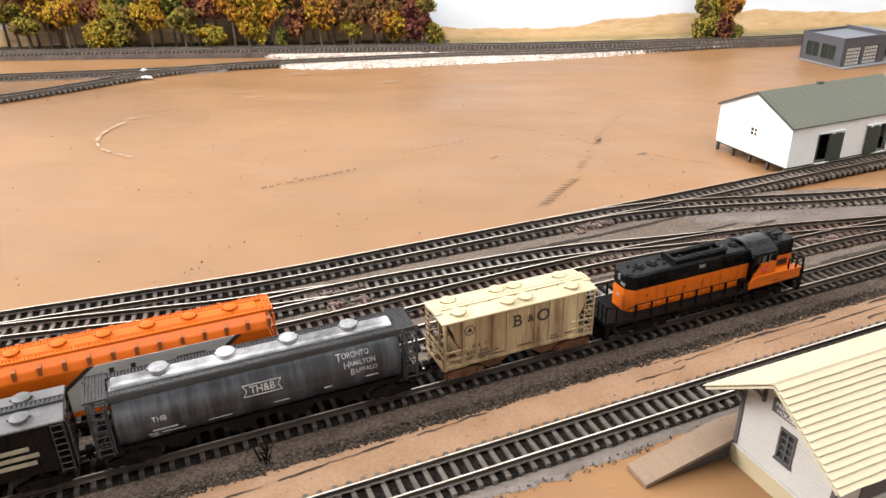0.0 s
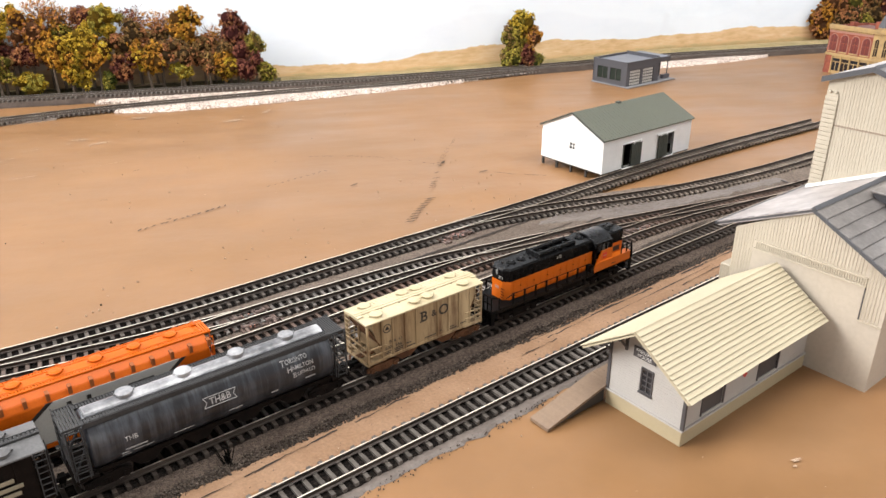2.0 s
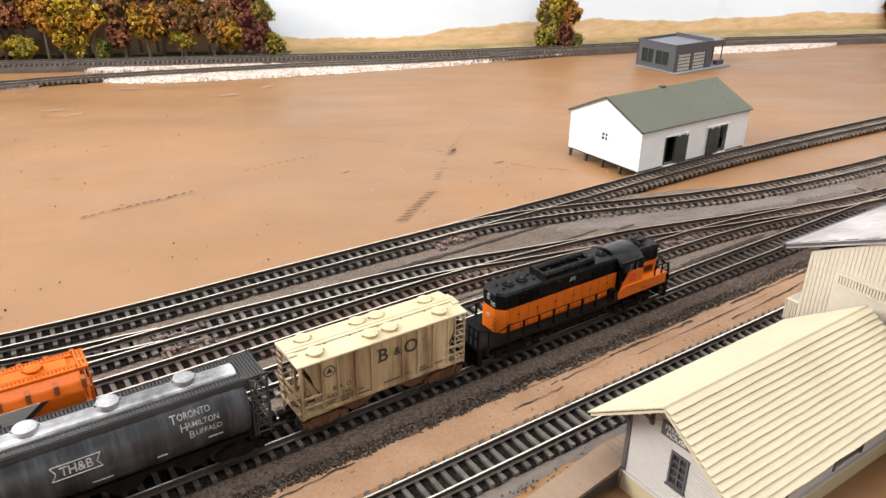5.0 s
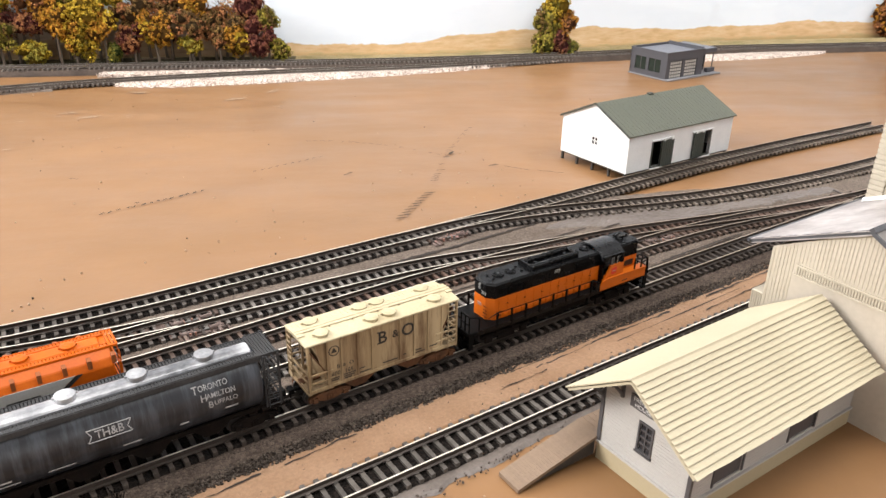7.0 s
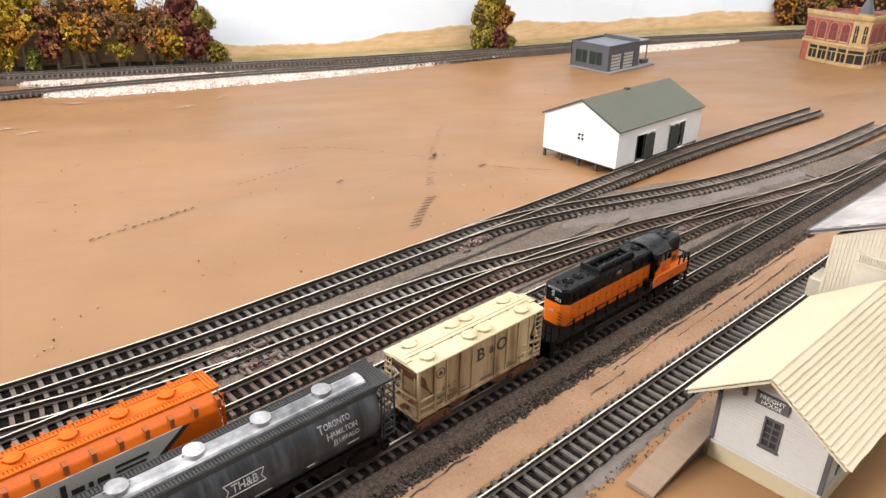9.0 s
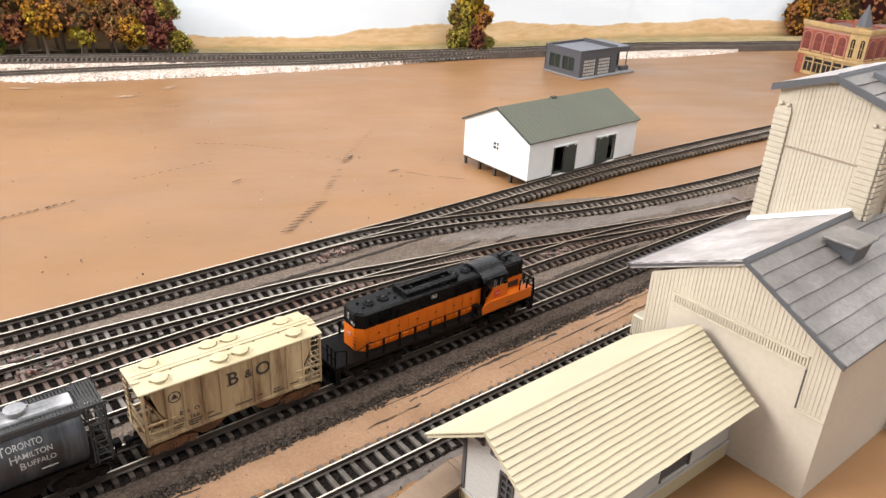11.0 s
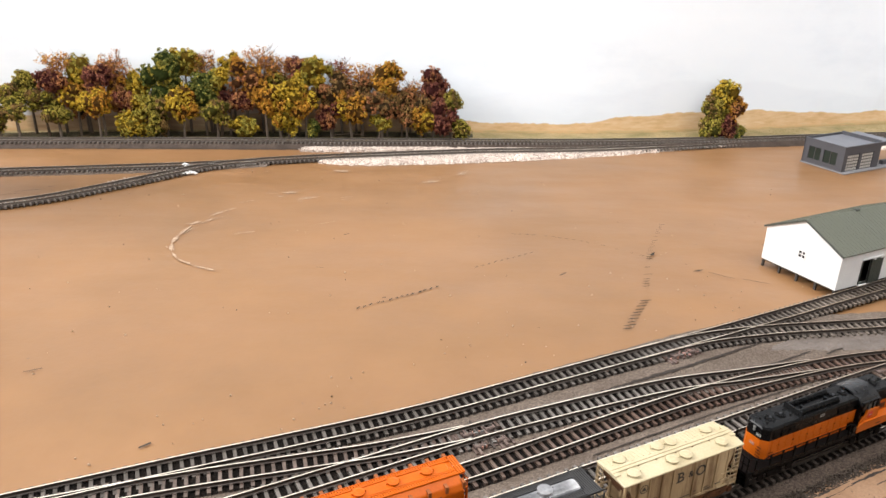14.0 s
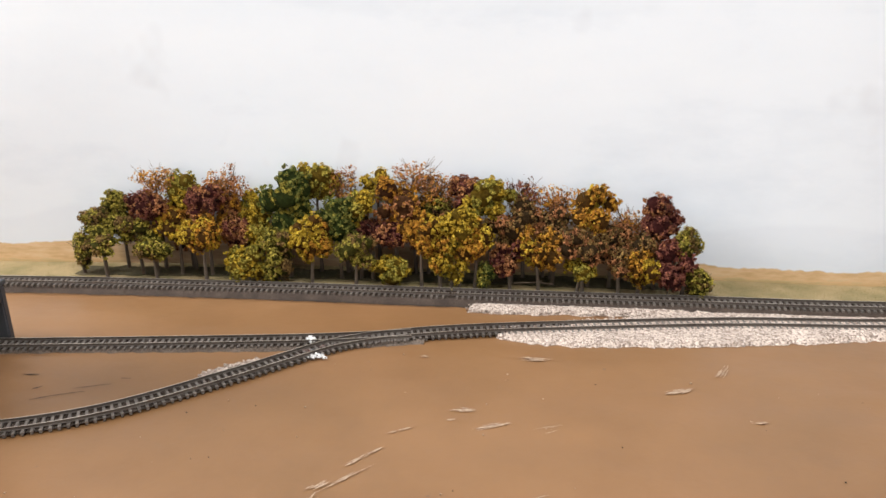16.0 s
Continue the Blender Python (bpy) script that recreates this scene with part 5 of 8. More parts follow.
        rows = [((NOSE + 3.2, s * (HW + 0.5), 9.4 + 1.5 * k), (NOSE + 5.4, s * (HW + 0.5), 9.4 + 1.5 * k)) for k in range(3)]
        part("grab_iron", rods(rows, 0.16, 4), BLACK_TRIM, t)
    # roof: fans, dynamic brake blister, exhausts
    for x in (-27.6, -21.6, 11.2, 17.2):
        f = bmesh.new()
        rod(f, (x, 0, HZ - 0.3), (x, 0, HZ + 0.3), 2.35, 24, 2.2)
        rod(f, (x, 0, HZ + 0.3), (x, 0, HZ + 0.45), 1.9, 24)
        fan = part("roof_fan", f, BLACK, t, "round black roof fan")
        hub = bmesh.new()
        rod(hub, (x, 0, HZ + 0.4), (x, 0, HZ + 0.95), 0.62, 12, 0.5)
        part("fan_hub", hub, STEEL_GREY, fan, "dull metal hub")
        f = bmesh.new()
        for k in range(8):
            a = math.pi * k / 4
            rod(f, (x, 0, HZ + 0.55), (x + 2.15 * math.cos(a), 2.15 * math.sin(a), HZ + 0.5), 0.11, 4)
        part("fan_grille", f, BLACK_TRIM, fan)
    for x in (-31.6, -18.0):
        part("lifting_lug", boxes((x, x + 0.9, -2.2, -1.6, HZ, HZ + 0.5), (x, x + 0.9, 1.6, 2.2, HZ, HZ + 0.5)), BLACK, t)
    blister = bmesh.new()
    for s in (-1, 1):
        rod(blister, (-13.6, s * 2.9, HZ + 0.5), (9.6, s * 2.9, HZ + 0.5), 1.3, 14)
        box(blister, -13.6, 9.6, *sorted((s * 1.9, s * 4.1)), HZ - 0.3, HZ + 0.4)
    box(blister, -14.2, -13.4, -4.6, 4.6, HZ - 0.3, HZ + 1.6)
    box(blister, 9.4, 9.9, -4.3, 4.3, HZ - 0.3, HZ + 1.1)
    part("dynamic_brake_housing", blister, BLACK, t)
    for x in (-9.0, 6.0):
        e = bmesh.new()
        rod(e, (x, 0, HZ - 0.2), (x, 0, HZ + 0.9), 0.75, 12, 0.65)
        part("exhaust_stack", e, BLACK, t)
    # cab: orange sides that lean forward at the foot, black window band, arched roof
    C0, C1 = 20.8, 32.2
    for s in (-1, 1):
        side = bmesh.new()
        pts = [(C0 + 0.6, 9.0), (C0 + 0.2, 11.6), (C0 + 1.2, 13.8), (C0 + 3.2, 16.6), (C0 + 3.6, CUT), (C1, CUT), (C1, 9.0)]
        a, b = [side.verts.new((x, s * 8.1, z)) for x, z in pts], [side.verts.new((x, s * 8.9, z)) for x, z in pts]
        side.faces.new(a)
        side.faces.new(b[::-1])
        for i in range(len(pts)):
            side.faces.new((a[i], b[i], b[(i + 1) % len(pts)], a[(i + 1) % len(pts)]))
        part("cab_side", finish(side), ORANGE, t, "orange cab side")
        up = bmesh.new()
        for x0, x1 in ((C0 + 0.2, C0 + 1.6), (C0 + 4.6, C0 + 5.2), (C0 + 7.0, C0 + 7.4), (C1 - 1.6, C1)):
            box(up, x0, x1, *sorted((s * 8.0, s * 8.7)), CUT - 0.4, 22.2)
        box(up, C0, C1, *sorted((s * 7.6, s * 8.5)), 21.5, 22.6)
        part("window_post", up, BLACK, t)
        glass = part("cab_window", boxes((C0 + 0.4, C1 - 0.4, *sorted((s * 8.05, s * 8.2)), CUT - 0.2, 21.6)), GLASS_DARK, t, "dark cab glazing")
        for x in (C0 + 4.5, C0 + 5.3, C0 + 7.5):
            part("window_frame", boxes((x - 0.12, x + 0.12, *sorted((s * 8.2, s * 8.8)), CUT, 21.5)), DULL_STEEL, glass)
    for x in (C0, C1 - 0.7):
        part("cab_end", boxes((x, x + 0.7, -8.0, 8.0, 9.0, 22.4)), BLACK, t)
    n = 17
    angles = [-1.0 + 2.0 * k / (n - 1) for k in range(n)]
    arc = [(10.1 * math.sin(a), 16.1 + 9.6 * math.cos(a)) for a in angles] + [(9.7 * math.sin(a), 15.6 + 9.4 * math.cos(a)) for a in angles[::-1]]
    part("cab_roof", finish(extrude_x(arc, C0 - 0.7, C1 + 0.5)), LOCO_ROOF, t, "arched dark grey cab roof")
    horn = rods([((37.6, -1.6, HZ), (37.6, -1.6, HZ + 1.4)), ((35.8, -1.6, HZ + 1.4), (40.2, -1.6, HZ + 1.4)), ((37.0, 1.2, HZ), (37.0, 1.2, HZ + 1.2)), ((35.6, 0.8, HZ + 1.2), (39.4, 1.8, HZ + 1.2)), ((41.2, 0, HZ), (41.2, 0, HZ + 1.0)), ((36.4, -2.6, HZ + 0.6), (36.4, 2.6, HZ + 0.6))], 0.42, 8)
    part("horn", horn, BLACK, t)
    # battery-box skirts beside cab and short hood, with a ledge on top
    for s in (-1, 1):
        sk = bmesh.new()
        pts = [(19.0, 8.2), (18.9, 10.4), (20.4, 12.3), (23.0, 12.9), (45.4, 12.9), (45.4, 8.6)]
        y0, y1 = s * 9.0, s * 9.55
        a, b = [sk.verts.new((x, y0, z)) for x, z in pts], [sk.verts.new((x, y1, z)) for x, z in pts]
        sk.faces.new(a)
        sk.faces.new(b[::-1])
        for i in range(len(pts)):
            sk.faces.new((a[i], b[i], b[(i + 1) % len(pts)], a[(i + 1) % len(pts)]))
        skirt = part("side_skirt", finish(sk), ORANGE, t, "orange battery-box skirt")
        part("ledge", boxes((23.0, 45.6, *sorted((s * 6.2, s * 9.8)), 12.6, 13.0)), ORANGE, skirt)
        part("skirt_print", boxes((31.5, 34.4, *sorted((s * 9.52, s * 9.62)), 9.6, 10.0)), BLACK_INK, skirt)
        part("battery_louvre", boxes((33.4, 40.6, *sorted((s * 6.0, s * 6.25)), 13.9, 16.4)), LOCO_ROOF, t, "dark louvred battery door")
        y = s * 9.2
        for k in range(8):
            x = -34.2 + 6.92 * k
            part("stanchion", boxes((x - 0.38, x + 0.38, y - 0.25, y + 0.25, 8.0, 14.3)), BLACK_TRIM, t)
        part("handrail", rods([((-38.4, y, 13.0), (-34.2, y, 14.1)), ((-34.2, y, 14.1), (14.2, y, 14.1)), ((14.2, y, 14.1), (18.6, y, 12.4))], 0.2, 6), BLACK_TRIM, t, "long black side handrail")
        part("handrail", rods([((38.8, y, 12.9), (38.8, y, 17.2)), ((38.8, y, 17.2), (46.4, y, 16.6)), ((46.4, y, 16.6), (47.4, y, 9.0)), ((42.8, y, 12.9), (42.8, y, 16.9))], 0.34, 6), BLACK_TRIM, t)
        part("step_gap", boxes((16.4, 18.8, *sorted((s * 6.1, s * 9.4)), 9.1, 12.2)), BLACK, t, "black cab steps")
    for s in (-1, 1):
        x = s * 46.8
        rows = [((x, y, 8.0), (x, y, 15.8)) for y in (-8.8, -6.2, -3.6, 3.6, 6.2, 8.8)] + [((x, -3.6, 13.2), (x, 3.6, 13.2)), ((x, -8.8, 12.4), (x, -3.6, 12.4)), ((x, 3.6, 12.4), (x, 8.8, 12.4))]
        rail_ = part("end_railing", rods([((x, -8.8, 15.8), (x, -3.6, 15.8)), ((x, 3.6, 15.8), (x, 8.8, 15.8))], 0.32, 6), BLACK_TRIM, t)
        for row in rows:
            part("rail_bar", rods([row], 0.32, 6), BLACK_TRIM, rail_)
        part("side_grab", rods([((x, -9.0, 15.8), (x - s * 4.2, -9.2, 14.6)), ((x - s * 4.2, -9.2, 14.6), (x - s * 4.2, -9.2, 8.4))], 0.3, 6), BLACK_TRIM, t)
        for y in (-7.6, 7.6):
            st = bmesh.new()
            for k, z in enumerate((2.2, 4.2, 6.2)):
                box(st, *sorted((x - s * 1.6, x + s * 0.6)), y - 1.7, y + 1.7, z, z + 0.35)
            for q in (-1.7, 1.7):
                box(st, *sorted((x - s * 1.6, x + s * 0.4)), y + q - 0.15, y + q + 0.15, 2.0, 8.0)
            part("end_steps", st, BLACK_TRIM, t)
        part("pilot", soft(boxes((*sorted((x - s * 0.9, x + s * 0.3)), -6, 6, 1.2, 8.0)), 0.2), BLACK, t)
        hose = rods([((x + s * 0.5, y, 5.4), (x + s * 1.4, y, 2.2)) for y in (-4.6, -3.4, 3.4, 4.6)], 0.25, 5)
        part("air_hose", hose, BLACK_TRIM, t)
        coupler(t, s * 46.5, s)
        lamp = bmesh.new()
        hx = NOSE - 0.1 if s < 0 else 44.3
        for z in (21.4, 22.7):
            rod(lamp, (hx, 0, z), (hx + s * 0.4, 0, z), 0.62, 12)
        part("headlight", lamp, DULL_STEEL, t)
        if s < 0:
            part("marker_panel", boxes((NOSE - 0.22, NOSE, -1.2, 1.2, 14.0, 15.2)), LINTEL, t, "small pale builder plate")
            part("end_ladder", rods([((NOSE - 0.4, y, 9.2 + 1.4 * k), (NOSE - 0.4, y + 2.2, 9.2 + 1.4 * k)) for y in (-5.0,) for k in range(5)], 0.16, 4), BLACK_TRIM, t)
        # road truck with long side frames
        cx = s * 28.5
        fr = bmesh.new()
        for q in (-1, 1):
            y0, y1 = sorted((q * 6.2, q * 7.8))
            box(fr, cx - 11.5, cx + 11.5, y0, y1, 3.2, 4.8)
            for ax in (-8.4, 8.4):
                box(fr, cx + ax - 1.7, cx + ax + 1.7, *sorted((q * 7.4, q * 8.4)), 1.6, 4.4)
            box(fr, cx - 4.2, cx + 4.2, *sorted((q * 7.2, q * 8.2)), 1.4, 3.4)
            rod(fr, (cx - 5.5, q * 8.1, 5.2), (cx - 2.0, q * 8.1, 5.2), 0.7, 10)
            rod(fr, (cx + 2.0, q * 8.1, 5.2), (cx + 5.5, q * 8.1, 5.2), 0.7, 10)
        box(fr, cx - 2.5, cx + 2.5, -6.4, 6.4, 3.4, 5.6)
        tr = part("truck", soft(fr, 0.2), UNDER, t)
        for ax in (-8.4, 8.4):
            wheelset(tr, cx + ax, 3.1)
    tank = soft(extrude_x([(-7.8, 7.2), (-7.8, 3.6), (-5.2, 1.9), (5.2, 1.9), (7.8, 3.6), (7.8, 7.2)], -13, 13), 0.3)
    part("fuel_tank", tank, UNDER, t)
    for s in (-1, 1):
        tk = bmesh.new()
        rod(tk, (-14, s * 7.6, 6.4), (2, s * 7.6, 6.4), 1.0, 12)
        part("air_reservoir", tk, UNDER, t)
    lettering("lettering", "202", 2.0, PANEL_GREY, t, (-2.8, -HW - 0.1, 21.9), bold=0.0)
    num = lettering("lettering", "202", 1.9, PANEL_GREY, t, (0, 0, 0), bold=0.0)
    num.matrix_basis = shift(NOSE - 0.1, -2.4, 19.9, -90)
    em = bmesh.new()
    slab([(25.2, -9.0, 14.0), (28.0, -9.0, 14.3), (28.0, -9.0, 17.0), (25.2, -9.0, 16.7)], 0.12, em)
    part("emblem", em, RED_INK, t, "tilted red emblem")
    part("emblem_band", boxes((25.6, 27.6, -9.16, -9.0, 15.3, 15.7)), LINTEL, t)
    return t


covered_hopper()
round_hopper()
dark_hopper()
orange_hopper()
locomotive()

# ---- buildings ----
def window(parent, at, w, h, cols, rows, frame_mat, glass_mat=None, bar=0.45, sill=True, deep=0.9):
    """A framed window in the local xz plane, facing -y, its corner at the origin of `at`."""
    fr = boxes((-bar, w + bar, -0.35, deep, -bar, 0), (-bar, w + bar, -0.35, deep, h, h + bar), (-bar, 0, -0.35, deep, 0, h), (w, w + bar, -0.35, deep, 0, h))
    for c in range(1, cols):
        box(fr, w * c / cols - bar / 2.4, w * c / cols + bar / 2.4, -0.1, 0.5, 0, h)
    for r in range(1, rows):
        box(fr, 0, w, -0.08, 0.48, h * r / rows - bar / 2.4, h * r / rows + bar / 2.4)
    win = part("window", fr, frame_mat, parent, "", at)
    part("pane", boxes((0, w, 0.32, 0.45, 0, h)), glass_mat or GLASS_DARK, win)
    if sill:
        part("sill", boxes((-bar - 0.3, w + bar + 0.3, -0.7, 0.2, -bar - 0.5, -bar)), frame_mat, win)
    return win


def gable_face(w, wall_h, peak_y, peak_z, thick, z0=0.0):
    """The triangle over a gable wall that runs along local x from 0 to w, thickness to +y."""
    bm = bmesh.new()
    tri = [(0, wall_h), (w, wall_h), (peak_y, peak_z)]
    a, b = [bm.verts.new((x, 0, z)) for x, z in tri], [bm.verts.new((x, thick, z)) for x, z in tri]
    bm.faces.new(a)
    bm.faces.new(b[::-1])
    for i in range(3):
        bm.faces.new((a[i], b[i], b[(i + 1) % 3], a[(i + 1) % 3]))
    return finish(bm)




def course(t, name, material, x0, x1, y0, z0, y1, z1, n, thick=0.8, lap=0.35, label="", wave=0.0, seed=1):
    """Overlapping boards from eave (y0, z0) to ridge (y1, z1), each one a piece."""
    rnd_ = random.Random(seed)
    d = Vector((0, y1 - y0, z1 - z0))
    step = d / n
    nrm = Vector((0, -d.z, d.y)).normalized() * (1 if d.y > 0 else -1)
    for k in range(n):
        lo, hi = Vector((0, y0, z0)) + step * (k - 0.08), Vector((0, y0, z0)) + step * (k + 1)
        bm = bmesh.new()
        segs = 14 if wave else 1
        rows = []
        for i in range(segs + 1):
            x = x0 + (x1 - x0) * i / segs
            o = wave * rnd_.uniform(-1, 1) * step
            p, q = lo + o + nrm * (thick + lap), hi + nrm * thick
            rows.append([bm.verts.new((x, v.y, v.z)) for v in (p, q, q - nrm * thick, p - nrm * (thick + lap * 0.2))])
        for a, b in zip(rows, rows[1:]):
            for i in range(4):
                bm.faces.new((a[i], b[i], b[(i + 1) % 4], a[(i + 1) % 4]))
        bm.faces.new(rows[0])
        bm.faces.new(rows[-1][::-1])
        part(name, finish(bm), material, t, label)


def station():
    t = thing("freight_station", in_yard(103.6, -69.5, 0), "small pale-grey freight station with a cream board roof", "station building")
    L, W, H = 84.0, 34.5, 21.0
    part("foundation", soft(boxes((0, L, 0, W, -0.5, 6.4)), 0.25), ST_BASE, t, "buff stone foundation")
    holes = [(11.5, 24.5, 7.6, 18.6), (48.0, 61.5, 7.6, 18.6)]
    w = wall_with_holes(L - 1, 22.4, 1.0, [(a - 0.5, b - 0.5, c - 6.4, d - 6.4) for a, b, c, d in holes])
    part("wall", w, ST_WALL, t, "pale grey clapboard wall", shift(0.5, 0.5, 6.4))
    part("wall", boxes((0.5, L - 0.5, W - 1.5, W - 0.5, 6.4, 28.4)), ST_WALL, t)
    ridge_y, ridge_z = 17.7, 41.6
    for x, turn in ((0.5, 90), (L - 0.5, 90)):
        g = gable_face(W - 1, 28.4, ridge_y - 0.5, ridge_z - 1.6, 1.0)
        at = shift(x + (1.0 if x < 1 else 0), 0.5, 0, 90)
        part("gable", g, ST_WALL, t, "", at)
    front = wall_with_holes(W - 1, 22.0, 1.0, [(14.7, 19.1, 7.0, 16.4)])
    part("end_wall", front, ST_WALL, t, "", shift(0.5, W - 0.5, 6.4, -90))
    part("end_wall", boxes((L - 1.5, L - 0.5, 0.5, W - 0.5, 6.4, 28.4)), ST_WALL, t)
    # clapboards on the visible walls
    sid = bmesh.new()
    z = 6.8
    while z < 37:
        half = W / 2 - 0.6 if z < 28.4 else (W / 2 - 0.6) * (39.6 - z) / 11.4
        c = W / 2 if z < 28.4 else W / 2 + (ridge_y - W / 2) * (z - 28.4) / 12
        spans = [(c - half, c + half)] if not (12.4 < z < 23.6) else [(c - half, 14.3), (19.9, c + half)]
        for a, b in spans:
            if b - a > 0.5:
                box(sid, 0.40, 0.52, a, b, z, z + 0.9)
        z += 1.1
    z = 6.8
    while z < 27:
        spans = [(0.6, L - 0.6)] if not (6.6 < z < 19.2) else [(0.6, 10.6), (25.4, 47.1), (62.4, L - 0.6)]
        for a, b in spans:
            box(sid, a, b, 0.40, 0.52, z, z + 0.9)
        z += 1.1
    part("clapboard", sid, ST_WALL, t)
    for y in (0.0, W - 0.6):
        part("corner_board", boxes((0.0, 1.0, y - 0.3, y + 1.0, 6.4, 28.6)), ST_TRIM, t, "dark grey corner board")
    part("water_table", boxes((-0.3, L, -0.3, W + 0.3, 5.9, 6.6)), ST_WALL, t)
    window(t, shift(0.4, 19.3, 13.5, -90), 4.4, 9.2, 2, 4, ST_TRIM, bar=0.6)
    for a, b, c, d in holes:
        door = part("freight_door", boxes((a, b, 0.9, 1.4, c, d)), ST_TRIM, t, "dark grey freight door")
        part("door_frame", boxes((a - 0.7, a, 0.1, 1.4, c, d + 0.7), (b, b + 0.7, 0.1, 1.4, c, d + 0.7), (a, b, 0.1, 1.4, d, d + 0.7)), ST_TRIM, door)
    # roof: two slopes of lapped boards on a deck
    x0, x1 = -9.0, L - 2.8
    e0, e1, ez = ridge_y - 24.6, ridge_y + 23.4, 25.3
    for ye, s in ((e0, 1), (e1, -1)):
        part("roof_deck", slab([(x0 + 0.3, ye + 0.4 * s, ez - 0.1), (x1, ye + 0.4 * s, ez - 0.1), (x1, ridge_y, ridge_z - 0.4), (x0 + 0.3, ridge_y, ridge_z - 0.4)][:: s], 0.7), ST_ROOF, t)
        course(t, "roof_board", ST_ROOF, x0, x1, ye, ez, ridge_y, ridge_z, 15, 0.3, 0.55 if s > 0 else 0.2, "", 0.07 if s > 0 else 0.02, 7 + s)
    part("ridge_cap", extrude_x([(ridge_y - 0.5, ridge_z + 0.1), (ridge_y, ridge_z + 0.7), (ridge_y + 0.5, ridge_z + 0.1), (ridge_y, ridge_z - 0.3)], x0, x1), ST_ROOF, t)
    slope = (ridge_z - ez) / 24.0
    for y in (2.0, 9.0, 27.0, 34.0):
        br = bmesh.new()
        top = ridge_z - abs(y - ridge_y) * slope - 1.6
        rod(br, (0.2, y, top - 6), (-4.4, y, top - 0.6), 0.5, 6)
        box(br, -5.4, 0.3, y - 0.5, y + 0.5, top - 0.9, top)
        box(br, -0.5, 0.3, y - 0.5, y + 0.5, top - 6.5, top)
        part("bracket", br, ST_TRIM, t, "dark grey eave bracket")
    for x in (8, 28, 45, 66):
        br = bmesh.new()
        rod(br, (x, 0.2, 22.0), (x, -3.6, 26.2), 0.45, 6)
        part("bracket", br, ST_TRIM, t)
    sign = part("sign_board", boxes((0, 9.8, -0.5, 0.0, 0, 4.2)), ST_TRIM, t, "dark sign lettered in white", shift(0.1, 23.6, 26.6, -90))
    lettering("lettering", "FREIGHT", 1.95, WHITE_INK, sign, (4.9, -0.5, 2.95), bold=0.0)
    lettering("lettering", "HOUSE", 1.95, WHITE_INK, sign, (4.9, -0.5, 1.15), bold=0.0)
    dm = bmesh.new()
    slab([(37.6, 0.05, 13.4), (39.0, 0.05, 14.8), (37.6, 0.05, 16.2), (36.2, 0.05, 14.8)], 0.25, dm)
    part("red_sign", dm, RED_INK, t, "small red diamond sign")
    # loading deck and its ramp on the track side
    deck = part("loading_deck", boxes((0.6, L, W + 0.1, W + 9.6, 6.6, 7.4)), PLANK, t, "taupe plank loading deck")
    k = 0
    for x in np.arange(0.6, L - 2, 2.1):
        b_ = boxes((x, x + 1.95, W + 0.1, W + 9.6, 7.4, 7.75))
        part("plank", b_, PLANK, deck)
    for x in (2, 20, 40, 60, 80):
        part("deck_post", boxes((x, x + 1.4, W + 8, W + 9.4, -0.3, 6.6)), POST, deck)
    ramp = part("ramp", finish(extrude_y_profile([(-31, -0.1), (0.6, 6.6), (0.6, 7.6), (-31, 1.0)], W + 0.2, W + 9.4)), PLANK, t, "taupe wooden loading ramp")
    n = 34
    for i in range(n):
        u0, u1 = i / n, (i + 0.975) / n
        q = [(-31 + 31.6 * u, 1.0 + 6.6 * u) for u in (u0, u1)]
        part("plank", finish(extrude_y_profile([q[0], q[1], (q[1][0], q[1][1] + 0.3), (q[0][0], q[0][1] + 0.3)], W + 0.1, W + 9.5)), PLANK, ramp)
    part("ramp_skirt", finish(extrude_y_profile([(-30, -0.2), (0.4, -0.2), (0.4, 6.0), (-28, 0.4)], W + 1.2, W + 1.8)), POST, ramp)
    return t


def extrude_y_profile(profile, y0, y1):
    """A closed (x, z) outline carried from y0 to y1."""
    bm = bmesh.new()
    a, b = [bm.verts.new((x, y0, z)) for x, z in profile], [bm.verts.new((x, y1, z)) for x, z in profile]
    n = len(profile)
    for i in range(n):
        bm.faces.new((a[i], a[(i + 1) % n], b[(i + 1) % n], b[i]))
    bm.faces.new(a[::-1])
    bm.faces.new(b)
    return bm


station()


def ribbed(x0, x1, z0, top, step=1.9, proud=0.35, wide=0.7, seed=2):
    """Vertical corrugation in the local xz plane, facing -y; top(x) gives each rib's upper end."""
    bm = bmesh.new()
    r_ = random.Random(seed)
    x = x0
    while x < x1 - wide:
        box(bm, x, x + wide, -proud * r_.uniform(0.7, 1.1), 0.05, z0, top(x))
        x += step * r_.uniform(0.9, 1.1)
    return bm


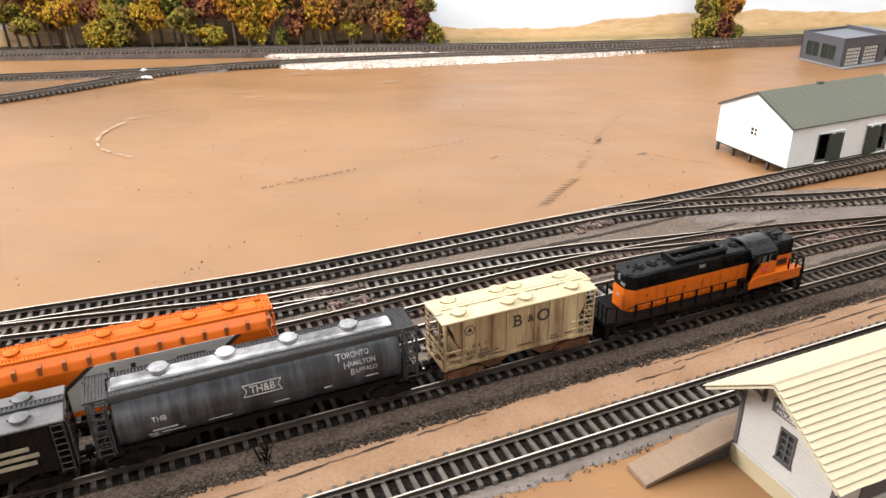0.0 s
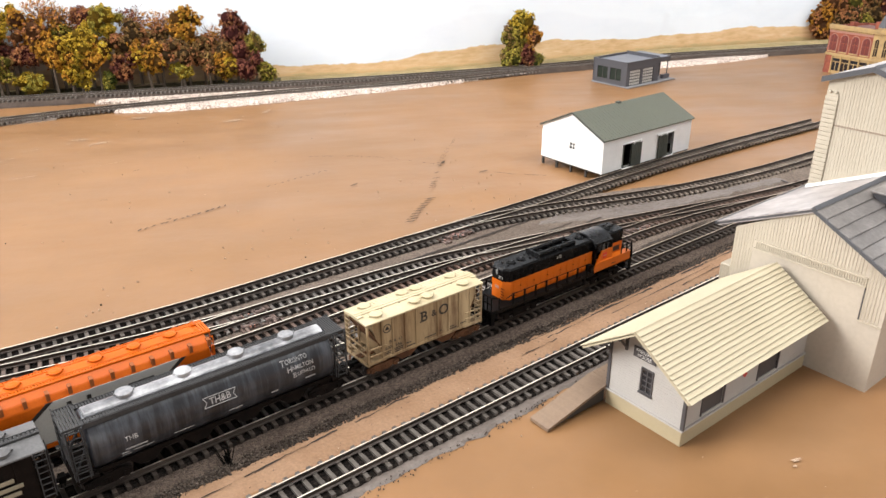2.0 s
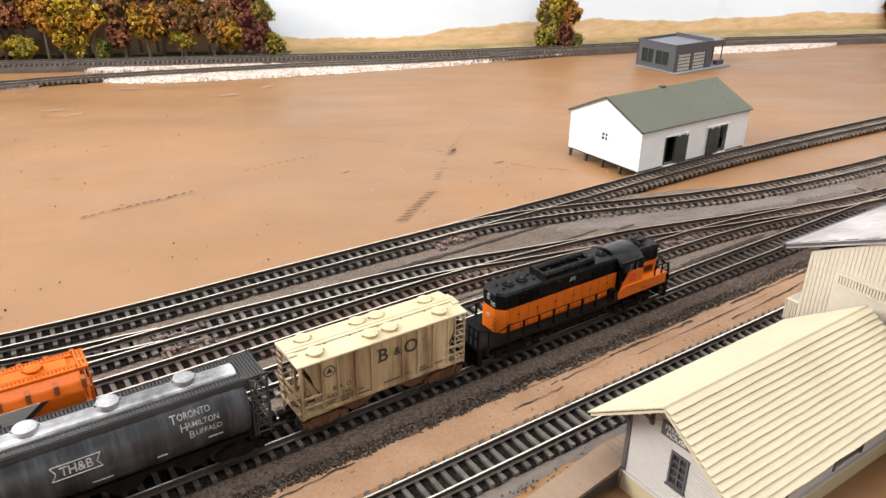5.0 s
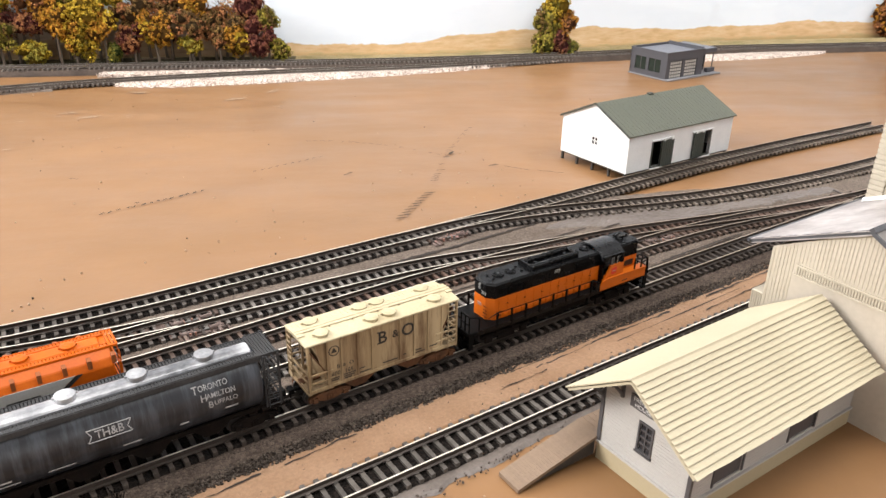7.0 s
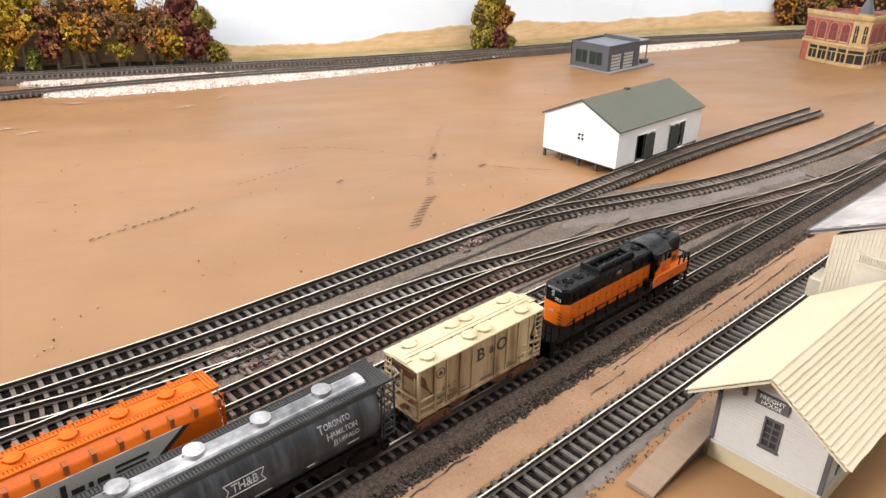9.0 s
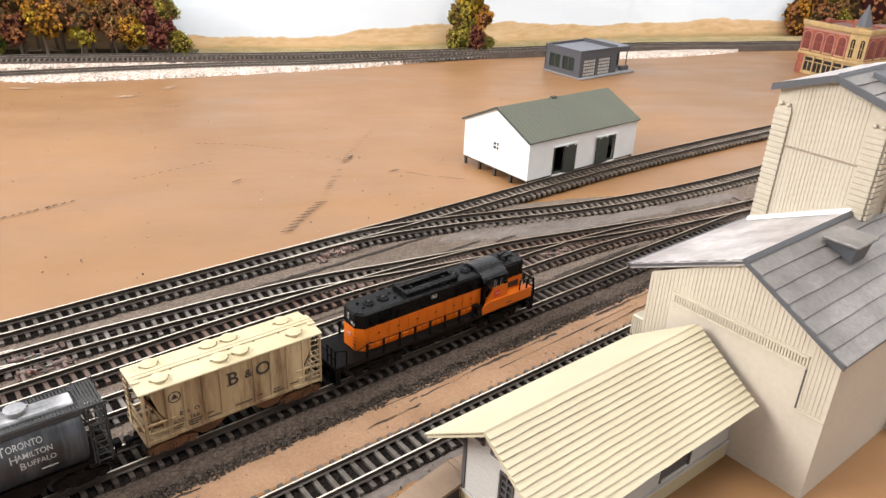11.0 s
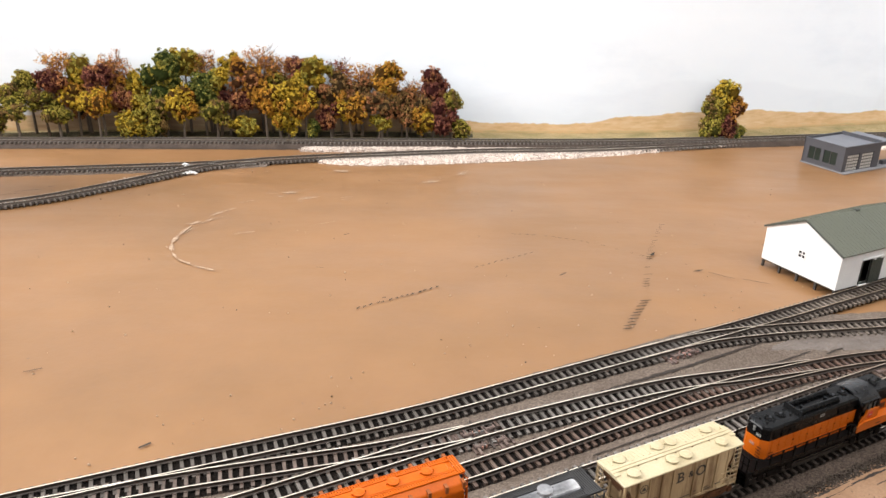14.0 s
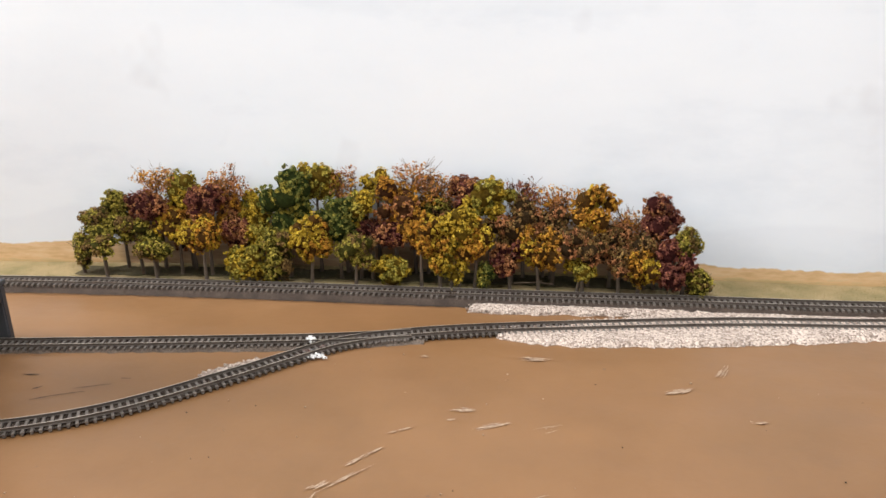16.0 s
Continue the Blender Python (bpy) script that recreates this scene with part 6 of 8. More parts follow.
def mill():
    t = thing("feed_mill", in_yard(188.6, -94.4, 0), "ivory corrugated feed mill with a grey metal roof and tower", "mill")
    L, W, H, R, E = 135.0, 65.0, 49.6, 67.4, 73.6
    rid = 33.4

    def under(y):
        return H + (R - H) * (1 - abs(y - rid) / rid) - 0.8

    part("wall", boxes((0, L, 0, 1.5, -0.5, H)), MILL_PLAIN, t, "plain ivory side wall")
    part("wall", boxes((0, L, W - 1.5, W, -0.5, H)), MILL_WALL, t)
    part("end_wall", boxes((0, 1.5, 1.5, W - 1.5, -0.5, H)), MILL_PLAIN, t)
    part("end_wall", boxes((L - 1.5, L, 1.5, W - 1.5, -0.5, H)), MILL_PLAIN, t)
    gb = bmesh.new()
    side_h = H + (R - H) * (1 - (W - rid) / rid) - 0.6
    poly = [(0.1, H - 0.1), (W - 0.1, H - 0.1), (W - 0.1, side_h), (rid, R - 0.6)]
    ga, gc = [gb.verts.new((0, y, z)) for y, z in poly], [gb.verts.new((1.5, y, z)) for y, z in poly]
    gb.faces.new(ga)
    gb.faces.new(gc[::-1])
    for i in range(4):
        gb.faces.new((ga[i], gc[i], gc[(i + 1) % 4], ga[(i + 1) % 4]))
    part("gable", finish(gb), MILL_PLAIN, t)
    # corrugated cladding over the upper gable: local x = distance from the far (track-side) corner
    g = ribbed(0.3, W - 55.4, 2.0, lambda x: under(W - x), 1.3, 0.16, 0.72)
    part("cladding", g, MILL_WALL, t, "ivory corrugated cladding", shift(0, W, 0, -90))
    g = ribbed(W - 55.4, W - 9.0, 46.8, lambda x: under(W - x), 1.3, 0.16, 0.72, seed=3)
    part("cladding", g, MILL_WALL, t, "", shift(0, W, 0, -90))
    g = ribbed(W - 8.6, W - 0.4, 29.0, lambda x: under(W - x), 1.3, 0.16, 0.72, seed=4)
    part("cladding", g, MILL_WALL, t, "", shift(0, W, 0, -90))
    fr = boxes((W - 55.4, W - 8.8, -0.6, 0, 46.2, 47.0), (W - 55.4, W - 8.8, -0.6, 0, 42.6, 43.3))
    x = W - 55
    while x < W - 9:
        box(fr, x, x + 0.6, -0.35, 0, 43.3, 46.2)
        x += 0.95
    part("frieze", fr, MILL_WALL, t, "ivory slatted frieze", shift(0, W, 0, -90))
    part("groove", boxes((W - 9.0, W - 8.5, -0.25, 0, 29.0, 42.6)), ST_TRIM, t, "", shift(0, W, 0, -90))
    part("ledge", boxes((W - 9, W, -0.45, 0, 28.2, 28.9)), MILL_WALL, t, "", shift(0, W, 0, -90))
    part("lean_to", boxes((58, L - 2, -4.0, -0.1, -0.3, 10)), MILL_PLAIN, t)
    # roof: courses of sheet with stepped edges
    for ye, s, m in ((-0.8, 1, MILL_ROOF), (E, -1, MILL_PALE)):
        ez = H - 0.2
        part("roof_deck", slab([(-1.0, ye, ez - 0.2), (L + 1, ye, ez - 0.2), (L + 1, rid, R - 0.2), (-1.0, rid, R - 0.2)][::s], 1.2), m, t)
        course(t, "roof_sheet", m, -1.4, L + 1.4, ye, ez, rid, R, 7, 0.3, 0.55 if s > 0 else 0.2, "weathered metal roof sheet" if s > 0 else "pale roof sheet, sheen put into its colour", 0.03, 5)
        barge = slab([(-1.1, ye - 0.4 * s, ez - 1.2), (-1.1, rid, R - 0.9), (-1.1, rid, R + 0.5), (-1.1, ye - 0.4 * s, ez + 0.3)], 0.9)
        part("barge_board", finish(barge), MILL_EDGE, t, "dark grey roof edging")
        part("eave_trim", boxes((-1.9, L + 1.4, *sorted((ye - 0.5 * s, ye + 0.3 * s)), ez - 0.6, ez + 0.7)), MILL_EDGE, t)
    part("ridge_cap", extrude_x([(rid - 1.3, R + 0.2), (rid, R + 1.5), (rid + 1.3, R + 0.2), (rid, R - 0.2)], -1.9, 64.5), MILL_EDGE, t)
    # roof vent
    v = bmesh.new()
    x, y = 43.0, 23.4
    a = [v.verts.new(p) for p in ((x - 3.6, y - 3.4, 57), (x + 3.6, y - 3.4, 57), (x + 3.6, y + 3.4, 60), (x - 3.6, y + 3.4, 60))]
    b = [v.verts.new(p) for p in ((x - 6, y - 5.0, 67.2), (x + 6, y - 5.0, 67.2), (x + 6, y + 5.0, 67.2), (x - 6, y + 5.0, 67.2))]
    v.faces.new(a[::-1])
    v.faces.new(b)
    for i in range(4):
        v.faces.new((a[i], a[(i + 1) % 4], b[(i + 1) % 4], b[i]))
    vent = part("roof_vent", finish(v), MILL_EDGE, t, "flared grey roof vent")
    part("vent_cap", soft(boxes((x - 7.2, x + 7.2, y - 5.9, y + 5.9, 67.2, 68.3)), 0.3), MILL_ROOF, vent)
    # track-side chute box
    part("chute", soft(boxes((1.0, 14, W, W + 5.2, 22.6, 30.6)), 0.3), MILL_WALL, t, "small ivory chute box over the track")
    part("cladding", ribbed(0.3, 5.0, 22.9, lambda x: 30.2, 0.9, 0.3, 0.4), MILL_WALL, t, "", shift(1.0, W + 5.2, 0, -90))
    for z in (17.0, 20.5):
        part("bolt_hole", rods([((63, -0.05, z + 12), (63, 0.2, z + 12))], 0.45, 8), ST_TRIM, t)
    # tower over the far half of the roof
    X0, X1, Y0, Y1, TZ, TR = 65.0, 132.0, 29.6, 68.6, 105.4, 111.6
    mid = (Y0 + Y1) / 2
    part("tower_wall", boxes((X0, X1, Y0, Y1, 44, TZ)), MILL_WALL, t, "ivory tower wall")
    g = gable_face(Y1 - Y0, TZ, mid - Y0, TR - 0.8, 1.4)
    part("tower_gable", g, MILL_WALL, t, "", shift(X0 + 1.4, Y0, 0, 90))
    w = Y1 - Y0

    def tu(y):
        return TZ + (TR - TZ) * (1 - abs(y - w / 2) / (w / 2)) - 0.7

    part("cladding", ribbed(6.4, w - 6.4, 46, tu, 1.35, 0.17, 0.72, 9), MILL_WALL, t, "", shift(X0, Y1, 0, -90))
    part("groove", boxes((5.5, w - 5.5, -0.42, 0, 83.6, 84.2)), SOOT, t, "", shift(X0, Y1, 0, -90))
    for y0 in (0.0, w - 6.0):
        pil = bmesh.new()
        z = 46.0
        while z < 97:
            box(pil, y0, y0 + 6.0, -1.0, 0, z, z + 1.6)
            z += 2.05
        box(pil, y0 + 0.4, y0 + 5.6, -0.6, 0, 46, 98)
        part("pilaster", pil, MILL_WALL, t, "slatted ivory corner pilaster", shift(X0, Y1, 0, -90))
        cap = bmesh.new()
        for q in (1.6, 4.4):
            bmesh.ops.create_icosphere(cap, subdivisions=2, radius=0.85, matrix=Matrix.Translation((y0 + q, -0.5, 98.6)))
        part("corbel", cap, MILL_WALL, t, "", shift(X0, Y1, 0, -90))
    for x0 in (0.0, 14.0):
        pil = bmesh.new()
        z = 50.0
        while z < 97:
            box(pil, x0, x0 + 6.0, -1.0, 0, z, z + 1.6)
            z += 2.05
        part("pilaster", pil, MILL_WALL, t, "", shift(X0, Y0, 0))
    part("cladding", ribbed(6.3, 60, 52, lambda x: TZ - 1, 1.35, 0.17, 0.72, 11), MILL_WALL, t, "", shift(X0, Y0, 0))
    ra, rb = R + 0.6, H + 0.3 + (R - H) * (E - Y1) / (E - rid)  # roof height at the ridge and under the tower's outer corner
    flash = slab([(X0 - 1.4, Y1 + 0.6, rb), (X0 - 1.4, rid, ra), (X0 - 1.4, rid, ra + 1.7), (X0 - 1.4, Y1 + 0.6, rb + 1.7)], 1.2)
    part("base_flashing", finish(flash), WHITE_PAINT, t, "white flashing along the tower foot")
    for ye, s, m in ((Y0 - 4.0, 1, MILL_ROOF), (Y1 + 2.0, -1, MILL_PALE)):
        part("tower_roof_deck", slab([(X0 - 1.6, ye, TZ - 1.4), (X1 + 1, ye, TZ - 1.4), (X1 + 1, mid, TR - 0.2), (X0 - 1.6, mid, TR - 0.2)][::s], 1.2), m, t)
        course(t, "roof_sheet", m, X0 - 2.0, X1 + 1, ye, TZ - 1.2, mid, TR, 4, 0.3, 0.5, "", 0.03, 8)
        part("barge_board", finish(slab([(X0 - 2.6, ye - 0.5 * s, TZ - 2.8), (X0 - 2.6, mid, TR - 1.4), (X0 - 2.6, mid, TR + 1.0), (X0 - 2.6, ye - 0.5 * s, TZ - 0.2)], 0.9)), MILL_EDGE, t)
    part("ridge_cap", extrude_x([(mid - 1.2, TR + 0.2), (mid, TR + 1.4), (mid + 1.2, TR + 0.2), (mid, TR - 0.2)], X0 - 2.6, X1 + 1), MILL_EDGE, t)
    cup = bmesh.new()
    extrude_x([(mid - 16, 104), (mid - 16, 109.0), (mid - 15, 109.6), (mid - 4, 113), (mid - 4, 108)], X0 + 14, X0 + 30, cup)
    part("roof_hatch", soft(finish(cup), 0.3), MILL_EDGE, t, "dark grey roof hatch")
    return t


mill()


def warehouse():
    t = thing("warehouse", in_yard(300.0, 139.4, 0), "white plaster warehouse with a green standing-seam roof on posts", "warehouse")
    L, W, F, H, R = 100.2, 59.3, 5.4, 30.0, 44.0
    mid = W / 2
    part("floor_deck", boxes((0.6, L - 0.6, 0.6, W - 0.6, F - 1.0, F + 0.6)), POST, t)
    holes = [(22.0, 31.4, 0.9, 17.4), (69.0, 78.4, 0.9, 17.4)]
    part("wall", wall_with_holes(L, H - F, 1.4, holes), WH_WALL, t, "white plastered long wall", shift(0, 0, F))
    part("wall", boxes((0, L, W - 1.4, W, F, H)), WH_WALL, t)
    part("end_wall", wall_with_holes(W - 2.8, H - F, 1.4, [(26.6, 31.4, 12.0, 16.6)]), WH_WALL, t, "", shift(0, W - 1.4, F, -90))
    part("end_wall", boxes((L - 1.4, L, 1.4, W - 1.4, F, H)), WH_WALL, t)
    for x in (1.4, L):
        part("gable", gable_face(W, H, mid, R - 0.8, 1.4), WH_WALL, t, "", shift(x, 0, 0, 90))
    window(t, shift(-0.1, 31.0, F + 12.0, -90), 4.8, 4.6, 2, 2, WHITE_PAINT, bar=0.7)
    for x0, x1 in ((29.4, 40.4), (60.2, 70.6)):
        d = boxes((x0, x1, -1.5, -0.6, F + 0.4, F + 17.2))
        leaf = part("sliding_door", d, WH_DOOR, t, "dark green sliding door, half open")
        for k in range(1, 6):
            x = x0 + (x1 - x0) * k / 6
            part("batten", boxes((x - 0.12, x + 0.12, -1.65, -1.4, F + 0.6, F + 17.0)), WH_DOOR, leaf)
        part("door_hanger", boxes((x0 + 1.5, x0 + 2.6, -1.8, -0.3, F + 17.0, F + 18.2), (x1 - 2.6, x1 - 1.5, -1.8, -0.3, F + 17.0, F + 18.2)), WHITE_PAINT, leaf)
    for x0, x1 in ((21, 41.5), (59, 80)):
        part("door_rail", boxes((x0, x1, -0.9, -0.1, F + 17.7, F + 18.5)), WHITE_PAINT, t)
    for a, b, c, d in holes:
        part("door_frame", boxes((a - 0.8, a, -0.4, 1.2, F + c, F + d), (b, b + 0.8, -0.4, 1.2, F + c, F + d), (a - 0.8, b + 0.8, -0.5, 1.2, F + c - 0.8, F + c)), WH_DOOR, t)
        part("door_sill", boxes((a - 1, b + 1, -1.2, 0.2, F - 0.4, F + 0.2)), WHITE_PAINT, t)
    e = 1.6
    for ye, s in ((-e, 1), (W + e, -1)):
        ez = H - 0.4
        part("roof_slope", slab([(-1.2, ye, ez), (L + 1.2, ye, ez), (L + 1.2, mid, R), (-1.2, mid, R)][::s], 0.9), WH_ROOF, t, "olive green roof slope")
        for k in range(33):
            x = -1.0 + (L + 1.8) * k / 32
            rib = bmesh.new()
            a, b = Vector((x, ye, ez)), Vector((x, mid, R))
            slab([a + Vector((0, 0, 0.16)), a + Vector((0.25, 0, 0.16)), b + Vector((0.25, 0, 0.16)), b + Vector((0, 0, 0.16))][::s], 0.16, rib)
            part("roof_seam", finish(rib), WH_ROOF, t)
        part("barge_board", finish(slab([(-1.5, ye, ez - 1.0), (-1.5, mid, R - 0.9), (-1.5, mid, R + 0.3), (-1.5, ye, ez + 0.3)], 0.4)), WH_DOOR, t)
    part("ridge_vent", soft(boxes((46, 50, mid - 1.3, mid + 1.3, R - 0.8, R + 0.8)), 0.2), WH_DOOR, t)
    for x in (1.2, 17, 33, 49, 65, 81, L - 1.2):
        for y in (1.2, 15, mid, 44, W - 1.2):
            if y in (1.2, W - 1.2) or x in (1.2, L - 1.2):
                part("post", boxes((x - 0.75, x + 0.75, y - 0.75, y + 0.75, -0.4, F - 0.9)), POST, t)
    return t


warehouse()


def garage():
    t = thing("service_garage", in_yard(553.8, 327.4, 0) @ Matrix.Diagonal((0.945, 0.975, 0.957, 1)), "slate-grey flat-roofed garage with lattice glass doors", "garage")
    part("slab", soft(boxes((-0.8, 84, -5.0, 49, -0.4, 1.0)), 0.2), CONCRETE, t, "pale concrete apron")
    part("wall", boxes((0, 58, 46.5, 48, 1, 27)), GAS_WALL, t)
    part("wall", wall_with_holes(48, 26, 1.5, [(6.6, 21.0, 5.2, 18.4), (24.6, 40.2, 5.2, 18.4)]), GAS_WALL, t, "slate grey side wall", shift(0, 48, 1, -90))
    part("wall", boxes((56.5, 58, 0, 46.5, 1, 27)), GAS_WALL, t)
    part("wall", wall_with_holes(55, 26, 1.5, [(4.5, 23.5, 0, 17.6), (27.5, 46.5, 0, 17.6)]), GAS_WALL, t, "", shift(1.5, 0, 1))
    part("roof", boxes((1.5, 56.5, 1.5, 46.5, 24.4, 25.4)), GAS_ROOF, t, "pale blue-grey flat roof")
    part("parapet", boxes((-0.4, 58.4, -0.4, 1.2, 26.6, 27.6), (-0.4, 58.4, 46.8, 48.4, 26.6, 27.6), (-0.4, 1.2, 1.2, 46.8, 26.6, 27.6), (56.8, 58.4, 1.2, 46.8, 26.6, 29.0)), GAS_WALL, t)
    for y in (41.4, 23.4):
        window(t, shift(0.5, y, 6.2, -90), 14.4 if y > 30 else 15.6, 13.2, 2, 1, ST_TRIM, GAS_GLASS, bar=0.8)
    for x0 in (6.0, 29.0):
        d = part("lattice_door", boxes((x0, x0 + 19, 0.9, 1.3, 1, 18.6)), ST_TRIM, t, "dark door with rows of pale panes")
        for i in range(5):
            for k in range(5):
                x, z = x0 + 0.8 + i * 3.65, 1.8 + k * 3.35
                part("pane", boxes((x, x + 2.6, 0.5, 0.95, z, z + 2.3)), PANEL_GREY, d)
    part("annex", boxes((58, 80, 14, 46, 1, 20)), GAS_WALL, t, "lower slate-grey office annex")
    part("annex_roof", boxes((58, 84, 4, 47, 21.5, 25.5)), GAS_WALL, t)
    part("annex_roof_top", boxes((58.6, 83.4, 4.6, 46.4, 25.5, 26.0)), GAS_ROOF, t)
    window(t, shift(61, 13.4, 4), 8, 13, 2, 2, ST_TRIM, GAS_GLASS, bar=0.7, deep=0.5)
    window(t, shift(71, 13.4, 4), 7, 13, 1, 2, ST_TRIM, GAS_GLASS, bar=0.7, deep=0.5)
    part("canopy_post", rods([((82, 6, 1), (82, 6, 21.5))], 0.6, 8), GAS_WALL, t)
    part("bench", boxes((70, 82, 2, 6, 1, 5.5)), GAS_WALL, t)
    return t


garage()


def arched_panel(w, h):
    """A flat panel with a round head, 0.5 mm thick, standing on z = 0 and centred on x = 0."""
    side = [(-w / 2, 0), (w / 2, 0)]
    head = [(math.cos(k * math.pi / 10) * w / 2, h - w / 2 + math.sin(k * math.pi / 10) * w / 2) for k in range(11)]
    return extrude_y_profile(side + head, -0.5, 0.0)


def facade(t, ax, ay, bx, by, bays, brick, trim, height, back=2.0, pier=0.0):
    """One street front from a to b (mm): wall slab, shopfront, arched window bays, cornice. pier: width of a brick end pier."""
    length = math.hypot(bx - ax, by - ay)
    at = shift(ax, ay, 0, math.degrees(math.atan2(by - ay, bx - ax)))
    red = brick is BRICK_RED
    part("wall", boxes((0, length, 0, back, 21, height)), brick, t, "", at)
    front = part("shopfront", boxes((pier, length, 0.4, back, -0.4, 21)), trim, t, "", at)
    if pier:
        part("end_pier", boxes((0, pier, 0, back, -0.4, 21)), brick, t, "", at)
    wide = (length - pier) / bays
    for i in range(bays):
        x0, x1 = pier + wide * i + 1.2, pier + wide * (i + 1) - 1.2
        part("shop_window", boxes((x0, x1, -0.15, 0.5, 3.4, 16.6)), VOID if i % 2 else GLASS_DARK, front)
        part("pier", boxes((x0 - 1.9, x0 - 0.5, -0.8, 0.6, 0, 19)), trim, front)
        part("transom", boxes((x0, x1, -0.3, 0.6, 12.6, 13.4)), trim, front)
        part("mullion", boxes(((x0 + x1) / 2 - 0.35, (x0 + x1) / 2 + 0.35, -0.3, 0.6, 3.4, 12.6)), trim, front)
    upper = 2 if bays == 1 else bays
    for i in range(upper):
        xc, w = (i + 0.5) * length / upper, length / upper * (0.42 if bays == 1 else 0.66)
        frame_ = part("bay_surround", arched_panel(w + 1.8, 18.5), trim if bays == 1 else LINTEL if red else brick, t, "", at @ shift(xc, 0.2, 24.0))
        opening = part("window", arched_panel(w, 17.4), VOID if bays == 1 else BLIND if red else GLASS_DARK, frame_, "", shift(0, -0.35, 0.4))
        part("sash_bar", boxes((-0.22, 0.22, -0.75, -0.3, 0, 16.6), (-w / 2, w / 2, -0.75, -0.3, 8.4, 8.9)), trim if bays == 1 else brick, opening)
        part("sill", soft(boxes((xc - w / 2 - 1, xc + w / 2 + 1, -1.0, 0.4, 22.8, 24.0)), 0.2), trim if red else brick, t, "", at)
    part("frieze", boxes((-0.2, length + 0.2, -0.5, back, height - 8.4, height - 6.0)), LINTEL if red else trim, t, "", at)
    part("belt_course", soft(boxes((-0.5, length + 0.5, -1.2, back, 19.0, 22.0)), 0.3), trim, t, "", at)
    part("cornice", boxes((-0.8, length + 0.8, -1.8, back, height - 4.5, height - 2.6), (-0.8, length + 0.8, -2.4, back, height - 2.6, height)), trim, t, "", at)
    first, x = None, 0.5
    while x < length - 1:
        m = at @ shift(x, 0, height - 6.0)
        if first is None:
            first = part("dentil", boxes((0, 1.0, -1.4, 0.2, 0, 1.5)), trim, t, "", m)
        else:
            again(first, m)
        x += 2.4


def corner_block():
    t = thing("corner_store", Matrix.Diagonal((1, 1, 1.04, 1)), "red-brick two-storey corner store with buff-yellow trim and turret", "store building")
    p = [(795.5, 1089), (812.5, 1038.5), (823.5, 1024.5), (868, 1043), (853, 1102)]
    for i, bays in ((0, 4), (1, 1), (2, 3)):
        (ax, ay), (bx, by) = p[i], p[i + 1]
        facade(t, ax, ay, bx, by, bays, BRICK_RED if i != 1 else YELLOW_STONE, YELLOW_STONE, 52, pier=0.0 if i else 9.0)
    bm = bmesh.new()
    vs = [bm.verts.new((x, y, 46)) for x, y in p]
    ws = [bm.verts.new((x, y, 48)) for x, y in p]
    bm.faces.new(vs[::-1])
    bm.faces.new(ws)
    for i in range(5):
        bm.faces.new((vs[i], vs[(i + 1) % 5], ws[(i + 1) % 5], ws[i]))
    part("roof", finish(bm), BRICK_DARK, t)
    for (ax, ay), (bx, by) in ((p[3], p[4]), (p[4], p[0])):
        at = shift(ax, ay, 0, math.degrees(math.atan2(by - ay, bx - ax)))
        part("wall", boxes((0, math.hypot(bx - ax, by - ay), 0, 2, -0.4, 50)), BRICK_RED, t, "", at)
    tur = bmesh.new()
    rod(tur, (822, 1035, 50), (822, 1035, 54), 7.4, 12)
    part("turret_base", tur, YELLOW_STONE, t)
    tur = bmesh.new()
    rod(tur, (822, 1035, 54), (822, 1035, 74), 7.9, 12, 0.4)
    part("turret_roof", tur, DARK_SLATE, t, "grey pointed turret roof")
    for x, y in ((808, 1068), (836, 1062)):
        part("chimney", boxes((x - 3, x + 3, y - 3, y + 3, 47, 56)), BRICK_RED, t)
    return t


corner_block()
for k, (x, y, w) in enumerate(((884, 1041, 40), (926, 1053, 46))):
    s_ = thing("row_store", shift(x, y, 0, 16), "maroon brick row store with white awnings", "store building", "row stores")
    facade(s_, 0, 0, w, 0, 3, BRICK_DARK, BRICK_DARK, 51 + 3 * k)
    part("pediment", arched_panel(w * 0.42, w * 0.34), LINTEL, s_, "pinkish arched pediment", shift(w * 0.5, -0.6, 50 + 3 * k))
    part("wall", boxes((0, w, 2, 60, -0.4, 47)), BRICK_DARK, s_)
    for q in (0.18, 0.68):
        aw = bmesh.new()
        slab([(w * q - 6, -8, 15), (w * q + 6, -8, 15), (w * q + 6, -0.5, 20), (w * q - 6, -0.5, 20)], 0.6, aw)
        part("awning", aw, WHITE_PAINT, s_, "white sloping awning")


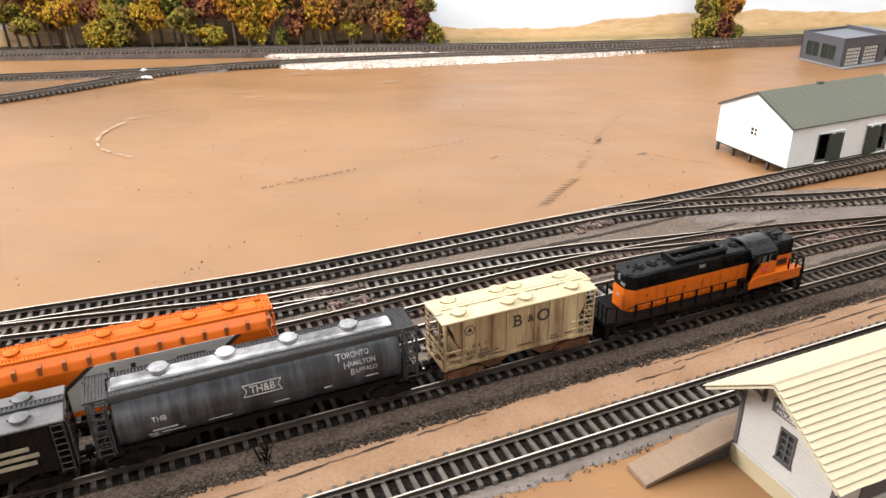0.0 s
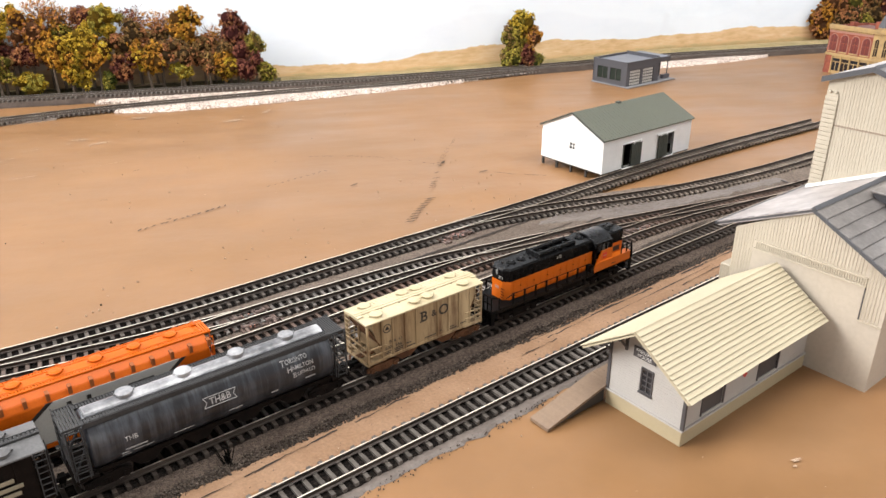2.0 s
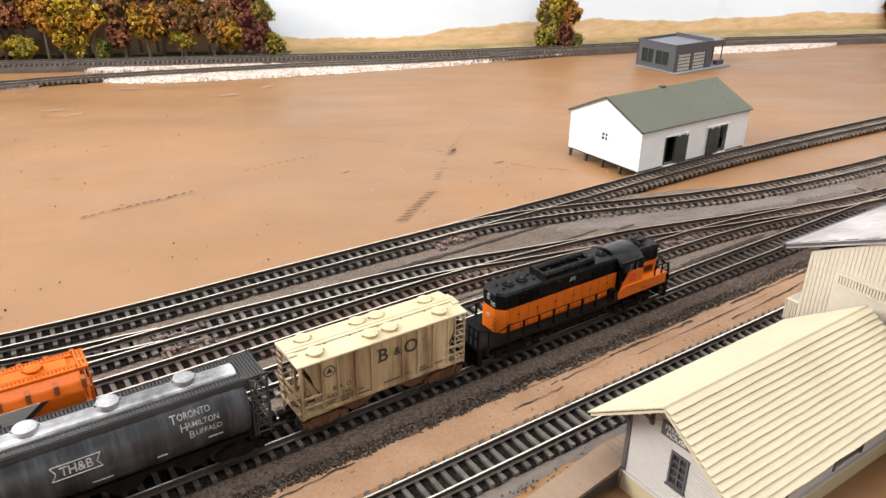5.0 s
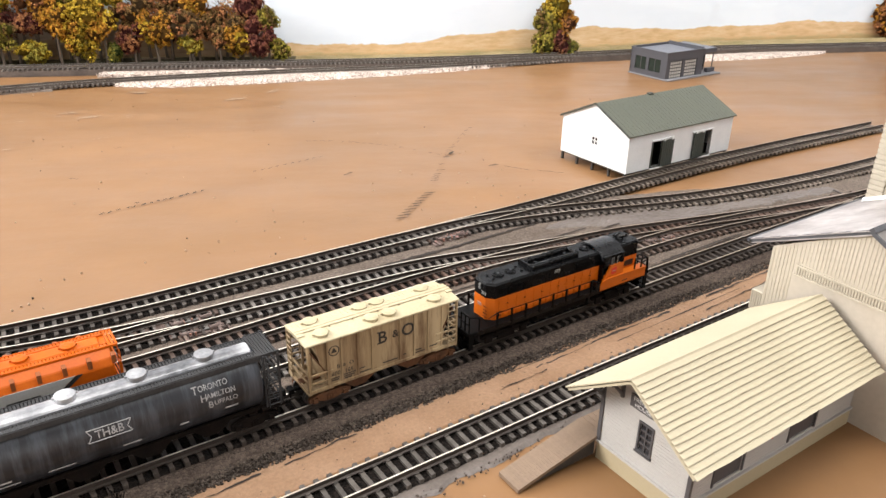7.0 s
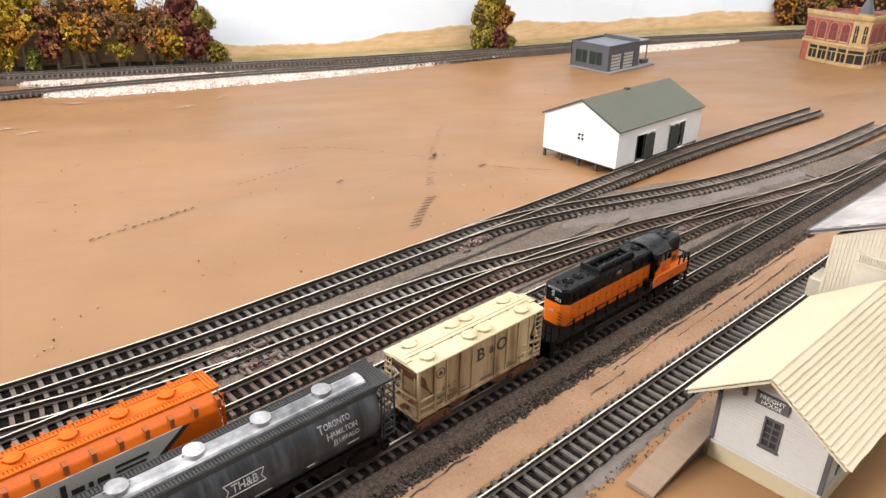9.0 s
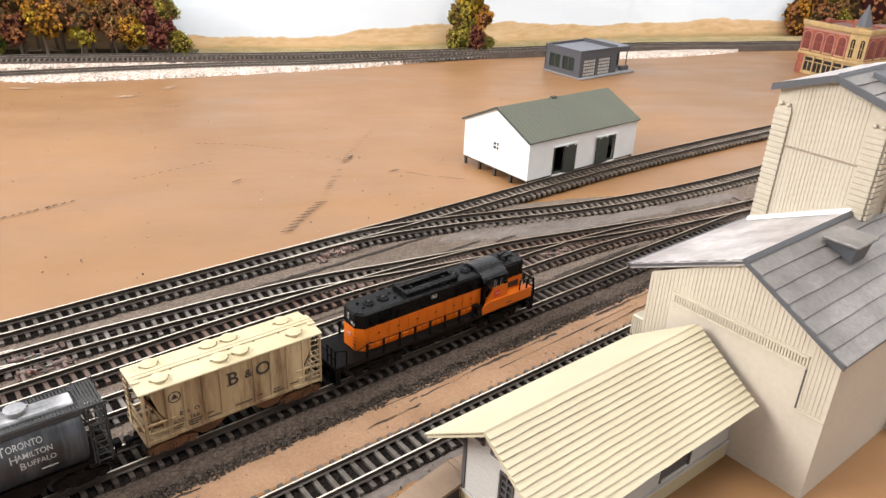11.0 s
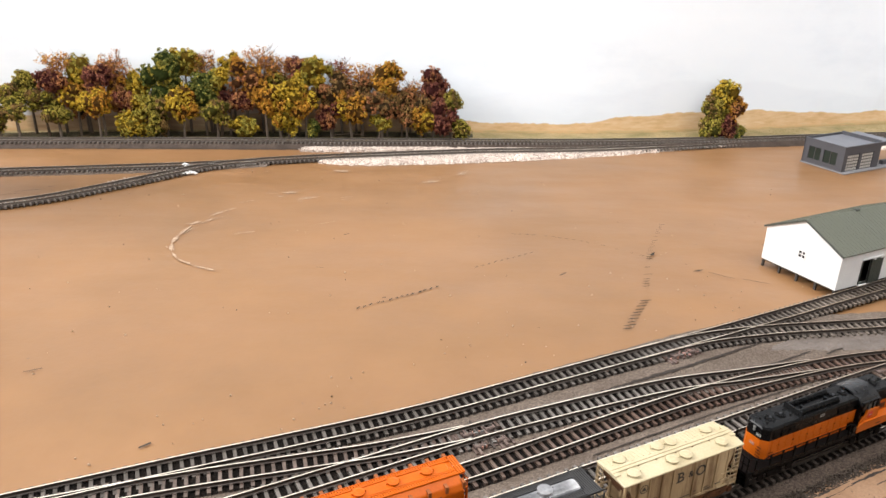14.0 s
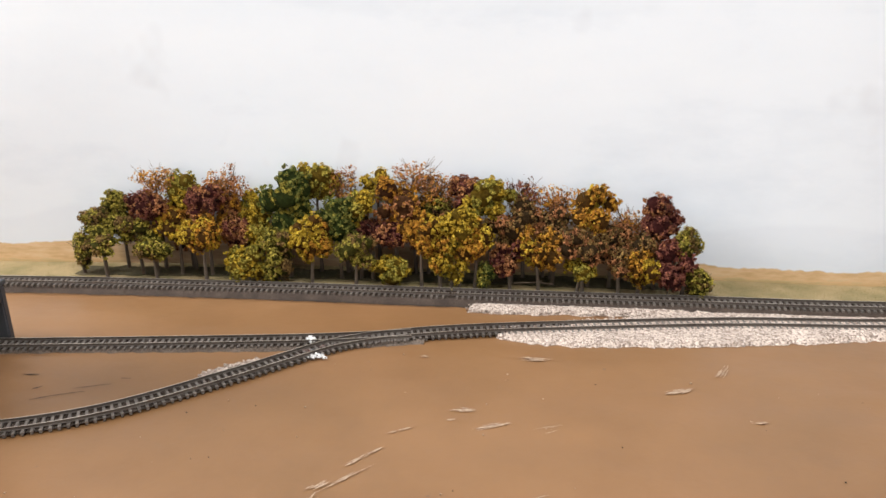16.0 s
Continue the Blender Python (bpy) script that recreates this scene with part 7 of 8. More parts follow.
def elevator():
    t = thing("grain_elevator", pose(-0.282, 0.881, 0, 0, 0, 14.8), "tall tan concrete grain elevator with small dark windows", "grain elevator")
    part("house", boxes((-64.5, 0, 0, 74, -0.5, 170)), CONCRETE_TAN, t, "tan concrete main house")
    part("annex_wall", boxes((-190, -64.5, 4, 74, -0.5, 150)), CONCRETE_TAN, t)
    part("shadow_joint", boxes((-65.4, -64.4, 0.5, 4.2, 0, 150)), ST_TRIM, t)
    part("head_house", boxes((-55.5, -16, -0.3, 66, 170, 209.4)), CONCRETE_TAN, t, "tan concrete head house")
    part("terrace_edge", boxes((-16, 0.8, -0.8, 74.8, 169.4, 171.6), (-66, -55.5, -0.8, 74.8, 171.0, 173.2)), DARK_SLATE, t, "dark terrace coping")
    part("head_coping", soft(boxes((-57, -14.6, -1.8, 67.5, 209.4, 211.4)), 0.3), DARK_SLATE, t, "dark roof coping")
    part("sign_panel", boxes((-16, -15.6, 8.0, 16.5, 184.5, 209.0)), SIGN_GREEN, t, "bright green painted sign panel")
    eye = bmesh.new()
    ring_ = [eye.verts.new((0, 5.2 * math.cos(a) * abs(math.cos(a)) ** 0.3, 8.2 * math.sin(a))) for a in np.linspace(0, 2 * math.pi, 24, endpoint=False)]
    eye.faces.new(ring_)
    bmesh.ops.solidify(eye, geom=list(eye.faces), thickness=0.3)
    part("sign_emblem", finish(eye), WHITE_PAINT, t, "white pointed oval emblem", shift(-15.3, 9.6, 197.5))
    part("emblem_mark", boxes((-15.2, -14.9, 7.6, 11.4, 194.5, 200.5)), MILL_EDGE, t)
    rows = [(-41.5, 200.2), (-23.1, 200.2), (-24.4, 181), (-56.4, 162.2), (-24.8, 162), (-8.2, 162), (-24.4, 142.8), (-24.2, 123.8), (-40.3, 104.6), (-24.1, 104.4), (-24.2, 85.3), (-8.1, 85)]
    for x, z in rows:
        yy = -0.45 if z > 171 else -0.12
        w_ = part("window", boxes((-2.7, 2.7, -0.25, 0.3, -2.9, 2.9)), VOID, t, "", shift(x, yy, z))
        part("muntin", boxes((-0.22, 0.22, -0.4, -0.2, -2.9, 2.9), (-2.7, 2.7, -0.4, -0.2, -0.22, 0.22)), DARK_SASH, w_)
        part("sill", boxes((-3.0, 3.0, -0.6, 0.2, -3.4, -2.9)), CONCRETE_TAN, w_)
    for x, z in ((-56.4, 118.5), (-55.9, 80.5)):
        lv = boxes((-2.9, 2.9, -0.5, 0.2, -5.5, 5.5))
        for k in range(9):
            box(lv, -2.7, 2.7, -0.8, -0.4, -5.2 + 1.2 * k, -4.7 + 1.2 * k)
        part("louvre", lv, MILL_EDGE, t, "grey louvred panel", shift(x, -0.2, z))
    for y, z in ((11.1, 162.2), (36.4, 162), (59, 162), (58.5, 142.4), (58.7, 123.4), (11.4, 123.8), (57.2, 104.4), (10.8, 104.6), (32, 102.6)):
        w_ = part("window", boxes((-0.3, 0.25, -2.7, 2.7, -2.8, 2.8)), VOID, t, "", shift(0.1, y, z))
        part("sill", boxes((-0.2, 0.6, -2.9, 2.9, -3.3, -2.8)), CONCRETE_TAN, w_)
    part("louvre", boxes((-0.2, 0.5, 18, 27, 132.4, 148.3)), MILL_EDGE, t)
    part("door", boxes((-0.2, 0.35, 60, 68, 0.4, 16)), ST_TRIM, t)
    part("drain_pipe", rods([((-33.4, -1.4, 150.5), (-33.4, -1.4, 40)), ((-33.4, -1.4, 150.5), (-33.4, 0.4, 151.5))], 1.1, 10), MILL_EDGE, t, "grey dust-spout pipe")
    for x, y in ((-10.4, 12), (-7.0, 48)):
        tk = bmesh.new()
        rod(tk, (x, y, 180.5), (x, y, 187.2), 6.0, 18)
        rod(tk, (x, y, 187.2), (x, y, 188.4), 6.3, 18, 4.5)
        c = part("dust_collector", tk, GAS_WALL, t, "dark grey roof tank on a trestle")
        legs = [((x + a * 5, y + b * 5, 171.4), (x + a * 4.5, y + b * 4.5, 181)) for a in (-1, 1) for b in (-1, 1)]
        legs += [((x - 5, y + b * 5, 172), (x + 5, y + b * 5, 180.5)) for b in (-1, 1)] + [((x + 5, y + b * 5, 172), (x - 5, y + b * 5, 180.5)) for b in (-1, 1)]
        legs += [((x + a * 5, y - 5, 172), (x + a * 5, y + 5, 180.5)) for a in (-1, 1)]
        part("vent_head", rods([((x, y, 188), (x, y, 190.6)), ((x - 2.4, y, 190.6), (x + 2.4, y, 191.4)), ((x, y - 2.2, 190.6), (x, y + 2.2, 191.2))], 0.8, 6), GAS_WALL, c)
        part("gooseneck", rods([((x + 6.6, y, 172), (x + 6.6, y, 188.6)), ((x + 6.6, y, 188.6), (x + 5.6, y, 190.2)), ((x + 5.6, y, 190.2), (x + 3.4, y, 190.2))], 0.7, 8), GAS_WALL, c)
        for leg in legs:
            part("trestle_leg", rods([leg], 0.6, 6), GAS_WALL, c)
    # lean-to shed at the foot
    part("shed_wall", boxes((-68, 3, -38, -0.1, -0.4, 37)), GAS_WALL, t, "grey lean-to shed wall")
    part("shed_roof", slab([(-70, -41, 37.6), (7, -41, 37.6), (2, 0, 47.5), (-66, 0, 47.5)], 1.0), DARK_SLATE, t, "slate grey lean-to roof")
    return t


elevator()


def dock_house():
    t = thing("freight_house", pose(-0.2141, 0.7446, 0, 0, 0, 11.0), "brick freight house with a curved slate roof on a concrete dock", "freight house")
    dock = boxes((-170, -2, 0, 103, -0.4, 10.6))
    part("dock", soft(dock, 0.8), DOCK, t, "sandy concrete loading dock")
    part("wall", boxes((-165, -14, 13, 98, 10.6, 21.5)), BRICK_DARK, t, "dark brick wall")
    k = 0
    for x in range(-150, -20, 26):
        part("freight_door", boxes((x, x + 15, 12.4, 13.2, 10.8, 20.4)), WH_DOOR if k % 2 else MAROON_PLAIN, t)
        k += 1
    part("canopy", slab([(-172, 2.5, 22.2), (-4, 2.5, 22.2), (-14, 20, 27), (-172, 20, 27)], 1.0), DARK_SLATE, t, "slate canopy roof")
    part("canopy", slab([(-4, 2.5, 22.2), (-4, 104, 22.2), (-14, 94, 27), (-14, 20, 27)], 1.0), DARK_SLATE, t)
    part("fascia", boxes((-172, -4, 2.2, 2.9, 20.4, 22.2), (-4.6, -3.9, 2.5, 104, 20.4, 22.2)), DARK_SLATE, t)
    part("clerestory", boxes((-170, -20, 20, 92, 24, 31)), MAROON_PLAIN, t, "maroon clerestory wall")
    arc = [(14 + 84 * u, 30.2 + 15 * (1 - abs(2 * u - 1) ** 1.35)) for u in np.linspace(0, 1, 17)]
    arc2 = [(y, z - 1.0) for y, z in arc[::-1]]
    part("curved_roof", finish(extrude_x(arc + arc2, -172, -12)), DARK_SLATE, t, "curved slate-grey roof")
    end = [(16 + 80 * u, 29.4 + 14.4 * (1 - abs(2 * u - 1) ** 1.35)) for u in np.linspace(0, 1, 17)]
    part("roof_gable", finish(extrude_x(end, -20.5, -19.5)), MAROON_PLAIN, t, "maroon curved gable end")
    seams = bmesh.new()
    y, z = arc[4]
    box(seams, -172, -12, y - 0.3, y + 0.3, z - 0.2, z + 0.12)
    part("roof_seam", seams, DARK_SLATE, t)
    return t


dock_house()


def blue_shed():
    t = thing("blue_shed", pose(-0.1966, 0.6684, 0, 0, 0, 14.6), "pale-blue shed with white trim and a white roof", "shed")
    D, W, H = 118.0, 84.0, 38.5
    part("wall", wall_with_holes(D, H, 1.4, [(21.0, 34.0, 0.4, 20.0)]), BLUE_WALL, t, "pale blue side wall", shift(0, -D, 0, 90))
    part("wall", boxes((-W, -1.4, -1.4, 0, -0.4, H), (-W, -1.4, -D, -D + 1.4, -0.4, H), (-W, -W + 1.4, -D + 1.4, -1.4, -0.4, H)), BLUE_WALL, t)
    part("door", boxes((-0.3, 0.35, -34.4, -18.0, 0.2, 21.5)), WHITE_PAINT, t, "plain white door")
    for y in (0.0, -D):
        part("corner_trim", boxes((-1.2, 0.5, y - (1.6 if y == 0 else -0.3), y + (0.3 if y == 0 else 1.6), -0.3, H)), WHITE_PAINT, t)
    for x0, x1, z0, z1 in ((2.4, -W / 2, H, H + 12), (-W - 2.4, -W / 2, H, H + 12)):
        pts = [(x0, -D - 4, z0), (x0, 4, z0), (x1, 4, z1), (x1, -D - 4, z1)]
        part("roof_slope", slab(pts if x0 > 0 else pts[::-1], 1.2), WHITE_PAINT, t, "white roof slope")
    for y in (-1.4, -D):
        bm = bmesh.new()
        tri = [(0, H), (-W, H), (-W / 2, H + 11.4)]
        a, b = [bm.verts.new((x, y, z)) for x, z in tri], [bm.verts.new((x, y + 1.4, z)) for x, z in tri]
        bm.faces.new(a)
        bm.faces.new(b[::-1])
        for i in range(3):
            bm.faces.new((a[i], b[i], b[(i + 1) % 3], a[(i + 1) % 3]))
        part("gable", finish(bm), BLUE_WALL, t)
    return t


blue_shed()


def portal():
    t = thing("bridge_portal", pose(-0.3045, 0.9585, 0, 0, 0, 11.5), "dark grey stone bridge portal over the spur track", "portal")
    part("pier", soft(boxes((-40, 0, -1.5, 3.2, -0.4, 40)), 0.4), DARK_SLATE, t)
    part("pier", soft(boxes((-40, 0, 22, 27, -0.4, 40)), 0.4), DARK_SLATE, t)
    part("lintel", soft(boxes((-40, 0, 3.2, 22, 33, 40)), 0.4), DARK_SLATE, t)
    part("coping", soft(boxes((-41, 1.5, -3, 28.5, 40, 43.5)), 0.5), DARK_SLATE, t)
    pil = boxes((-0.1, 0.8, -1.2, 1.0, 0, 38), (-0.1, 0.8, 22.4, 26.4, 0, 38))
    part("pilaster", pil, GAS_WALL, t)
    arch = bmesh.new()
    for k in range(9):
        a0, a1 = math.pi * k / 9, math.pi * (k + 1) / 9
        q = [(0.0, 12.6 - 9.4 * math.cos(a), 25 + 7.6 * math.sin(a)) for a in (a0, a1)]
        arch.faces.new([arch.verts.new(v) for v in (q[0], q[1], (0.0, q[1][1], 33.5), (0.0, q[0][1], 33.5))])
    bmesh.ops.solidify(arch, geom=list(arch.faces), thickness=1.5)
    part("arch", arch, DARK_SLATE, t)
    return t


portal()


def stake_truck():
    t = thing("stake_truck", pose(-0.1965, 0.7642, 0, 0, 0, 7) @ Matrix.Scale(0.90, 4), "red stake-bed truck with yellow wooden sides, parked", "truck")
    part("chassis", boxes((-15, 14, -3.4, 3.4, 2.0, 3.4)), BLACK_TRIM, t)
    hood = bmesh.new()
    extrude_x([(-5.5, 2.6), (-5.5, 7.2), (-4.2, 8.1), (4.2, 8.1), (5.5, 7.2), (5.5, 2.6)], 4.4, 15.0, hood)
    part("hood", soft(hood, 0.5, 2), TRUCK_RED, t, "red rounded hood")
    cab = extrude_y_profile([(-1.2, 3.0), (-1.2, 11.0), (-0.2, 12.3), (2.9, 12.3), (4.9, 8.0), (4.9, 3.0)], -5.5, 5.5)
    part("cab", soft(finish(cab), 0.5, 2), TRUCK_RED, t, "red cab")
    part("windscreen", finish(extrude_y_profile([(3.2, 11.5), (4.6, 8.5), (4.95, 8.5), (3.5, 11.6)], -4.6, 4.6)), GLASS_DARK, t)
    part("side_window", boxes((-0.2, 2.8, -5.65, -5.45, 8.6, 11.3), (-0.2, 2.8, 5.45, 5.65, 8.6, 11.3)), GLASS_DARK, t)
    part("bed_floor", boxes((-16, -1.6, -6.2, 6.2, 3.6, 4.6)), STAKE_WOOD, t)
    for y in (-6.2, 5.6):
        for z in (5.4, 7.6, 9.8, 12.0):
            part("side_board", boxes((-16, -1.8, y, y + 0.6, z, z + 1.3)), STAKE_WOOD, t)
        for x in (-15.6, -11, -6.5, -2.4):
            part("stake", boxes((x, x + 0.8, y - 0.25, y + 0.85, 4.2, 13.6)), STAKE_WOOD, t)
    for x in (-16.2, -2.2):
        for z in (5.4, 7.6, 9.8, 12.0):
            part("end_board", boxes((x, x + 0.6, -5.6, 5.6, z, z + 1.3)), STAKE_WOOD, t)
    for x in (-9.5, 10.5):
        for y in (-5.0, 5.0):
            w = bmesh.new()
            rod(w, (x, y - 0.9, 2.3), (x, y + 0.9, 2.3), 2.3, 18)
            wheel = part("wheel", w, TYRE, t)
            h_ = bmesh.new()
            rod(h_, (x, y - 1.0, 2.3), (x, y + 1.0, 2.3), 1.2, 14)
            part("hub", h_, WHITE_PAINT, wheel, "white hub")
    part("bumper", soft(boxes((14.6, 15.6, -5.8, 5.8, 2.2, 3.6)), 0.3), CHROME, t)
    part("grille", boxes((14.9, 15.2, -4.4, 4.4, 3.8, 6.8)), CHROME, t)
    for y in (-4.6, 4.6):
        b = bmesh.new()
        rod(b, (14.6, y, 5.6), (15.5, y, 5.6), 0.9, 12)
        part("headlight", b, CHROME, t)
    return t


stake_truck()


# ---- trees along the backdrop (millimetres) ----
def foliage(kind, cx, cy, cz, rx, ry, rz, count, leaf, rnd_, hollow):
    """Many small bent leaves in tufts over a lumpy crown."""
    lumps = []
    for _ in range(16):
        a, b = rnd_.uniform(0, 2 * math.pi), rnd_.uniform(-1, 1)
        s = math.sqrt(1 - b * b)
        k = rnd_.uniform(0.30, 0.68)
        lumps.append((Vector((math.cos(a) * s * rx * k, math.sin(a) * s * ry * k, b * rz * k)), rnd_.uniform(0.26, 0.44)))
    mixed = [rnd_.random() < 0.34 for _ in lumps]
    tufts = []
    for which, (c, r) in enumerate(lumps):
        for _ in range(20):
            d = Vector((rnd_.gauss(0, 1), rnd_.gauss(0, 1) - 0.3, rnd_.gauss(0, 1) + 0.25)).normalized()
            tufts.append((c + Vector((d.x * rx, d.y * ry, d.z * rz)) * r * rnd_.uniform(0.72, 1.02), d, which))
    verts, faces, tint = [], [], []
    for _ in range(count):
        c, d0, which = tufts[rnd_.randrange(len(tufts))]
        tint.append(1 if mixed[which] or rnd_.random() < 0.10 else 0)
        d = (d0 * 0.8 + Vector((rnd_.gauss(0, 0.6), rnd_.gauss(0, 0.6), rnd_.gauss(0, 0.6)))).normalized()
        p = Vector((cx, cy, cz)) + c + d * (3.6 if hollow else 2.3) * rnd_.random() ** 0.5
        n = (d + Vector((rnd_.gauss(0, 0.4), rnd_.gauss(0, 0.4), rnd_.gauss(0.2, 0.4)))).normalized()
        t1 = n.orthogonal().normalized()
        t1 = Matrix.Rotation(rnd_.uniform(0, 6.3), 3, n) @ t1
        t2 = n.cross(t1)
        s = leaf * rnd_.uniform(0.55, 1.25)
        i = len(verts)
        for u, v, w in ((-1, 0, 0), (0, -0.7, 0.35), (1, 0, 0), (0, 0.7, 0.35)):
            q = p + t1 * (u * s) + t2 * (v * s) + n * (w * s)
            verts.append((q.x * MM, q.y * MM, max(q.z, 0.3) * MM))
        faces.append((i, i + 1, i + 2, i + 3))
    me = bpy.data.meshes.new("crown")
    me.from_pydata(verts, [], faces)
    me.materials.append(LEAF["rust" if hollow and kind == "brown" else kind])
    me.materials.append(LEAF["amber" if hollow else SECOND[kind]])
    me.polygons.foreach_set("material_index", tint)
    return me, lumps


LABELS = {"gold": "model tree with golden-yellow autumn foliage", "olive": "model tree with olive-green clump foliage", "green": "model tree with dark green clump foliage", "amber": "model tree with amber-orange autumn foliage", "rust": "model tree with rusty orange-brown foliage", "maroon": "model tree with dark maroon foliage", "brown": "model tree with dull brown foliage"}
SECOND = {"gold": "olive", "olive": "brown", "green": "olive", "amber": "gold", "rust": "amber", "maroon": "rust", "brown": "rust"}
TREE_COUNT = [0]


def tree(kind, x, y, z, rx, rz, airy=False):
    """One model tree by its crown: colour, place and half sizes; airy ones are bare twigs with scattered leaves."""
    TREE_COUNT[0] += 1
    r_ = random.Random(1000 + TREE_COUNT[0])
    bush = z < rz * 1.45
    t = thing("bush" if bush else "tree", shift(x, y, 0), (LABELS[kind].replace("tree", "bush") if bush else LABELS[kind]) + (", sparse twigs" if airy else ", against the backdrop"), "bush" if bush else "tree", "autumn wood")
    ry = min(rx * 0.95, 13.0)
    rx, rz = rx * 1.26, rz * 1.26
    bm = bmesh.new()
    lean = r_.uniform(-2.5, 2.5)
    pts = [Vector((lean, 1, 2.2)), Vector((lean * 0.6, 0.6, z * 0.35)), Vector((0, 0, z * 0.75)), Vector((0, 0, z + rz * 0.3))]
    pts[0].z = 1.0
    rad = [1.7, 1.35, 1.0, 0.4] if not bush else [0.7, 0.6, 0.5, 0.3]
    for a, b, r0, r1 in zip(pts, pts[1:], rad, rad[1:]):
        rod(bm, a, b, r0, 7, r1)
    for k in range(9 if airy else 5):
        a = pts[2].lerp(pts[3], r_.random())
        ang = r_.uniform(0, 6.3)
        b = Vector((math.cos(ang) * rx * 0.7, math.sin(ang) * ry * 0.6, z + r_.uniform(-0.3, 0.8) * rz))
        rod(bm, a, b, 0.4, 5, 0.14)
        if airy:
            for _ in range(3):
                c = b + Vector((r_.uniform(-1, 1) * rx * 0.3, r_.uniform(-1, 1) * 3, r_.uniform(0, 1) * rz * 0.4))
                rod(bm, a.lerp(b, 0.7), c, 0.2, 4, 0.1)
    part("trunk", bm, BARK, t)
    area = rx * rz
    count = int(area * (2.8 if airy else 15.0)) + 60
    me, lumps = foliage(kind, 0, 0, z, rx, ry, rz, count, 1.1 if airy else 0.95, r_, airy)
    crown = new("crown", me)
    crown.parent = t
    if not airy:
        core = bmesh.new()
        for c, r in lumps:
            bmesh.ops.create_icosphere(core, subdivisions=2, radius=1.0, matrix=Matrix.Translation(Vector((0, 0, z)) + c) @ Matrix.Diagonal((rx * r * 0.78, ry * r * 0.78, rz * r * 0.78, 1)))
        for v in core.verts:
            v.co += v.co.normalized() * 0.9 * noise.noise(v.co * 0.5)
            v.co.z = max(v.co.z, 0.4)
        part("inner_mass", core, CORE[kind], t, "inner foam, crown shade put into its colour")
    return t


# the wood behind the rear main line
tree("olive", -331, 1093, 26, 11, 14)
tree("olive", -311, 1095, 48, 16, 11)
tree("olive", -304, 1085, 34, 15, 10)
tree("olive", -300, 1110, 56, 16, 16)
tree("maroon", -269, 1101, 63, 15, 15)
tree("rust", -268, 1114, 78, 18, 11, True)
tree("olive", -282, 1099, 41, 18, 12)
tree("olive", -264, 1091, 28, 16, 11)
tree("amber", -247, 1104, 49, 20, 14)
tree("gold", -244, 1117, 66, 15, 18)
tree("amber", -223, 1096, 43, 18, 17)
tree("maroon", -223, 1107, 65, 15, 15)
tree("rust", -209, 1122, 73, 17, 19, True)
tree("rust", -211, 1121, 50, 11, 21)
tree("maroon", -199, 1110, 42, 15, 12)
tree("gold", -191, 1124, 56, 15, 24)
tree("gold", -188, 1100, 20, 16, 18)
tree("olive", -164, 1102, 25, 16, 22)
tree("gold", -179, 1112, 38, 15, 13)
tree("green", -157, 1114, 64, 24, 24)
tree("gold", -138, 1129, 79, 20, 15)
tree("amber", -136, 1105, 40, 17, 21)
tree("green", -117, 1117, 56, 20, 17)
tree("rust", -117, 1130, 77, 14, 13, True)
tree("olive", -101, 1108, 34, 15, 14)
tree("maroon", -90, 1120, 44, 14, 14)
tree("gold", -99, 1119, 63, 14, 15)
tree("gold", -89, 1133, 78, 13, 12)
tree("rust", -72, 1122, 64, 21, 19)
tree("maroon", -73, 1121, 44, 13, 10)
tree("rust", -61, 1136, 83, 22, 13, True)
tree("amber", -50, 1112, 46, 17, 19)
tree("gold", -74, 1110, 16, 17, 12)
tree("olive", -43, 1137, 57, 14, 15)
tree("amber", -37, 1114, 36, 14, 16)
tree("rust", -39, 1137, 74, 14, 14, True)
tree("maroon", -20, 1139, 72, 15, 15)
tree("gold", 2, 1128, 73, 19, 17)
tree("gold", -22, 1115, 52, 18, 18)
tree("amber", -8, 1116, 44, 15, 18)
tree("gold", -27, 1115, 22, 13, 14)
tree("brown", 19, 1129, 53, 19, 19)
tree("maroon", 24, 1142, 73, 14, 13, True)
tree("maroon", 17, 1118, 28, 13, 15)
tree("amber", 38, 1119, 39, 16, 17)
tree("brown", 48, 1144, 68, 18, 14, True)
tree("brown", 52, 1131, 52, 15, 13)
tree("amber", 78, 1132, 65, 17, 19)
tree("brown", 71, 1121, 43, 18, 15)
tree("brown", 94, 1133, 42, 18, 16)
tree("gold", 71, 1121, 23, 11, 9)
tree("brown", 107, 1147, 52, 14, 11, True)
tree("brown", 99, 1122, 28, 10, 13)
tree("amber", 116, 1123, 26, 13, 15)
tree("maroon", 129, 1135, 61, 15, 18)
tree("maroon", 138, 1124, 29, 15, 21)
tree("brown", 118, 1134, 40, 13, 13)
tree("olive", 148, 1125, 47, 10, 13)
tree("olive", 157, 1125, 15, 11, 11)
tree("green", -1, 1117, 15, 7, 10)
tree("brown", -248, 1121, 42, 20, 22)
tree("brown", -196, 1127, 34, 20, 22)
tree("brown", -112, 1133, 46, 18, 20)
tree("brown", -49, 1138, 46, 19, 22)
tree("brown", 40, 1146, 32, 15, 13)
tree("brown", 100, 1150, 27, 14, 12)
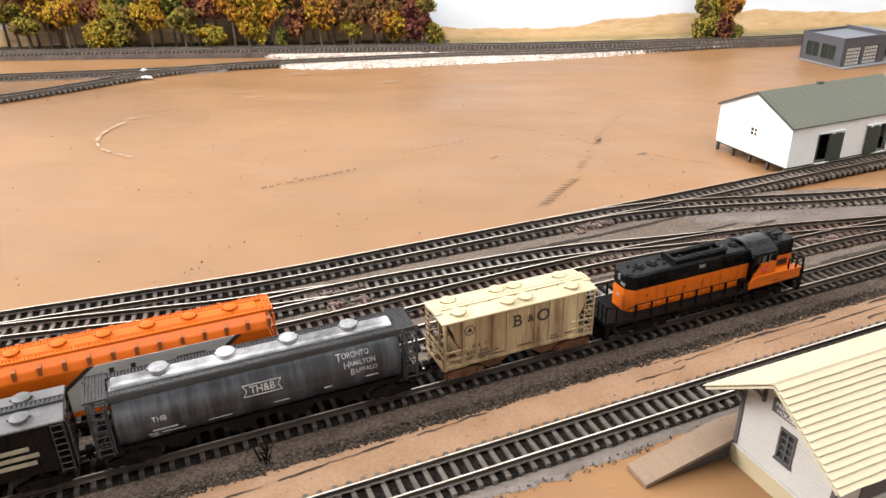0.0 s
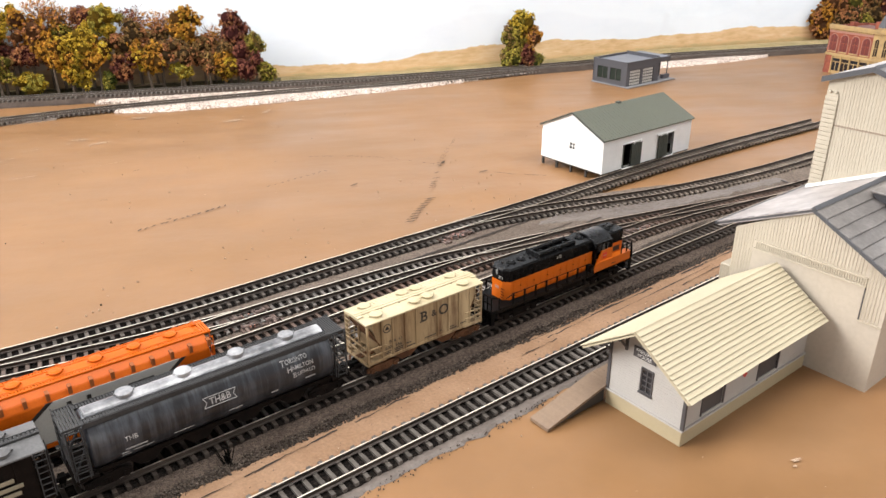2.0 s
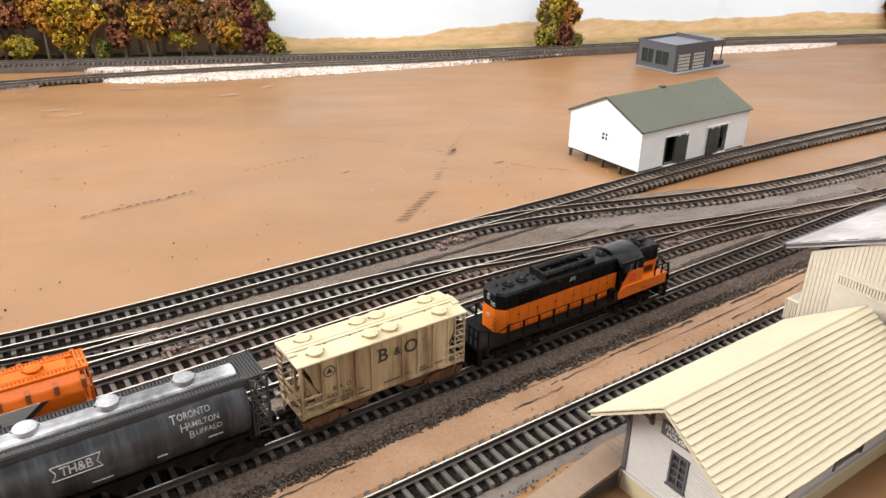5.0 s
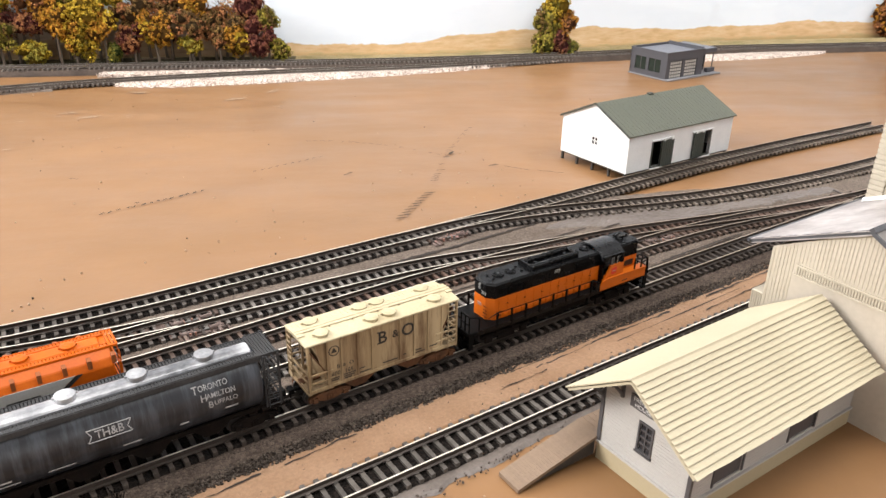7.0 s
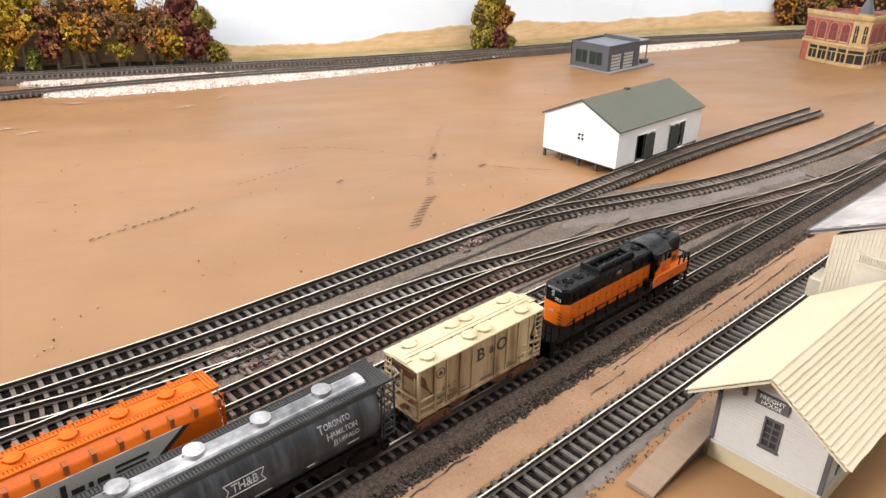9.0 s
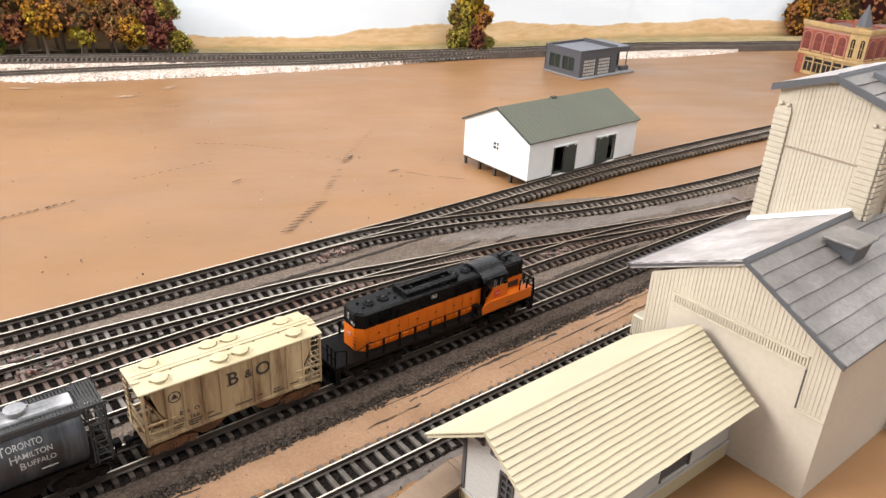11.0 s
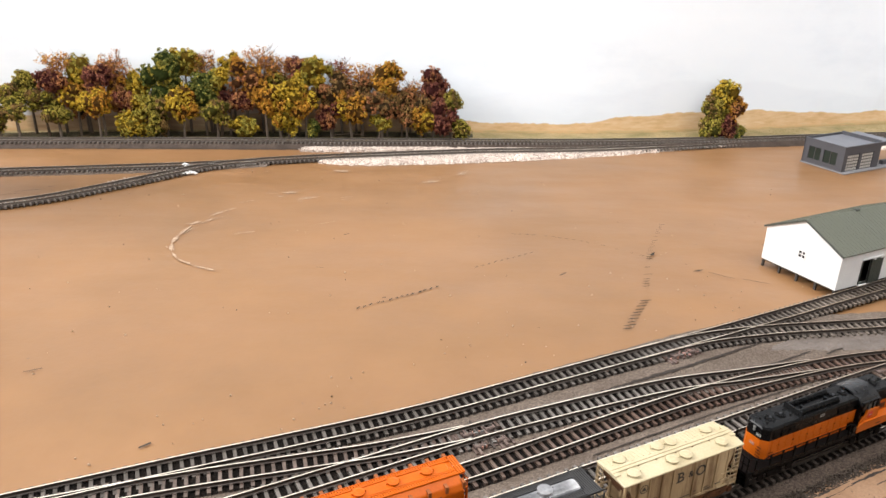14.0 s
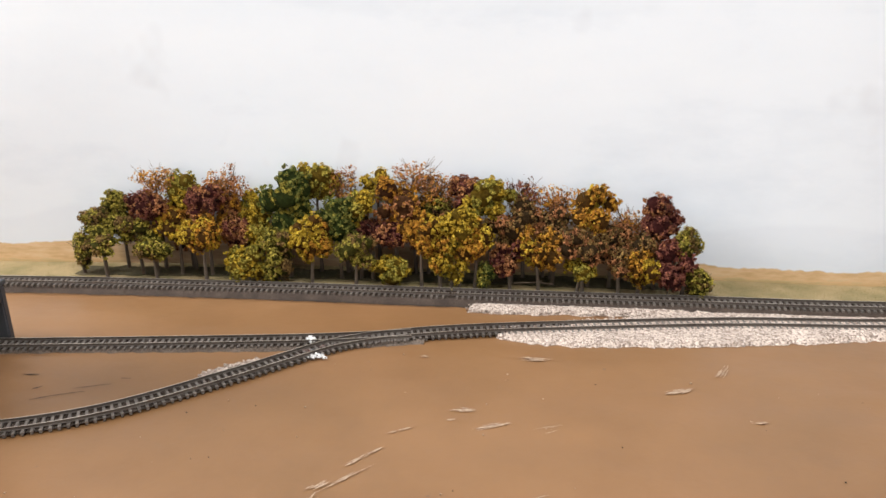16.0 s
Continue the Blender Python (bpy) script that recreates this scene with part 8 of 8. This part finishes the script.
# a lone clump and a further group along the backdrop
tree("brown", 449, 1172, 30, 17, 28)
tree("gold", 452, 1166, 50, 14, 20)
tree("olive", 441, 1164, 34, 15, 26)
tree("olive", 436, 1162, 14, 13, 15)
tree("rust", 462, 1166, 34, 12, 18)
tree("maroon", 457, 1160, 15, 11, 15)
tree("green", 470, 1164, 10, 9, 11)
tree("rust", 925, 1288, 24, 22, 26)
tree("brown", 958, 1282, 26, 22, 26)
tree("rust", 950, 1292, 50, 22, 23)
tree("olive", 978, 1290, 56, 21, 23)
tree("rust", 1000, 1290, 74, 23, 21, True)
tree("brown", 1000, 1288, 40, 28, 36)
tree("maroon", 1040, 1284, 34, 33, 44)
tree("olive", 985, 1276, 16, 26, 23)
tree("brown", 1085, 1278, 36, 39, 44)
tree("rust", 1130, 1268, 30, 34, 42)


def grass_strip():
    rnd_ = random.Random(12)
    verts, faces = [], []
    line = smooth_line([(x, y + 13, 0) for x, y in REAR], 2.0)
    for p in line:
        for _ in range(9):
            x, y = p.x + rnd_.uniform(-2, 2), p.y + rnd_.random() * 30
            h, a = rnd_.uniform(0.8, 2.6), rnd_.uniform(0, 3.14)
            dx, dy = math.cos(a) * 0.35, math.sin(a) * 0.35
            i = len(verts)
            verts += [((x - dx) * MM, (y - dy) * MM, 2 * MM), ((x + dx) * MM, (y + dy) * MM, 2 * MM), ((x + rnd_.uniform(-1, 1)) * MM, y * MM, (3.5 + h) * MM)]
            faces.append((i, i + 1, i + 2))
    me = bpy.data.meshes.new("grass")
    me.from_pydata(verts, [], faces)
    me.materials.append(STRAW)
    return tagged(new("grass", me), "short olive static grass along the backdrop", "grass", "", "stuff")


bed("verge", "olive-brown grassy verge at the foot of the backdrop", [(x, y + 12) for x, y in REAR], [(x, y + 62) for x, y in REAR], 4.0, GRASS_FOOT, ID, rough=1.5, seed=51, fall=3)
bed("forest_floor", "dark mossy earth under the model trees", [(-338, 1086), (-300, 1091), (-201, 1104), (-24, 1119), (80, 1127), (172, 1136)], [(-334, 1112), (-300, 1118), (-201, 1131), (-24, 1149), (80, 1156), (172, 1160)], 4.7, FOREST, ID, rough=2.5, seed=53, fall=4)
grass_strip()


# ---- switch gear, marks and litter on the table ----
def switch_machine(x, y, z, rz, at, label="brown twin-coil switch machine beside a turnout"):
    t = thing("switch_machine", at @ shift(x, y, z, rz), label, "switch machine", "switch machines")
    r_ = random.Random(int(x * 7 + y))
    part("base", soft(boxes((-9, 9, -1.6, 1.6, -0.6, 0.3)), 0.2), PAD, t)
    for x0 in (-8.4, 3.0):
        coil = bmesh.new()
        rod(coil, (x0, 0, 0.9), (x0 + 4.6, 0, 0.9), 1.05, 12)
        for k in (x0, x0 + 4.4):
            box(coil, k, k + 0.5, -1.5, 1.5, 0.2, 2.0)
        part("coil", finish(coil), PAD, t)
    part("throw_bar", boxes((-0.5, 0.5, -4, 9, 0.7, 1.2)), RAIL_SIDE, t)
    part("plunger", rods([((-4, 0, 0.9), (3.2, 0, 0.9))], 0.35, 8), DULL_STEEL, t)
    for _ in range(11):
        cx, cy, w = r_.uniform(-13, 13), r_.uniform(-3.4, 3.4), r_.uniform(0.4, 0.8)
        part("tie_block", soft(boxes((cx - w, cx + w, cy - 2.3, cy + 2.3, -0.6, r_.uniform(0.4, 1.5))), 0.15), PAD if r_.random() < 0.5 else SLEEPER_RUST, t)
    for _ in range(5):
        a = Vector((r_.uniform(-11, 11), r_.uniform(-2.5, 2.5), 0.9))
        part("wire", rods([(a, a + Vector((r_.uniform(-7, 7), r_.uniform(-1.5, 1.5), r_.uniform(-0.2, 0.7))))], 0.16, 5), RAIL_SIDE, t)
    for _ in range(4):
        cx, cy = r_.uniform(-9, 9), r_.uniform(-2, 2)
        part("screw", rods([((cx, cy, 0.2), (cx, cy, 1.7))], 0.4, 8), LINTEL, t)
    return t


switch_machine(158, 123.6, 1.8, -1, YARD_AT)
switch_machine(23, 101.0, 1.8, 0, YARD_AT)
switch_machine(22, 110.0, 2.2, 0, YARD_AT, "rusty switch machine lying between two rails")
switch_machine(246, 64.5, 1.8, -10, YARD_AT)
switch_machine(-99, 1000.5, 1.0, 35, ID, "small brown switch machine between the rear spurs")
switch_machine(392, 49.5, 1.8, -12, YARD_AT)


def decal(name, label, strips, material, at=None, lift=0.18, tip=0.06):
    """Thin marks lying on a surface: strips of (x0, y0, x1, y1, width)."""
    bm = bmesh.new()
    r_ = random.Random(len(strips))
    for x0, y0, x1, y1, w in strips:
        lift += 0.002  # no two marks in one plane
        n = max(2, int(math.hypot(x1 - x0, y1 - y0) / 3) + 1)
        d = Vector((x1 - x0, y1 - y0, 0)).normalized()
        s = Vector((-d.y, d.x, 0))
        row = []
        for i in range(n + 1):
            u = i / n
            p = Vector((x0 + (x1 - x0) * u, y0 + (y1 - y0) * u, lift)) + s * r_.uniform(-0.14, 0.14) * w
            k = w * (tip + (1 - tip) * math.sin(math.pi * (0.03 + 0.94 * u))) * r_.uniform(0.3 + 0.4 * tip, 1.0) / 2
            row.append((bm.verts.new(p + s * k), bm.verts.new(p - s * k)))
        for a, b in zip(row, row[1:]):
            bm.faces.new((a[0], a[1], b[1], b[0]))
    ob = part(name, finish(bm), material, None, label, at or ID)
    return tagged(ob, "", "surface mark", "", "stuff")


def streaks(bundles, seed):
    """Each scuff as a ragged bundle of fine parallel scratches."""
    r_ = random.Random(seed)
    out = []
    for x0, y0, x1, y1, w in bundles:
        dx, dy = x1 - x0, y1 - y0
        ln = math.hypot(dx, dy)
        for k in range(max(3, int(w * 2.2))):
            a, b = sorted((r_.uniform(0, 0.75), r_.uniform(0.3, 1.0)))
            o = r_.gauss(0, w * 0.32)
            out.append((x0 + dx * a - dy / ln * o, y0 + dy * a + dx / ln * o, x0 + dx * b - dy / ln * o * 0.7, y0 + dy * b + dx / ln * o * 0.7, r_.uniform(0.7, 2.2)))
    return out


arc = [(-27, 889), (-49, 862), (-52.5, 840), (-52, 827), (-47, 811), (-38.7, 798), (-24, 788), (-6.6, 781)]
decal("paint_scuff", "pale chalky curved scuff on the tan table", [(*a, *b, (0.8, 1.6, 3.4, 2.6, 1.6, 2.0, 1.8)[i]) for i, (a, b) in enumerate(zip(arc, arc[1:]))] + streaks([(*a, *b, (1.5, 4, 6, 5, 2, 2, 2)[i]) for i, (a, b) in enumerate(zip(arc, arc[1:]))], 5), SCUFF, lift=0.3)
decal("paint_scuff", "pale chalky scrapes on the tan table", streaks([(15, 926, 40, 940, 4), (50, 931, 67, 940, 4), (122, 983, 139, 994, 6), (156, 1008, 165, 1027, 4), (34, 1013, 57, 1015, 3), (1, 934, 7, 936, 2.5), (-42, 884, -26, 904, 3), (-54, 862, -46, 872, 4), (40, 867, 62, 880, 1), (-30, 915, -12, 926, 1.2), (155, 960, 180, 962, 2), (-14, 845, 10, 856, 2), (-30, 1004, -20, 1008, 3), (0, 944, 18, 948, 5)], 6), SCUFF, lift=0.3)
decal("paint_scuff", "pale chalky scrape near the station", streaks([(124, -98, 132, -101, 2.6)], 9), SCUFF, YARD_AT, 0.3)
ties = []
r_ = random.Random(3)
for k in range(10):
    u = k / 9
    x, y = 258 + 19 * u, 715 + 38 * u
    ties.append((x - 3.0 - r_.random() * 1.2, y - 0.5 + r_.uniform(-0.4, 0.4), x + 3.4 - r_.random() * 1.6, y + 1.0 + r_.uniform(-0.4, 0.4), 1.15))
for k in range(16):
    u = k / 15
    if r_.random() < 0.75:
        x, y = 281 + 16 * u, 770 + 58 * u
        ties.append((x - 3, y, x + 3 * r_.random(), y + 0.8, 0.8))
for k in range(14):
    u = (k + r_.uniform(-0.2, 0.2)) / 13
    x, y = 97 + 46 * u, 732 + 32 * u
    ties.append((x - 0.8, y - 1.7 * r_.random() - 0.3, x + 0.8, y + 1.8 * r_.random() + 0.3, 1.1 + 0.6 * u))
for k in range(10):
    u = k / 9
    x, y = 170 + 40 * u, 798 + 28 * u
    ties.append((x - 1.0, y - 1.5, x + 1.0, y + 1.5 * r_.random(), 0.7))
for k in range(20):
    u = k / 19
    x, y = 198 + 95 * u, 862 - 40 * u * u
    if r_.random() < 0.7:
        ties.append((x, y, x + r_.uniform(1.5, 4.5), y - 0.6, 0.7))
for k in range(16):
    u = k / 15
    if r_.random() < 0.8:
        ties.append((297 + 23 * u - 2.2, 832 + 58 * u, 297 + 23 * u + 2.4 * r_.random(), 832.6 + 58 * u, 0.55))
ties += [(297, 826, 300, 832, 2.2), (320, 800, 327, 803, 1.6), (330, 799, 345, 790, 0.7), (350, 789, 366, 783, 0.7), (226, 787, 231, 792, 1.2), (-66, 650, -58, 654, 0.8), (17, 592, 21, 596, 1.6), (-58, 584, -54, 586, 1.4), (110, 746, 112, 747, 1.2), (410, 800, 416, 802, 2), (505, 806, 511, 808, 2.4), (430, 745, 442, 744, 1.6), (70, 850, 74, 853, 0.9), (60, 790, 66, 789, 0.6)]
decal("glue_mark", "dark dashes of dried glue where track was lifted", ties, STAIN, lift=0.35, tip=0.7)
cracks = [(40, 111.5, 80, 113.0, 1.4), (70, 112.6, 125, 114.8, 1.9), (115, 114.4, 158, 114.2, 2.0), (145, 114.1, 210, 115.8, 1.5), (130, 95, 180, 96.0, 1.1), (170, 95.8, 226, 96.8, 1.1), (60, 75, 140, 76, 0.9), (130, 76, 250, 74, 0.9), (229, 47.3, 254, 48.0, 1.6), (248, 47.7, 292, 47.8, 1.3), (232, 91.2, 246, 91.8, 1.4)]
decal("ballast_crack", "dark hairline cracks in the yard ballast", [(a, b, c, d, w * 1.35) for a, b, c, d, w in cracks], STAIN, YARD_AT, 1.95, 0.6)
foot = smooth_line([(-600, 1016.5, 0), (-385, 1052.5, 0), (-201, 1071.5, 0), (-24, 1085.5, 0)], 4.0)
decal("roadbed_crack", "dark ragged crack along the foot of the rear roadbed", [(a.x, a.y + 1.4 * noise.noise(a * 0.12), b.x + 0.6, b.y + 1.4 * noise.noise(b * 0.12), 1.3) for a, b in zip(foot, foot[1:])], STAIN, ID, 0.6, 0.8)
cracks = []
for x0, y0, x1, y1, w in ((110, 15.0, 150, 15.5, 0.8), (120, 12.0, 165, 14.2, 0.5), (150, 14, 195, 13.8, 0.9), (160, 9, 240, 11, 0.5), (170, 16, 235, 16.5, 0.6), (20, 13.5, 45, 14.8, 0.6), (-25, 11, 12, 13.5, 0.6), (210, 6, 270, 9, 0.5), (220, 14, 280, 15, 0.8), (100, 8, 122, 9, 0.4), (-60, 9, -30, 10.5, 0.5)):
    n = max(6, int((x1 - x0) / 2.6))
    for i in range(n):
        a, b = i / n, (i + 1) / n
        j = lambda u: 1.1 * noise.noise(Vector((x0 + 60 * u, y0, 3))) + 0.5 * noise.noise(Vector((x0 * 3 + 330 * u, y0, 8)))
        cracks.append((x0 + (x1 - x0) * (a - 0.01), y0 + (y1 - y0) * a + j(a), x0 + (x1 - x0) * (b + 0.01), y0 + (y1 - y0) * b + j(b), w * (1.15 + 0.7 * math.sin(9 * a + x0))))
decal("plaster_crack", "dark cracks in the tan ground beside the track", cracks, STAIN, YARD_AT, 0.5, 0.75)
rnd = random.Random(8)
spots = [(rnd.uniform(-200, 420), rnd.uniform(560, 1010), 0.1) for _ in range(110)] + [in_yard(rnd.uniform(-160, 260), 150 + abs(rnd.gauss(0, 30))).translation.xy * 1000 for _ in range(46)]
spots = [(q[0], q[1], 0.1) for q in spots]
stones("crumb", "tiny pale crumbs scattered over the table", spots, 0.8, SCUFF, ID, 4)
spots = [(rnd.uniform(-200, 420), rnd.uniform(560, 1010), 0.1) for _ in range(40)] + [(rnd.uniform(-200, 700), rnd.uniform(480, 1000), 0.1) for _ in range(16)]
stones("crumb", "tiny dark crumbs scattered over the table", spots, 0.6, STAIN, ID, 6)
spots = [(rnd.uniform(-200, 300), rnd.uniform(4, 17), 0.3) for _ in range(140)] + [(rnd.uniform(-200, 400), -1 + rnd.gauss(0, 1.2), 0.1) for _ in range(200)]
stones("crumb", "crumbs and grit along the near track", spots, 0.42, CINDER, YARD_AT, 7)
stones("crumb", "pale grit on the tan strip between tracks", [(rnd.uniform(-200, 300), rnd.uniform(3, 17), 0.1) for _ in range(130)] + [(rnd.uniform(30, 130), -120 + rnd.uniform(0, 90), 0.1) for _ in range(14)], 0.45, SCUFF, YARD_AT, 8)
stones("crumb", "spilt white stones by the rear switch", [(-104 + rnd.gauss(0, 1.8), 1011 + rnd.gauss(0, 1.2), 3.0) for _ in range(30)] + [(-95 + rnd.gauss(0, 2.4), 991 + rnd.gauss(0, 1.3), 1.6) for _ in range(40)], 1.9, WHITE_PAINT, ID, 12)
decal("glue_mark", "thin dark smears of dried glue beside the rear spurs", [(-268, 940, -258, 942, 1.4), (-243, 914, -232, 921, 0.9), (-234, 920, -217, 928, 0.8), (-226, 930, -206, 939, 0.7), (-250, 925, -246, 929, 1.2), (-205, 946, -198, 947, 0.8)], STAIN, ID, 0.3, 0.3)
stones("crumb", "crumbs of dark grit along the ballast edge", [(rnd.uniform(-250, 300), -21 + rnd.gauss(0, 1.2), 0.2) for _ in range(700)], 0.5, BANK, YARD_AT, 13)

stones("crumb", "pinkish paint chips beside the outer turnout", [(160 + rnd.gauss(0, 7), 124.5 + rnd.gauss(0, 1.8), 2.6) for _ in range(36)], 1.1, surf("pink_chip", (0.50, 0.30, 0.26), 0.7, 0.4, 300, 1500, col2=(0.22, 0.12, 0.10)), YARD_AT, 15)
weed = thing("dry_weed", in_yard(-27, 20.5, 0.5), "clump of black dried weed on the ballast shoulder", "weed")
r_ = random.Random(2)
for _ in range(26):
    a = r_.uniform(0, 6.3)
    part("stalk", rods([((r_.gauss(0, 0.8), r_.gauss(0, 0.8), -0.4), (math.cos(a) * r_.uniform(0.5, 3.4), math.sin(a) * r_.uniform(0.5, 3.0), r_.uniform(1.5, 9.0)))], 0.16, 4), BLACK_TRIM, weed)
stick = thing("fallen_branch", pose(0.035, 1.1225, 0.0085, 0, 0, 8), "thin pale fallen branch beside the rear track", "branch")
part("stem", rods([((-14, 0, 0), (2, 0.4, 0.6)), ((2, 0.4, 0.6), (16, -1.5, 0.2)), ((0, 0.3, 0.5), (8, 4, 0.5))], 0.45, 5), PLANK, stick)
